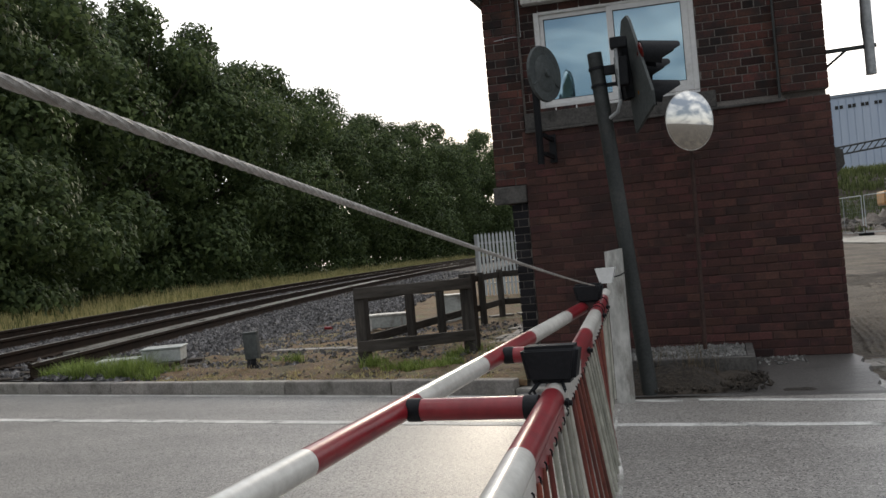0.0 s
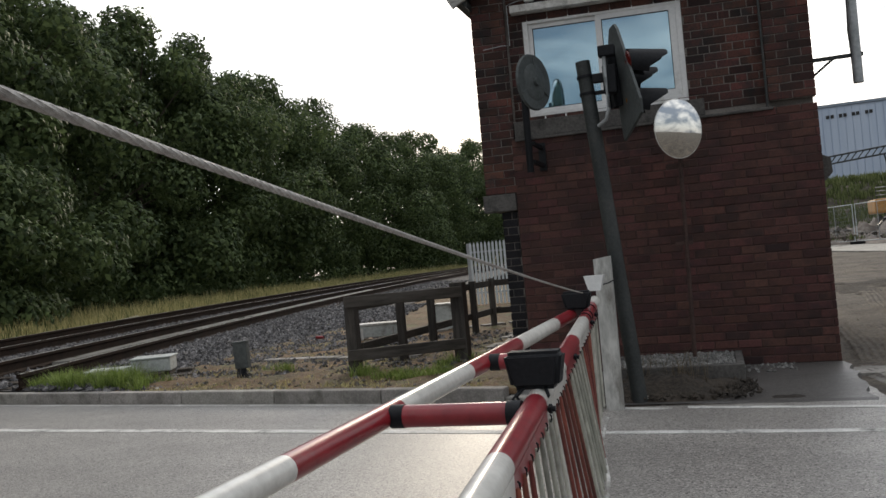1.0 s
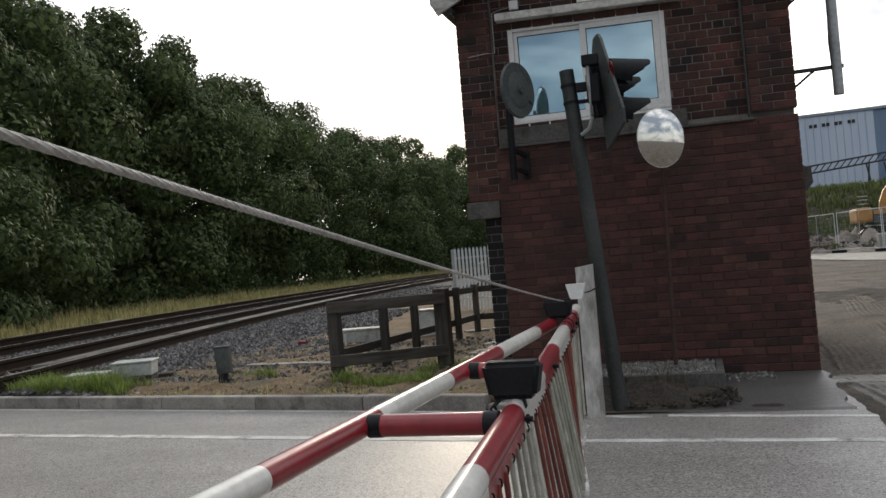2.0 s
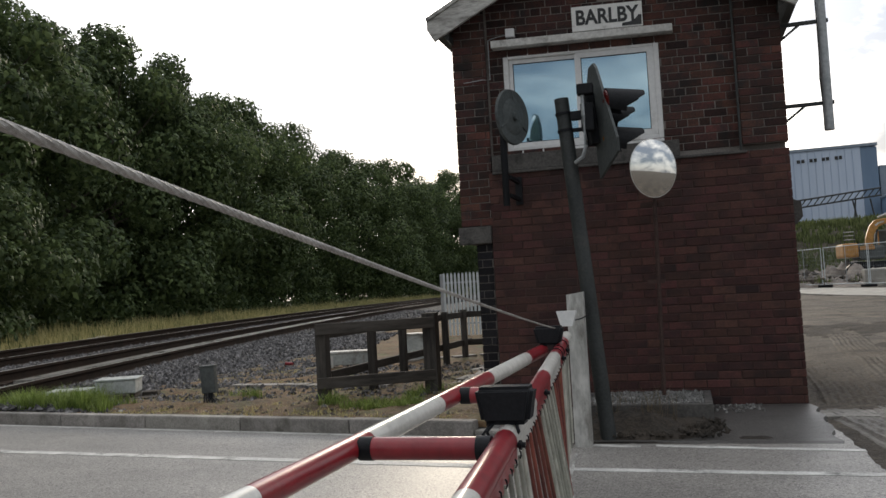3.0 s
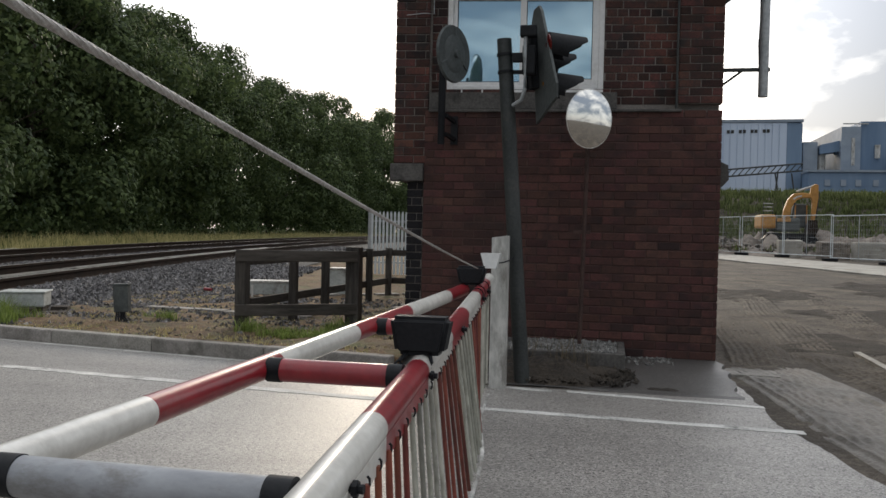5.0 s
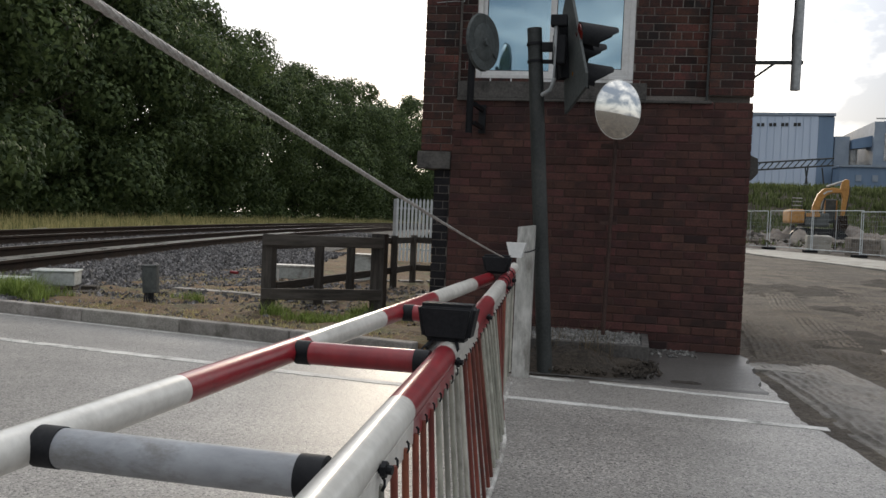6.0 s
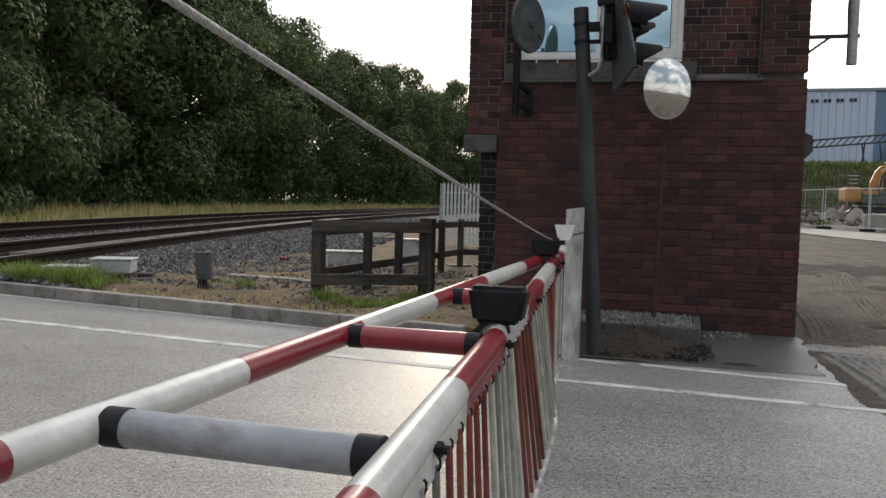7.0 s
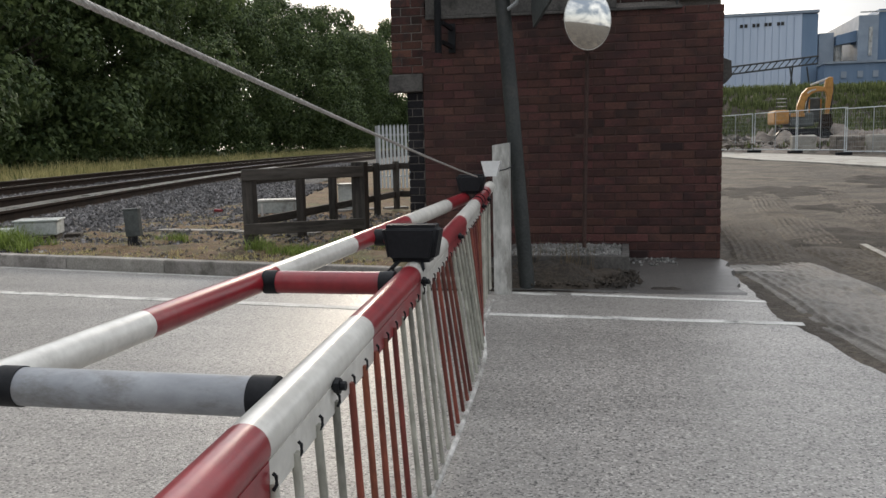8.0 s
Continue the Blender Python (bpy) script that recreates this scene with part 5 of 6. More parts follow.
def build_rope():
    r = thing("stay_rope", "grey twisted steel rope running up from the barrier tip", "rope")
    a, c = Vector((-0.6565, 6.80, 1.1255)), Vector((-0.166, 1.2, 1.594))
    far = a + (c - a) * 1.75
    pts = []
    for i in range(61):
        f = i / 60
        p = a.lerp(far, f)
        p.z -= ROPE_SAG * 4 * f * (1 - f)
        pts.append(p)
    fine = []
    for a0, b0 in zip(pts, pts[1:]):
        fine += [a0.lerp(b0, k / 10) for k in range(10)]
    d = (far - a).normalized()
    u = d.cross(Vector((0, 0, 1))).normalized()
    w = d.cross(u)
    part("core", sweep(bmesh.new(), pts, 0.0044, 12), ROPE, r, smooth=True)
    for k in range(6):
        strand = []
        for i, p in enumerate(fine):
            t = 2 * math.pi * (i * (far - a).length / len(fine) / 0.12 + k / 6)
            strand.append(p + (u * math.cos(t) + w * math.sin(t)) * 0.0035)
        part("strand", sweep(bmesh.new(), strand, 0.0017, 6), ROPE, r, smooth=True)
    m = thing("barrier_mast", "grey barrier mast behind the viewer that holds the rope", "mast")
    bm = bmesh.new()
    box(bm, (far.x - 0.08, far.y - 0.16, 0.0), (far.x + 0.08, far.y + 0.01, far.z + 0.15), 0.01)
    part("post", bm, GALV, m)
    bm = bmesh.new()
    box(bm, (-0.75, -2.6, 0.0), (0.35, -1.62, 1.15), 0.03)
    part("machine_case", bm, GREY_BOX, m, "grey barrier machine case")


ROPE_SAG = 0.034
build_rope()


def build_rest_post():
    p = thing("barrier_rest_post", "flaking white steel channel post that receives the barrier tip", "post")
    x, y, h = -0.645, 8.0, 1.365
    bm = bmesh.new()
    outline = [(-0.075, -0.055), (0.075, -0.055), (0.075, 0.055), (0.063, 0.055), (0.063, -0.043), (-0.063, -0.043), (-0.063, 0.055), (-0.075, 0.055)]
    vs0 = [bm.verts.new((x + a, y + c, 0.0)) for a, c in outline]
    vs1 = [bm.verts.new((x + a, y + c, h + (0.02 if a > 0 else 0))) for a, c in outline]
    for i in range(8):
        j = (i + 1) % 8
        bm.faces.new((vs0[i], vs0[j], vs1[j], vs1[i]))
    bm.faces.new(vs1)
    bmesh.ops.recalc_face_normals(bm, faces=bm.faces)
    part("channel", bm, PALE_POST, p)
    bm = bmesh.new()
    prism(bm, [(-0.05, 0.0), (0.05, 0.0), (0.085, 0.13), (-0.085, 0.13)], 0, 0.1, Matrix.Translation((x - 0.035, y - 0.42, 1.10)))
    part("cup", bm, UPVC, p, "white plastic reflector cup")
    bm = bmesh.new()
    sweep(bm, [(x + 0.0, y - 0.36, 1.14), (x + 0.06, y - 0.2, 1.15), (x + 0.10, y - 0.03, 1.17), (x + 0.115, y + 0.02, 1.19)], 0.006, 6)
    part("wire", bm, BLACK, p)


build_rest_post()


# ---------------------------------------------------------------- road signal
def build_signal():
    s = thing("crossing_signal", "dark leaning steel pole with a black road signal head", "traffic signal")
    foot, top = Vector((-0.45, 8.27, 0.0)), Vector((-0.685, 8.2, 3.205))
    part("pole", tube(bmesh.new(), foot, top, 0.072, 0.068, 20), DARK_STEEL, s, "dark grey-green painted steel pole with scuffs", True)
    bm = bmesh.new()
    d = (top - foot).normalized()
    bm.free()
    for z in (2.9, 3.06):
        c = foot + d * (z / d.z)
        bm = tube(bmesh.new(), c - d * 0.012, c + d * 0.012, 0.078, seg=18)
        box(bm, (c.x + 0.06, c.y - 0.03, c.z - 0.015), (c.x + 0.20, c.y + 0.03, c.z + 0.015), 0.004)
        part("clamp", bm, BLACK, s)
    c = foot + d * (2.95 / d.z)
    # head: backing board faces right and a little away
    a = radians(20)
    lean = Matrix.Identity(4)
    lean[0][2] = -0.07                     # the head leans with its pole
    lean[0][3] = 0.07 * 2.95
    m = lean @ Matrix.Translation((-0.312, 8.15, 0)) @ Matrix.Rotation(a + radians(90), 4, "Z")
    bm = bmesh.new()
    prism(bm, [(0.30, 2.45), (-0.38, 2.60), (-0.40, 2.72), (-0.04, 3.44), (0.03, 3.50), (0.20, 3.50), (0.30, 3.40)], -0.012, 0.012, m)
    part("backboard", bm, DARK_BOX, s, "grey-black backing board")
    bm = bmesh.new()
    box(bm, (0.13, 0.014, 2.78), (0.29, 0.075, 3.25), 0.015, m)
    part("housing", bm, BLACK, s, "", False)
    bm = bmesh.new()
    box(bm, (-0.60, 8.12, 2.98), (-0.42, 8.18, 3.06), 0.01)
    box(bm, (-0.50, 8.07, 2.86), (-0.38, 8.19, 3.12), 0.015)
    part("bracket", bm, BLACK, s)
    bm = bmesh.new()
    box(bm, (-0.52, 8.02, 3.19), (-0.37, 8.12, 3.29), 0.012)
    part("junction_box", bm, BLACK, s)
    bm = bmesh.new()
    sweep(bm, [(-0.47, 8.06, 3.22), (-0.475, 8.05, 3.0), (-0.465, 8.05, 2.72), (-0.50, 8.06, 2.62), (-0.58, 8.12, 2.58)], 0.018, 10)
    part("conduit", bm, GALV, s, "grey cable conduit", True)
    for u, z, lens in ((-0.16, 3.10, RED_LENS), (0.18, 3.02, RED_LENS), (0.0, 2.78, AMBER_LENS)):
        bm = bmesh.new()
        seg, r, L = 18, 0.115, 0.34
        ring0, ring1 = [], []
        for k in range(seg + 1):
            t = radians(-50 + 280 * k / seg)
            drop = L * (1.0 if math.sin(t) > 0.5 else 0.45 + 0.55 * max(0, math.sin(t) + 0.35) / 0.85)
            for rr, lst in ((r, ring0), (r - 0.006, ring1)):
                lst.append((bm.verts.new((u + rr * math.cos(t), -0.012, z + rr * math.sin(t))), bm.verts.new((u + rr * math.cos(t), -0.012 - drop, z + rr * math.sin(t) - 0.03))))
        for ring in (ring0, ring1):
            for p, q in zip(ring, ring[1:]):
                bm.faces.new((p[0], q[0], q[1], p[1]))
        for k in range(seg):
            bm.faces.new((ring0[k][1], ring0[k + 1][1], ring1[k + 1][1], ring1[k][1]))
        bm.transform(m)
        hood = part("hood", bm, BLACK, s, "black lamp hood", True)
        bm = bmesh.new()
        bmesh.ops.create_uvsphere(bm, u_segments=20, v_segments=10, radius=0.1, matrix=m @ Matrix.Translation((u, -0.012, z)) @ Matrix.Diagonal((1, 0.25, 1, 1)))
        part("lens", bm, lens, hood, "unlit lens", True)


build_signal()


def dome_mirror(bm, r, bulge, seg=40, rings=8):
    centre = bm.verts.new((0, -bulge, 0))
    prev = None
    for j in range(1, rings + 1):
        t = j / rings
        ring = [bm.verts.new((r * t * math.cos(2 * math.pi * k / seg), -bulge * (1 - t * t), r * t * math.sin(2 * math.pi * k / seg))) for k in range(seg)]
        for k in range(seg):
            if prev is None:
                bm.faces.new((centre, ring[k], ring[(k + 1) % seg]))
            else:
                bm.faces.new((prev[k], ring[k], ring[(k + 1) % seg], prev[(k + 1) % seg]))
        prev = ring
    bmesh.ops.recalc_face_normals(bm, faces=bm.faces)
    return bm


def build_mirrors():
    g = thing("traffic_mirror", "round convex traffic mirror on a thin brown pole", "traffic mirror", group="traffic mirrors")
    c = Vector((0.085, 9.18, 2.60))
    m = Matrix.Translation(c) @ Matrix.Rotation(radians(42), 4, "Z") @ Matrix.Rotation(radians(3), 4, "X")
    bm = dome_mirror(bmesh.new(), 0.305, 0.038)
    bm.transform(m)
    part("mirror_face", bm, MIRROR, g, "bright convex mirror face", True)
    bm = bmesh.new()
    tube(bm, (0, -0.002, 0), (0, 0.03, 0), 0.302, 0.22, 40)
    bm.transform(m)
    part("back_shell", bm, PALE_POST, g, "", True)
    part("pole", tube(bmesh.new(), (0.03, 9.42, 0.15), (0.075, 9.33, 2.62), 0.021, seg=12), POLE_RUST, g, "rusty brown pole", True)
    part("strap", box(bmesh.new(), (-0.06, 9.36, 1.42), (0.12, 9.40, 1.46)), POLE_RUST, g)
    part("strap", box(bmesh.new(), (-0.08, 9.35, 2.22), (0.16, 9.39, 2.27)), POLE_RUST, g)
    g = thing("traffic_mirror", "round traffic mirror with a grey back on a wall bracket", "traffic mirror", group="traffic mirrors")
    c = Vector((-1.37, 9.22, 3.30))
    m = Matrix.Translation(c) @ Matrix.Rotation(radians(180 + 67), 4, "Z")
    bm = dome_mirror(bmesh.new(), 0.29, 0.06)
    bm.transform(m)
    part("mirror_face", bm, MIRROR, g, "", True)
    bm = bmesh.new()
    tube(bm, (0, 0.002, 0), (0, 0.03, 0), 0.305, 0.295, 40)
    tube(bm, (0, 0.031, 0), (0, 0.045, 0), 0.20, 0.17, 32)
    tube(bm, (0, 0.046, 0), (0, 0.08, 0), 0.045, 0.04, 16)
    for k in range(3):
        t = radians(90 + 120 * k)
        tube(bm, (0.05 * math.cos(t), 0.04, 0.05 * math.sin(t)), (0.28 * math.cos(t), 0.036, 0.28 * math.sin(t)), 0.008, seg=6)
    bm.transform(m)
    part("back_shell", bm, DARK_BOX, g, "dark grey ribbed back", True)
    bm = bmesh.new()
    tube(bm, (-1.45, 9.12, 3.33), (-1.47, 9.2, 2.34), 0.038, seg=14)
    tube(bm, (-1.46, 9.17, 3.27), (-1.40, 9.20, 3.29), 0.028, seg=10)
    part("arm", bm, BLACK, g, "black steel bracket tube", True)
    bm = bmesh.new()
    for z in (2.46, 2.66):
        box(bm, (-1.46, 9.28, z - 0.02), (-1.42, WALL_Y + 0.01, z + 0.02))
    box(bm, (-1.48, WALL_Y - 0.02, 2.40), (-1.40, WALL_Y + 0.004, 2.72))
    part("wall_plate", bm, BLACK, g)


build_mirrors()


def build_gravel_bed():
    g = thing("gravel_bed", "raised concrete-edged gravel bed against the wall", "planter")
    x0, x1, y0, y1, z = -0.78, 0.50, 8.78, 9.79, 0.25
    for lo, hi in (((x0, y0, 0), (x1, y0 + 0.07, z)), ((x1 - 0.075, y0 + 0.072, 0), (x1 + 0.0, y1, z + 0.004)), ((x0, y0 + 0.072, 0), (x0 + 0.07, y1, z))):
        part("edging", box(bmesh.new(), lo, hi, 0.01), STONE, g)
    part("fill", box(bmesh.new(), (x0 + 0.07, y0 + 0.07, 0), (x1 - 0.075, y1, z - 0.025)), DIRT, g)
    rng = np.random.default_rng(17)
    octa = np.array([(1, 0, 0), (-1, 0, 0), (0, 1, 0), (0, -1, 0), (0, 0, 1), (0, 0, -1)], float)
    tri = np.array([(0, 2, 4), (2, 1, 4), (1, 3, 4), (3, 0, 4), (2, 0, 5), (1, 2, 5), (3, 1, 5), (0, 3, 5)])
    vs, fs = [], []
    for i in range(3600):
        r = rng.uniform(0.009, 0.02)
        c = np.array((rng.uniform(x0 + 0.08, x1 - 0.085), rng.uniform(y0 + 0.08, y1 - 0.02), z - 0.02 + rng.uniform(0, 0.022)))
        if i > 3500:
            c = np.array((rng.uniform(0.5, 1.0), 9.75 - 0.5 * rng.random() ** 2, 0.095))
        vs.append(octa * (r * rng.uniform(0.7, 1.2, 3)) + rng.normal(0, r * 0.2, (6, 3)) + c)
        fs.append(tri + 6 * i)
    ob = from_arrays("gravel", np.concatenate(vs), np.concatenate(fs), CHIPS)
    ob.parent = g
    tagged(ob, "pale gravel chippings", kind="stuff")


build_gravel_bed()

# ---------------------------------------------------------------- verge furniture
def board(bm, a, b, h, t):
    """A plank on edge between two points, h tall and t thick."""
    a, b = Vector(a), Vector(b)
    d = (b - a).normalized()
    side = Vector((-d.y, d.x, 0)).normalized() * t / 2
    up = Vector((0, 0, h / 2))
    q = [bm.verts.new(p + s * side + u * up) for p in (a, b) for s in (-1, 1) for u in (-1, 1)]
    for f in ((0, 1, 3, 2), (4, 6, 7, 5), (0, 4, 5, 1), (2, 3, 7, 6), (0, 2, 6, 4), (1, 5, 7, 3)):
        bm.faces.new([q[i] for i in f])
    bmesh.ops.recalc_face_normals(bm, faces=bm.faces)
    bmesh.ops.bevel(bm, geom=list(bm.edges), offset=0.008, segments=1, affect="EDGES")
    return bm


def build_timber_fence():
    f = thing("timber_fence", "dark creosoted post and rail fence on the verge", "fence")
    front = (Vector((-4.36, 10.62, 0.05)), Vector((-3.09, 11.4, 0.05)))
    for p, w, h in ((front[0], 0.15, 1.10), (front[1], 0.19, 1.18)):
        part("post", box(bmesh.new(), (p.x - w / 2, p.y - w / 2, 0.0), (p.x + w / 2, p.y + w / 2, h), 0.012), TIMBER, f)
    d = (front[1] - front[0]).normalized()
    off = Vector((d.y, -d.x, 0)) * 0.10
    for z in (1.00, 0.29):
        part("rail", board(bmesh.new(), front[0] - d * 0.10 + off + Vector((0, 0, z)), front[1] + d * 0.02 + off + Vector((0, 0, z)), 0.15, 0.045), BOARD, f)
    back = [(-4.10, 11.75), (-4.06, 13.0), (-4.05, 15.4), (-4.03, 16.7)]
    for x, y in back:
        part("post", box(bmesh.new(), (x - 0.055, y - 0.055, 0.0), (x + 0.055, y + 0.055, 1.08), 0.01), TIMBER, f)
    for z in (0.98, 0.42):
        part("rail", board(bmesh.new(), (-4.33, 10.8, z), (-4.02, 17.2, z), 0.12, 0.04), BOARD, f)
        part("rail", board(bmesh.new(), (-4.0, 16.78, z), (-2.0, 17.0, z), 0.12, 0.04), BOARD, f)
    part("post", box(bmesh.new(), (-3.05, 16.85, 0), (-2.94, 16.96, 1.08), 0.01), TIMBER, f)


build_timber_fence()


def build_palisade():
    f = thing("palisade_fence", "pale galvanised steel palisade fence", "fence")
    bm = bmesh.new()
    w, h = 0.068, 1.92
    a = [(-w / 2, 0), (w / 2, 0), (w / 2, h - 0.09), (w / 4, h - 0.02), (w * 0.30, h), (0, h - 0.05), (-w * 0.30, h), (-w / 4, h - 0.02), (-w / 2, h - 0.09)]
    prism(bm, a, -0.004, 0.004)
    pale = mesh_of("pale", bm, PALE_STEEL)
    x = -6.80
    while x < -3.2:
        piece("pale", pale, f, Matrix.Translation((x, 25.0, 0.12)))
        x += 0.118
    for z in (0.45, 1.70):
        part("rail", box(bmesh.new(), (-6.9, 25.01, z), (-3.1, 25.06, z + 0.05)), GALV, f)
    for px in (-6.88, -4.3):
        part("post", box(bmesh.new(), (px - 0.05, 24.99, 0.0), (px + 0.05, 25.1, 2.0), 0.005), GALV, f)


build_palisade()


def build_boxes():
    b = thing("lineside_cabinet", "dark grey lineside terminal box on a stub with black cables", "cabinet")
    bm = bmesh.new()
    m = Matrix.Translation((-6.14, 10.72, 0.23)) @ Matrix.Rotation(radians(10), 4, "Z") @ Matrix.Rotation(radians(-3), 4, "Y")
    box(bm, (-0.10, -0.06, 0.0), (0.10, 0.06, 0.36), 0.01, m)
    box(bm, (-0.108, -0.068, 0.362), (0.108, 0.068, 0.385), 0.006, m)
    part("case", bm, DARK_BOX, b)
    part("stub", box(bmesh.new(), (-0.03, -0.03, -0.2), (0.03, 0.03, 0.0), 0, m), BLACK, b)
    for k in range(5):
        x = -6.21 + 0.03 * k
        part("cable", sweep(bmesh.new(), [(x, 10.69, 0.25), (x + 0.01, 10.66, 0.17), (x + 0.03 + 0.02 * k, 10.62, 0.11), (x + 0.12 + 0.06 * k, 10.58, 0.085)], 0.011, 6), BLACK, b, "", True)
    g = thing("point_machine", "pale grey low equipment boxes on dark blocks beside the rails", "equipment box")
    m = Matrix.Translation((-8.05, 11.25, 0.0)) @ Matrix.Rotation(radians(24), 4, "Z")
    part("case", box(bmesh.new(), (-0.28, -0.24, 0.20), (0.30, 0.24, 0.40), 0.02, m), GREY_BOX, g)
    part("lid", box(bmesh.new(), (-0.30, -0.26, 0.402), (0.32, 0.26, 0.425), 0.008, m), GREY_BOX, g)
    part("side_cover", box(bmesh.new(), (-0.95, -0.36, 0.19), (-0.32, 0.08, 0.31), 0.02, m), GREY_BOX, g)
    for lo, hi in (((-0.2, -0.45, 0.04), (0.22, -0.25, 0.2)), ((0.24, -0.4, 0.03), (0.60, -0.1, 0.14)), ((-0.85, -0.2, 0.03), (-0.35, 0.1, 0.187)), ((-0.25, -0.2, 0.03), (0.28, 0.2, 0.197)), ((0.35, -0.05, 0.04), (0.58, 0.2, 0.19))):
        part("block", box(bmesh.new(), lo, hi, 0.012, m), DIRT, g)
    s = thing("cable_box", "grey metal equipment box on short legs beside the ballast", "equipment box")
    m = Matrix.Translation((-5.95, 15.3, 0.0)) @ Matrix.Rotation(radians(12), 4, "Z")
    part("case", box(bmesh.new(), (-0.38, -0.2, 0.18), (0.38, 0.2, 0.40), 0.015, m), GREY_BOX, s)
    part("lid", box(bmesh.new(), (-0.40, -0.22, 0.402), (0.44, 0.22, 0.435), 0.006, m), PALE_POST, s)
    for x in (-0.3, 0.3):
        part("leg", box(bmesh.new(), (x - 0.02, -0.215, 0.03), (x + 0.02, -0.202, 0.36), 0, m), PALE_POST, s)
    c = thing("cable_cabinet", "blue-grey steel cabinet behind the timber fence", "cabinet")
    m = Matrix.Translation((-4.95, 16.6, 0.0)) @ Matrix.Rotation(radians(8), 4, "Z")
    part("case", box(bmesh.new(), (-0.24, -0.18, 0.05), (0.24, 0.18, 0.62), 0.015, m), GREY_BOX, c)
    part("lid", box(bmesh.new(), (-0.26, -0.2, 0.622), (0.26, 0.2, 0.655), 0.006, m), PALE_POST, c)
    # cable trough lids
    t = thing("cable_trough", "line of grey concrete cable trough lids in the verge", "cable trough")
    p, q = Vector((-6.9, 12.65, 0)), Vector((-3.9, 12.05, 0))
    d = (q - p).normalized()
    me = mesh_of("trough_lid", box(bmesh.new(), (0.006, -0.11, 0.02), (0.49, 0.11, 0.135), 0.01), KERB_MAT)
    for k in range(6):
        piece("trough_lid", me, t, Matrix.Translation(p + d * 0.5 * k + Vector((0, 0, random.uniform(-0.01, 0.012)))) @ Matrix.Rotation(math.atan2(d.y, d.x), 4, "Z"))
    t = thing("cable_trough", "grey concrete trough lids by the ballast", "cable trough")
    for k in range(5):
        piece("trough_lid", me, t, Matrix.Translation((-5.3 + 0.5 * k, 16.0 + 0.35 * k, 0.02)) @ Matrix.Rotation(radians(35), 4, "Z"))
    # flagstones beside the building
    s = thing("paving_slabs", "worn paving slabs laid beside the signal box", "paving slab")
    me = mesh_of("slab", box(bmesh.new(), (-0.28, -0.28, 0.0), (0.28, 0.28, 0.13), 0.015), KERB_MAT)
    for k, (x, y) in enumerate(((-2.75, 12.3), (-2.85, 12.95), (-2.75, 13.6), (-2.95, 14.3), (-3.0, 15.0), (-2.95, 15.7), (-2.6, 11.6), (-2.55, 11.0))):
        piece("slab", me, s, Matrix.Translation((x, y, 0.0)) @ Matrix.Rotation(radians(-12 + 9 * (k % 3)), 4, "Z"))


build_boxes()


def loose_stones(name, count, place, rmin, rmax, material, label, category, seed):
    rng = np.random.default_rng(seed)
    octa = np.array([(1, 0, 0), (-1, 0, 0), (0, 1, 0), (0, -1, 0), (0, 0, 1), (0, 0, -1)], float)
    tri = np.array([(0, 2, 4), (2, 1, 4), (1, 3, 4), (3, 0, 4), (2, 0, 5), (1, 2, 5), (3, 1, 5), (0, 3, 5)])
    vs, fs = [], []
    for i in range(count):
        r = rng.uniform(rmin, rmax)
        vs.append(octa * (r * rng.uniform(0.6, 1.25, 3)) + rng.normal(0, r * 0.2, (6, 3)) + np.array(place(rng, r)))
        fs.append(tri + 6 * i)
    return tagged(from_arrays(name, np.concatenate(vs), np.concatenate(fs), material), label, category, kind="stuff")


def on_verge(rng, r):
    x = rng.uniform(-9, -1.8)
    return x, kerb_y(x) + 0.22 + 6 * rng.random() ** 1.6, 0.1 + r * 0.3


loose_stones("verge_stones", 1500, on_verge, 0.01, 0.032, RUBBLE, "scattered small stones on the verge", "stones", 41)


def spilled(rng, r):
    x = rng.uniform(-11, -2.6)
    return x, kerb_y(x) + 1.3 + 5.5 * rng.random(), 0.1 + r * 0.35


loose_stones("spilled_ballast", 4200, spilled, 0.016, 0.042, STONES, "dark ballast stones spilled over the verge", "ballast", 46)
loose_stones("pale_litter", 60, on_verge, 0.02, 0.05, CHIPS, "scattered pale stones and scraps on the verge", "litter", 42)


def by_posts(rng, r):
    y = rng.uniform(8.2, 8.8)
    return rng.uniform(-0.9, 0.6), y, pave_z(y) + 0.03 + r * 0.3


loose_stones("soil_crumbs", 500, by_posts, 0.008, 0.03, DIRT, "crumbs of soil and litter round the posts", "soil", 43)


# ---------------------------------------------------------------- yard
def in_yard(rng, r):
    y = 9.6 + 32 * rng.random() ** 1.5
    x = 1.9 + (1.5 + 0.22 * y) * rng.random()
    return x, y, ground_z(x, y) + r * 0.25


loose_stones("yard_stones", 2600, in_yard, 0.004, 0.013, RUBBLE, "scattered stones and crumbs on the muddy yard", "stones", 47)


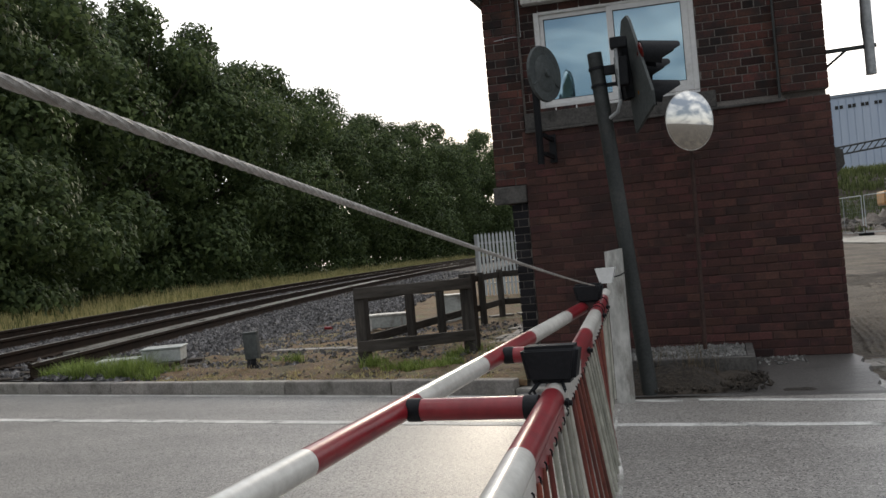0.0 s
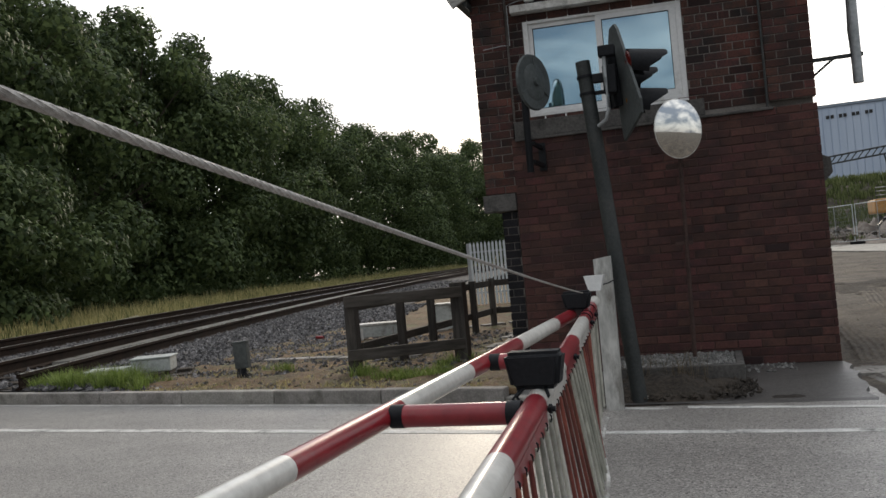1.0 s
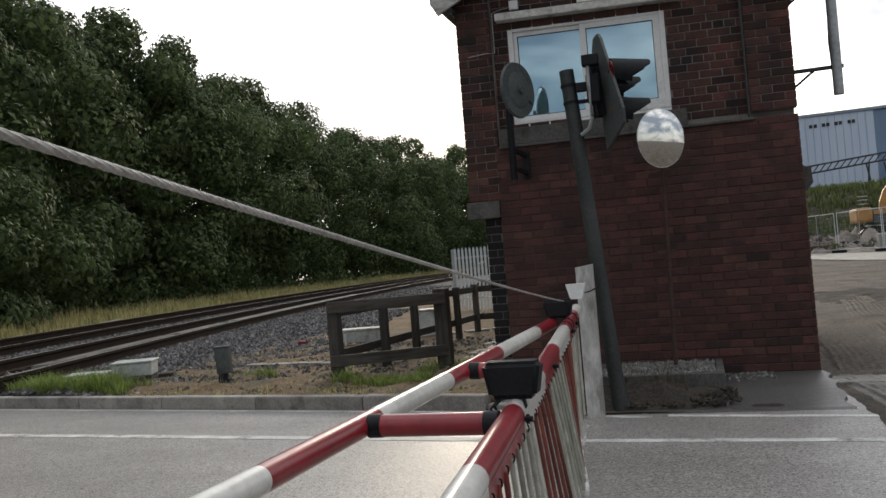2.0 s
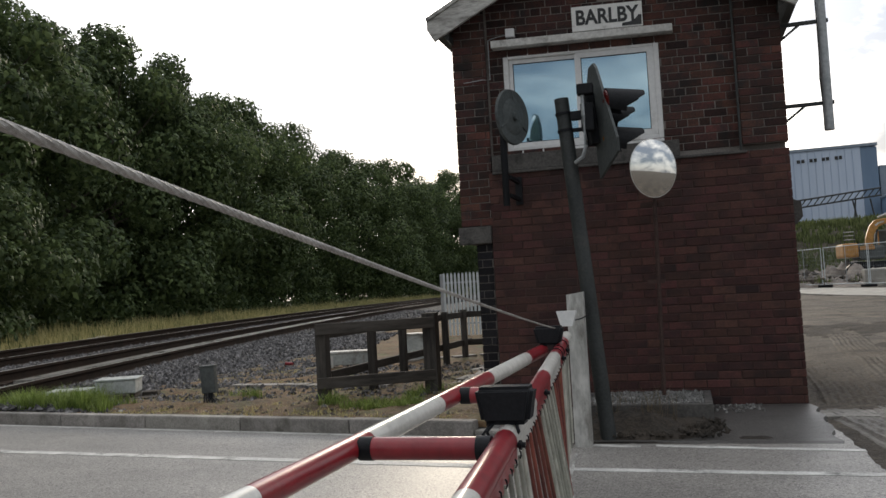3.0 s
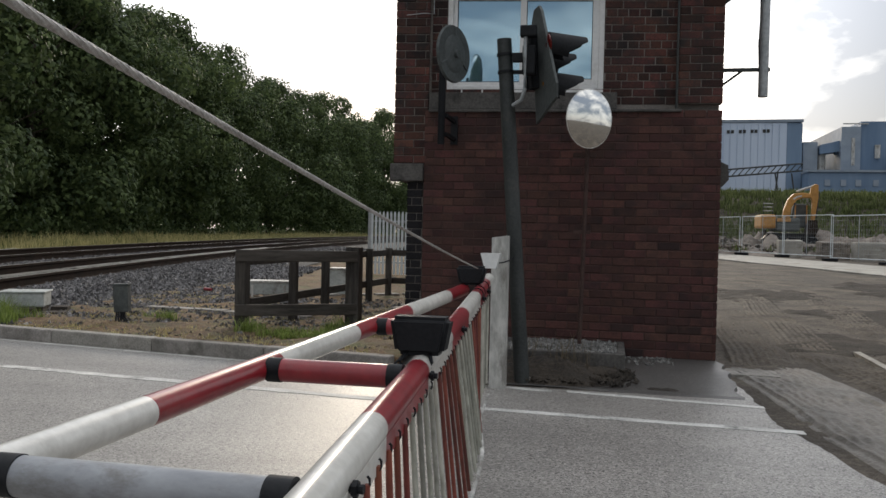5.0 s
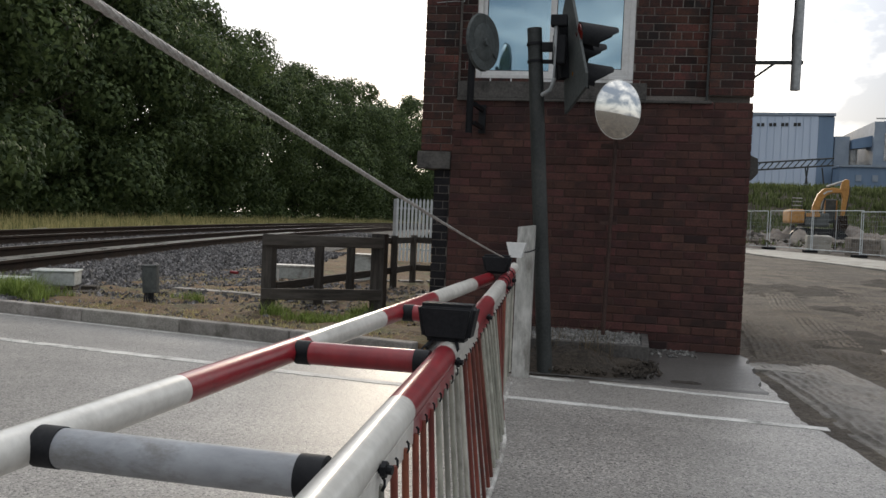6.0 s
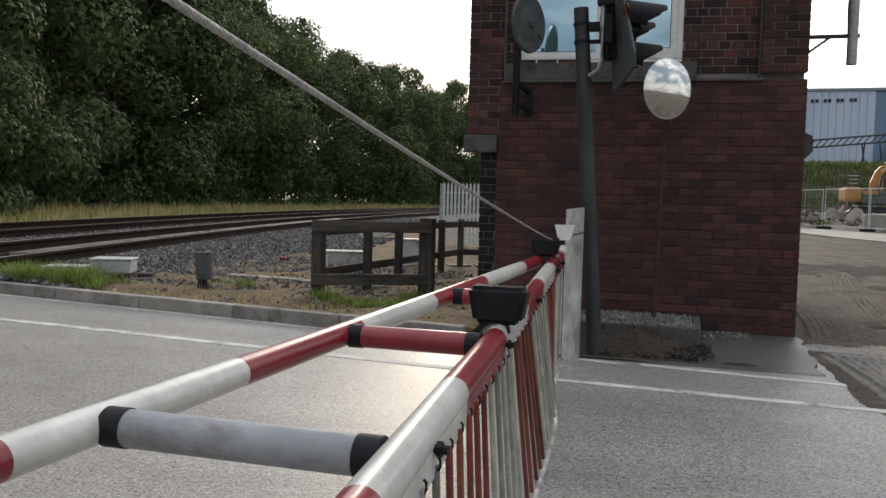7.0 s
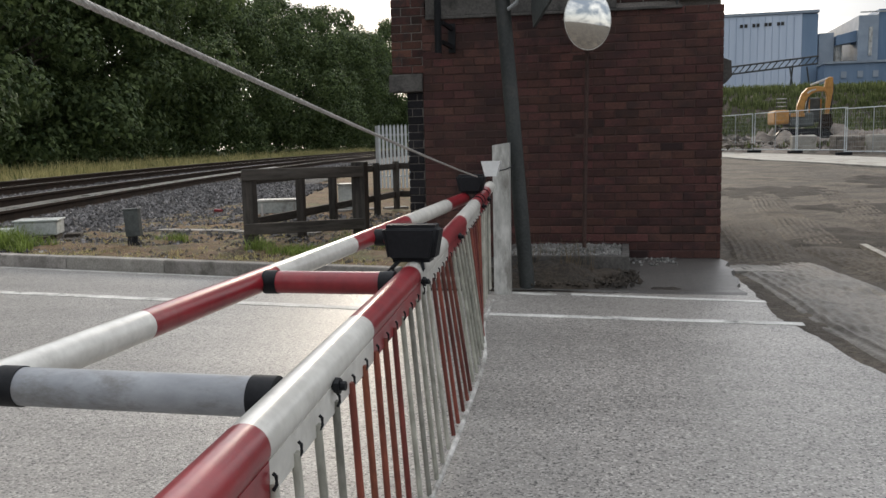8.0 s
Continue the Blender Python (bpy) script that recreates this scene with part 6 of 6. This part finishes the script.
def build_ruts():
    """ribbed tyre marks tyre and crawler marks pressed into the mud beside the road."""
    for x0, y0, x1, y1, wide, seed in ((1.98, 10.6, 2.75, 4.6, 1.15, 1), (3.0, 11.8, 3.75, 5.2, 1.1, 2), (2.25, 14.6, 2.1, 10.3, 0.9, 3), (3.5, 21.0, 2.9, 11.5, 0.8, 4), (5.0, 22.0, 4.2, 12.0, 0.8, 5)):
        d = Vector((x1 - x0, y1 - y0, 0))
        L = d.length
        d.normalize()
        side = Vector((-d.y, d.x, 0))
        nu, nv = 70, int(L / 0.08)
        verts = []
        for j in range(nv + 1):
            for i in range(nu + 1):
                u = (i / nu - 0.5) * wide
                p = Vector((x0, y0, 0)) + d * (L * j / nv) + side * (u + 0.10 * noise.noise(Vector((j * 0.03, seed, 0))))
                fade = min(1.0, min(i, nu - i) / 10) * min(1.0, min(j, nv - j) / 8)
                rib = 0.010 * math.sin(2 * math.pi * u / 0.085 + 1.5 * noise.noise(Vector((p.y * 0.9, u * 2, seed)))) * (0.65 + 0.8 * noise.noise(Vector((p.x * 1.5, p.y * 1.5, seed))))
                verts.append((p.x, p.y, ground_z(p.x, p.y) + 0.006 + (0.018 + rib + 0.02 * noise.noise(p * 6)) * fade - 0.03 * (1 - fade)))
        w = nu + 1
        faces = [(j * w + i, j * w + i + 1, (j + 1) * w + i + 1, (j + 1) * w + i) for j in range(nv) for i in range(nu)]
        tagged(from_arrays("tyre_ruts", verts, faces, TRACKED if seed == 1 else YARD), "ribbed tyre marks across worn muddy ground", "tyre marks", kind="structure")
    for x0, x1, y0, y1, h, sd in ((1.75, 5.4, 11.2, 13.9, 0.06, 1), (2.9, 8.0, 14.2, 18.6, 0.07, 2), (2.0, 6.2, 18.5, 23.0, 0.07, 3), (5.5, 11.0, 20.0, 27.0, 0.08, 4)):
        churned_mud(x0, x1, y0, y1, h, sd)


def churned_mud(x0, x1, y0, y1, h, seed, n=70):
    """A ragged low patch of dark mud that follows the yard and sinks into it at its rim."""
    verts = []
    for j in range(n + 1):
        for i in range(n + 1):
            u, v = i / n * 2 - 1, j / n * 2 - 1
            x, y = x0 + (x1 - x0) * i / n, y0 + (y1 - y0) * j / n
            p = Vector((x, y, seed))
            rim = 1 - math.hypot(u, v) + 0.55 * noise.noise(p * 0.8) + 0.3 * noise.noise(p * 2.6)
            clod = 0.45 * noise.noise(p * 1.5) + 0.35 * noise.noise(p * 4.5) + 0.2 * noise.noise(p * 11)
            body = smoothstep(0.0, 0.5, rim)
            verts.append((x, y, ground_z(x, y) - 0.05 * (1 - body) + h * body * (0.35 + 0.65 * clod)))
    w = n + 1
    faces = [(j * w + i, j * w + i + 1, (j + 1) * w + i + 1, (j + 1) * w + i) for j in range(n) for i in range(n)]
    tagged(from_arrays("mud", verts, faces, MUD), "low patch of dark churned mud in the yard", "mud", kind="structure")


build_ruts()


def yard_strip(name, pts, lift, material, label, category):
    """A thin slab laid over the uneven yard; pts are pairs of its two long edges."""
    bm = bmesh.new()
    rows = []
    for (ax, ay), (bx, by) in pts:
        row = []
        for i in range(5):
            x, y = ax + (bx - ax) * i / 4, ay + (by - ay) * i / 4
            row.append((bm.verts.new((x, y, ground_z(x, y) + lift)), bm.verts.new((x, y, ground_z(x, y) - 0.1))))
        rows.append(row)
    for a, b in zip(rows, rows[1:]):
        for i in range(4):
            bm.faces.new((a[i][0], b[i][0], b[i + 1][0], a[i + 1][0]))
        bm.faces.new((a[0][0], a[0][1], b[0][1], b[0][0]))
        bm.faces.new((a[4][0], b[4][0], b[4][1], a[4][1]))
    bmesh.ops.recalc_face_normals(bm, faces=bm.faces)
    return tagged(part(name, bm, material), label, category, kind="structure")


def lerp_row(k, near, far):
    x, y = 2.0 + 1.4 * k, 58.0 - 3.2 * k
    return ((x - near * 0.55, y - near), (x - far * 0.55, y - far))


yard_strip("concrete_road", [lerp_row(k, 5.5, 0.9) for k in range(0, 13)], 0.05, CONCRETE, "pale concrete roadway along the mesh fence", "road")
yard_strip("concrete_slab", [((1.52, 9.62), (1.6, 10.05)), ((1.8, 9.58), (1.86, 10.02)), ((2.08, 9.55), (2.1, 9.98))], 0.03, KERB_MAT, "broken concrete slab at the corner of the building", "slab")
yard_strip("concrete_edging", [((3.34, 11.7), (3.42, 11.7)), ((3.28, 10.3), (3.37, 10.3)), ((3.2, 9.2), (3.3, 9.2))], 0.045, CONCRETE, "pale concrete edging strip in the mud", "edging")


def build_mesh_fence():
    bm = bmesh.new()
    w, h = 3.45, 2.0
    sweep(bm, [(0.02, 0, 0.08), (0.02, 0, h), (w - 0.02, 0, h), (w - 0.02, 0, 0.08)], 0.024, 6)
    tube(bm, (0.02, 0, 0.16), (w - 0.02, 0, 0.16), 0.02, seg=6)
    frame_me = mesh_of("panel_frame", bm, PALE_STEEL)
    bm = bmesh.new()
    for i in range(1, 24):
        tube(bm, (i * w / 24, 0, 0.16), (i * w / 24, 0, h), 0.0028, seg=3, caps=False)
    for j in range(1, 9):
        tube(bm, (0, 0, 0.16 + j * (h - 0.16) / 9), (w, 0, 0.16 + j * (h - 0.16) / 9), 0.0028, seg=3, caps=False)
    mesh_me = mesh_of("mesh_infill", bm, GALV)
    foot_me = mesh_of("foot_block", box(bmesh.new(), (-0.35, -0.12, 0.0), (0.35, 0.12, 0.13), 0.03), BLACK)
    brace_me = mesh_of("upright", tube(bmesh.new(), (w / 2, 0, 0.16), (w / 2, 0, h), 0.02, seg=6), GALV)
    for k in range(7):
        x, y = 2.0 + 1.4 * (k + 1.6), 58.0 - 3.2 * (k + 1.6)
        ang = math.atan2(-3.2, 1.4)
        p = thing("mesh_fence_panel", "temporary steel mesh site fence panel", "fence panel",
                  Matrix.Translation((x, y, ground_z(x, y) + 0.02)) @ Matrix.Rotation(ang + random.uniform(-0.05, 0.05), 4, "Z"), group="site fence panels")
        for name, me, m in (("panel_frame", frame_me, Matrix()), ("mesh_infill", mesh_me, Matrix()), ("foot_block", foot_me, Matrix.Rotation(radians(90), 4, "Z")), ("upright", brace_me, Matrix())):
            piece(name, me, p, m)


build_mesh_fence()


def build_rubble():
    def pile(rng, r):
        x, y = rng.uniform(4, 22), rng.uniform(46, 64)
        return x, y, ground_z(x, y) + 0.5 + 0.5 * noise.noise(Vector((x * 0.4, y * 0.3, 2)))

    mound("rubble_heap", 4, 24, 44.5, 66, 0.45, 1.5, RUBBLE, "heap of brick and concrete rubble behind the fence", "rubble", n=70, seed=7.0, freq=0.7)
    loose_stones("rubble_stones", 1700, pile, 0.05, 0.22, RUBBLE, "broken bricks and stones on the rubble heap", "rubble", 45)
    rng = random.Random(12)
    for k, (x, y, sx, h) in enumerate(((9.2, 45.4, 1.1, 0.85), (10.7, 43.2, 1.3, 0.8), (12.1, 42.2, 1.5, 0.85), (13.4, 40.4, 1.5, 0.9), (14.8, 39.6, 1.6, 0.85), (7.4, 50.0, 1.2, 0.6))):
        b = thing("concrete_block", "weathered broken concrete block beside the site fence", "concrete block",
                  Matrix.Translation((x, y, ground_z(x, y))) @ Matrix.Rotation(rng.uniform(-0.3, 0.3), 4, "Z"), group="concrete blocks")
        bm = box(bmesh.new(), (-sx / 2, -0.4, -0.1), (sx / 2, 0.4, h), 0.06)
        for v in bm.verts:
            v.co += Vector((noise.noise(v.co * 2 + Vector((k, 0, 0))), noise.noise(v.co * 2 + Vector((0, k, 5))), noise.noise(v.co * 2 + Vector((3, 0, k))))) * 0.06
        part("block", bm, CONCRETE if k % 2 == 0 else RUBBLE, b)


build_rubble()

bank_spots = []
for _ in range(2600):
    gx, gy = random.uniform(6, 40), random.uniform(70, 86)
    bank_spots.append((gx, gy, ground_z(gx, gy), 0.5, random.uniform(0.5, 1.2)))
heap_spots = []
for _ in range(500):
    gx, gy = random.uniform(4, 20), random.uniform(45, 64)
    if noise.noise(Vector((gx * 0.3, gy * 0.3, 4))) > 0.0:
        heap_spots.append((gx, gy, ground_z(gx, gy) + 0.3, 0.35, random.uniform(0.3, 0.8)))
blades("rubble_weeds", heap_spots, BANK_GRASS, "weeds growing among the rubble", "weeds", 0.5, 0.06, 9, seed=18)
blades("bank_weeds", bank_spots, BANK_GRASS, "rough green weeds on the bank before the works", "weeds", 0.6, 0.10, 10, seed=8)


def build_excavator():
    e = thing("excavator", "yellow tracked excavator with its arm folded, on the rubble", "excavator")
    y = 52.0
    for dy in (-1.1, 0.6):
        bm = bmesh.new()
        prism(bm, [(8.8, 1.15), (9.1, 0.85), (11.5, 0.85), (11.8, 1.15), (11.8, 1.5), (11.5, 1.8), (9.1, 1.8), (8.8, 1.5)], y + dy, y + dy + 0.5)
        track = part("track", bm, BLACK, e, "black crawler track")
        for k in range(5):
            part("roller", tube(bmesh.new(), (9.25 + 0.52 * k, y + dy - 0.03, 1.2), (9.25 + 0.52 * k, y + dy - 0.002, 1.2), 0.17, seg=12), DARK_STEEL, track)
    part("undercarriage", box(bmesh.new(), (9.3, y - 0.6, 1.2), (11.2, y + 0.6, 1.85), 0.05), BLACK, e)
    part("counterweight", box(bmesh.new(), (8.69, y - 1.2, 2.1), (9.5, y + 1.2, 2.9), 0.14), YELLOW, e)
    part("engine_cover", box(bmesh.new(), (9.51, y - 1.1, 1.95), (10.8, y + 1.1, 2.72), 0.1), DARK_BOX, e)
    part("side_panel", box(bmesh.new(), (9.56, y - 1.13, 2.5), (10.3, y - 1.102, 2.7)), YELLOW, e)
    cab = part("cab", box(bmesh.new(), (10.72, y + 0.1, 2.2), (11.4, y + 1.1, 3.58), 0.1), DARK_BOX, e, "dark glazed cab")
    for x in (10.73, 11.35):
        part("cab_pillar", box(bmesh.new(), (x, y + 0.05, 2.3), (x + 0.06, y + 0.098, 3.5)), YELLOW, cab)
    bm = bmesh.new()
    prism(bm, [(9.95, 2.5), (10.02, 3.17), (10.25, 3.81), (10.55, 4.13), (11.03, 4.2), (11.5, 4.12), (11.5, 3.9), (11.04, 3.9), (10.7, 3.74), (10.45, 3.32), (10.32, 2.5)], y - 0.5, y - 0.2)
    bmesh.ops.bevel(bm, geom=list(bm.edges), offset=0.03, segments=1, affect="EDGES")
    boom_arm = part("boom", bm, YELLOW, e)
    part("decal", prism(bmesh.new(), [(10.50, 3.86), (10.72, 4.0), (10.98, 4.05), (10.98, 3.97), (10.76, 3.92), (10.56, 3.78)], y - 0.515, y - 0.501), PALE_POST, boom_arm, "pale worn marking")
    bm = bmesh.new()
    prism(bm, [(11.48, 4.55), (11.69, 4.70), (11.87, 4.64), (11.88, 3.9), (11.7, 2.6), (11.52, 2.6), (11.56, 3.6), (11.42, 4.05)], y - 0.48, y - 0.22)
    bmesh.ops.bevel(bm, geom=list(bm.edges), offset=0.025, segments=1, affect="EDGES")
    part("stick", bm, YELLOW, e)
    part("ram", tube(bmesh.new(), (10.7, y - 0.35, 4.26), (11.6, y - 0.35, 4.59), 0.06, seg=10), PALE_POST, e, "pale hydraulic ram")
    part("ram", tube(bmesh.new(), (11.93, y - 0.35, 4.2), (11.8, y - 0.35, 2.75), 0.045, seg=10), DARK_STEEL, e)
    part("ram", tube(bmesh.new(), (10.42, y - 0.56, 2.5), (10.6, y - 0.56, 3.6), 0.05, seg=10), DARK_STEEL, e)
    bm = bmesh.new()
    prism(bm, [(11.42, 2.62), (11.75, 2.62), (11.86, 2.1), (11.66, 1.6), (11.2, 1.75), (11.3, 2.2)], y - 0.8, y + 0.1)
    part("bucket", bm, RAIL_SIDE, e, "rusty digging bucket")
    for z in (3.1, 3.32, 3.52):
        part("handrail", tube(bmesh.new(), (8.78, y - 1.1, z), (9.34, y - 1.1, z), 0.025, seg=6), PALE_POST, e)
    for x in (8.8, 9.32):
        part("handrail", tube(bmesh.new(), (x, y - 1.1, 2.85), (x, y - 1.1, 3.52), 0.02, seg=6), DARK_STEEL, e)


build_excavator()


# ---------------------------------------------------------------- works in the distance
def corrugated(bm, x0, x1, y, z0, z1, step=1.0):
    n = int((x1 - x0) / step)
    for i in range(n):
        a = x0 + (x1 - x0) * i / n
        b = x0 + (x1 - x0) * (i + 0.86) / n
        box(bm, (a, y - 0.12, z0), (b, y + 0.02, z1))
    return bm


def build_works():
    y = 150.0
    h = thing("factory_hall", "large pale blue metal-clad factory hall with small high windows", "factory")
    part("wall", box(bmesh.new(), (4, y, 3), (28.85, y + 40, 21.4)), BLUE_CLAD, h)
    part("cladding", corrugated(bmesh.new(), 4, 28.8, y, 3, 21.3, 1.1), BLUE_CLAD, h)
    # deeper blue than the front puts this end's shade into its colour
    bm = bmesh.new()
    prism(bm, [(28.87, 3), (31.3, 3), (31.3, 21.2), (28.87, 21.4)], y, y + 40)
    part("end_wall", bm, DEEP_CLAD, h, "end wall with its shade painted in as deep blue")
    part("roof", box(bmesh.new(), (3.8, y - 0.3, 21.42), (31.4, y + 40.3, 21.85)), GREY_CLAD, h)
    for k, x in enumerate((19.4, 20.1, 21.35, 22.0, 23.25, 23.87, 25.2, 25.82)):
        part("window", box(bmesh.new(), (x - 0.24, y - 0.2, 19.5 + 0.02 * k), (x + 0.24, y - 0.05, 20.05 + 0.02 * k)), SIGN_BLACK, h)
    c = thing("conveyor", "long dark lattice conveyor bridge in front of the hall", "conveyor")
    yc = 138.0
    bm = bmesh.new()
    a, b = Vector((10, yc, 10.6)), Vector((29.0, yc, 12.3))
    for dz in (0, 1.1):
        tube(bm, a + Vector((0, 0, dz)), b + Vector((0, 0, dz)), 0.14, seg=5)
    for i in range(20):
        p, q = a.lerp(b, i / 20), a.lerp(b, (i + 1) / 20)
        tube(bm, p, q + Vector((0, 0, 1.1)), 0.08, seg=4)
    part("truss", bm, DARK_STEEL, c)
    for x in (24.6, 26.2, 28.6):
        part("leg", tube(bmesh.new(), (x, yc, 4), (x - (1.2 if x > 25 else -0.8), yc, 11.9), 0.12, seg=5), DARK_STEEL, c)
    t = thing("process_tower", "grey process tower with a brown pitched roof and a linking bridge", "tower")
    part("tower", box(bmesh.new(), (31.9, y + 2, 3), (34.2, y + 12, 18.3)), GREY_CLAD, t)
    part("silo", tube(bmesh.new(), (35.0, y + 3, 3), (35.0, y + 3, 17.2), 0.7, seg=16), PALE_POST, t, smooth=True)
    part("roof", prism(bmesh.new(), [(30.6, 17.6), (35.4, 17.2), (34.2, 18.6), (32.0, 20.3)], y + 14, y + 30), BROWN_ROOF, t, "brown pitched roof")
    part("roof_wall", box(bmesh.new(), (30.8, y + 14.1, 3), (35.2, y + 29.9, 17.3)), GREY_CLAD, t)
    part("bridge", prism(bmesh.new(), [(34.4, 16.2), (37.4, 16.6), (37.4, 18.4), (34.4, 17.7)], y + 1, y + 5), DEEP_CLAD, t, "dark blue covered bridge")
    b2 = thing("factory_block", "blue-grey metal-clad factory block with stepped roof", "factory")
    part("wall", box(bmesh.new(), (37.4, y, 3), (40.4, y + 30, 20.6)), GREY_CLAD, b2)
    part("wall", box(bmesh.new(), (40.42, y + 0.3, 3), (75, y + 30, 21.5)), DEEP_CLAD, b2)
    part("roof_rail", box(bmesh.new(), (37.6, y - 0.1, 21.0), (41.5, y + 0.1, 21.2)), PALE_POST, b2)
    for x, z, w, hh in ((39.0, 14.2, 0.5, 4.5), (42.6, 15.4, 0.8, 2.2), (45.2, 15.8, 0.7, 1.6), (46.6, 15.8, 2.5, 1.6), (43.0, 11.6, 1.6, 1.2)):
        part("window", box(bmesh.new(), (x, y - 0.15, z), (x + w, y + 0.1, z + hh)), PALE_POST if w < 1 else SIGN_BLACK, b2)
    lo = thing("factory_shed", "long low blue shed in front of the factory block", "shed")
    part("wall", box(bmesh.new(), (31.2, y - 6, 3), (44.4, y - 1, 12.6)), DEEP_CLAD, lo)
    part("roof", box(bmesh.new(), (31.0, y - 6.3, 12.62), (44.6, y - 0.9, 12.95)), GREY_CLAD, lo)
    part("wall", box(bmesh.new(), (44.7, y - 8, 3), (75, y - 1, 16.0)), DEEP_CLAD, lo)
    for x in (33.6, 36.0, 38.2, 40.8):
        part("window", box(bmesh.new(), (x, y - 6.15, 10.4), (x + 0.8, y - 5.9, 11.4)), GREY_CLAD, lo)
    vans = random.Random(2)
    for x in (21.5, 27.0, 33.0, 38.5):
        v = thing("parked_van", "white parked van in front of the works", "van", Matrix.Translation((x, 128, ground_z(x, 128))), group="parked vans")
        part("body", prism(bmesh.new(), [(-2, 0.4), (2, 0.4), (2, 1.2), (1.3, 2.0), (-2, 2.1)], -0.9, 0.9), UPVC, v)
        for wx in (-1.3, 1.2):
            part("wheel", tube(bmesh.new(), (wx, -0.95, 0.4), (wx, -0.7, 0.4), 0.4, seg=12), BLACK, v)


build_works()


def small_finds():
    p = thing("plank", "pale weathered plank lying in the grass by the track", "plank")
    part("board", board(bmesh.new(), PLANK[0], PLANK[1], 0.09, 0.2), CONCRETE, p)
    c = thing("drinks_can", "crushed red drinks can on the ballast", "can")
    part("shell", tube(bmesh.new(), (CAN[0], CAN[1], CAN[2] + 0.035), (CAN[0] + 0.16, CAN[1] - 0.03, CAN[2] + 0.03), 0.035, 0.03, 12), RED_TUBE, c, smooth=True)


PLANK = (Vector((-19.7, 24.3, 0.42)), Vector((-21.9, 28.5, 0.45)))
CAN = (-7.44, 15.57, 0.17)
small_finds()
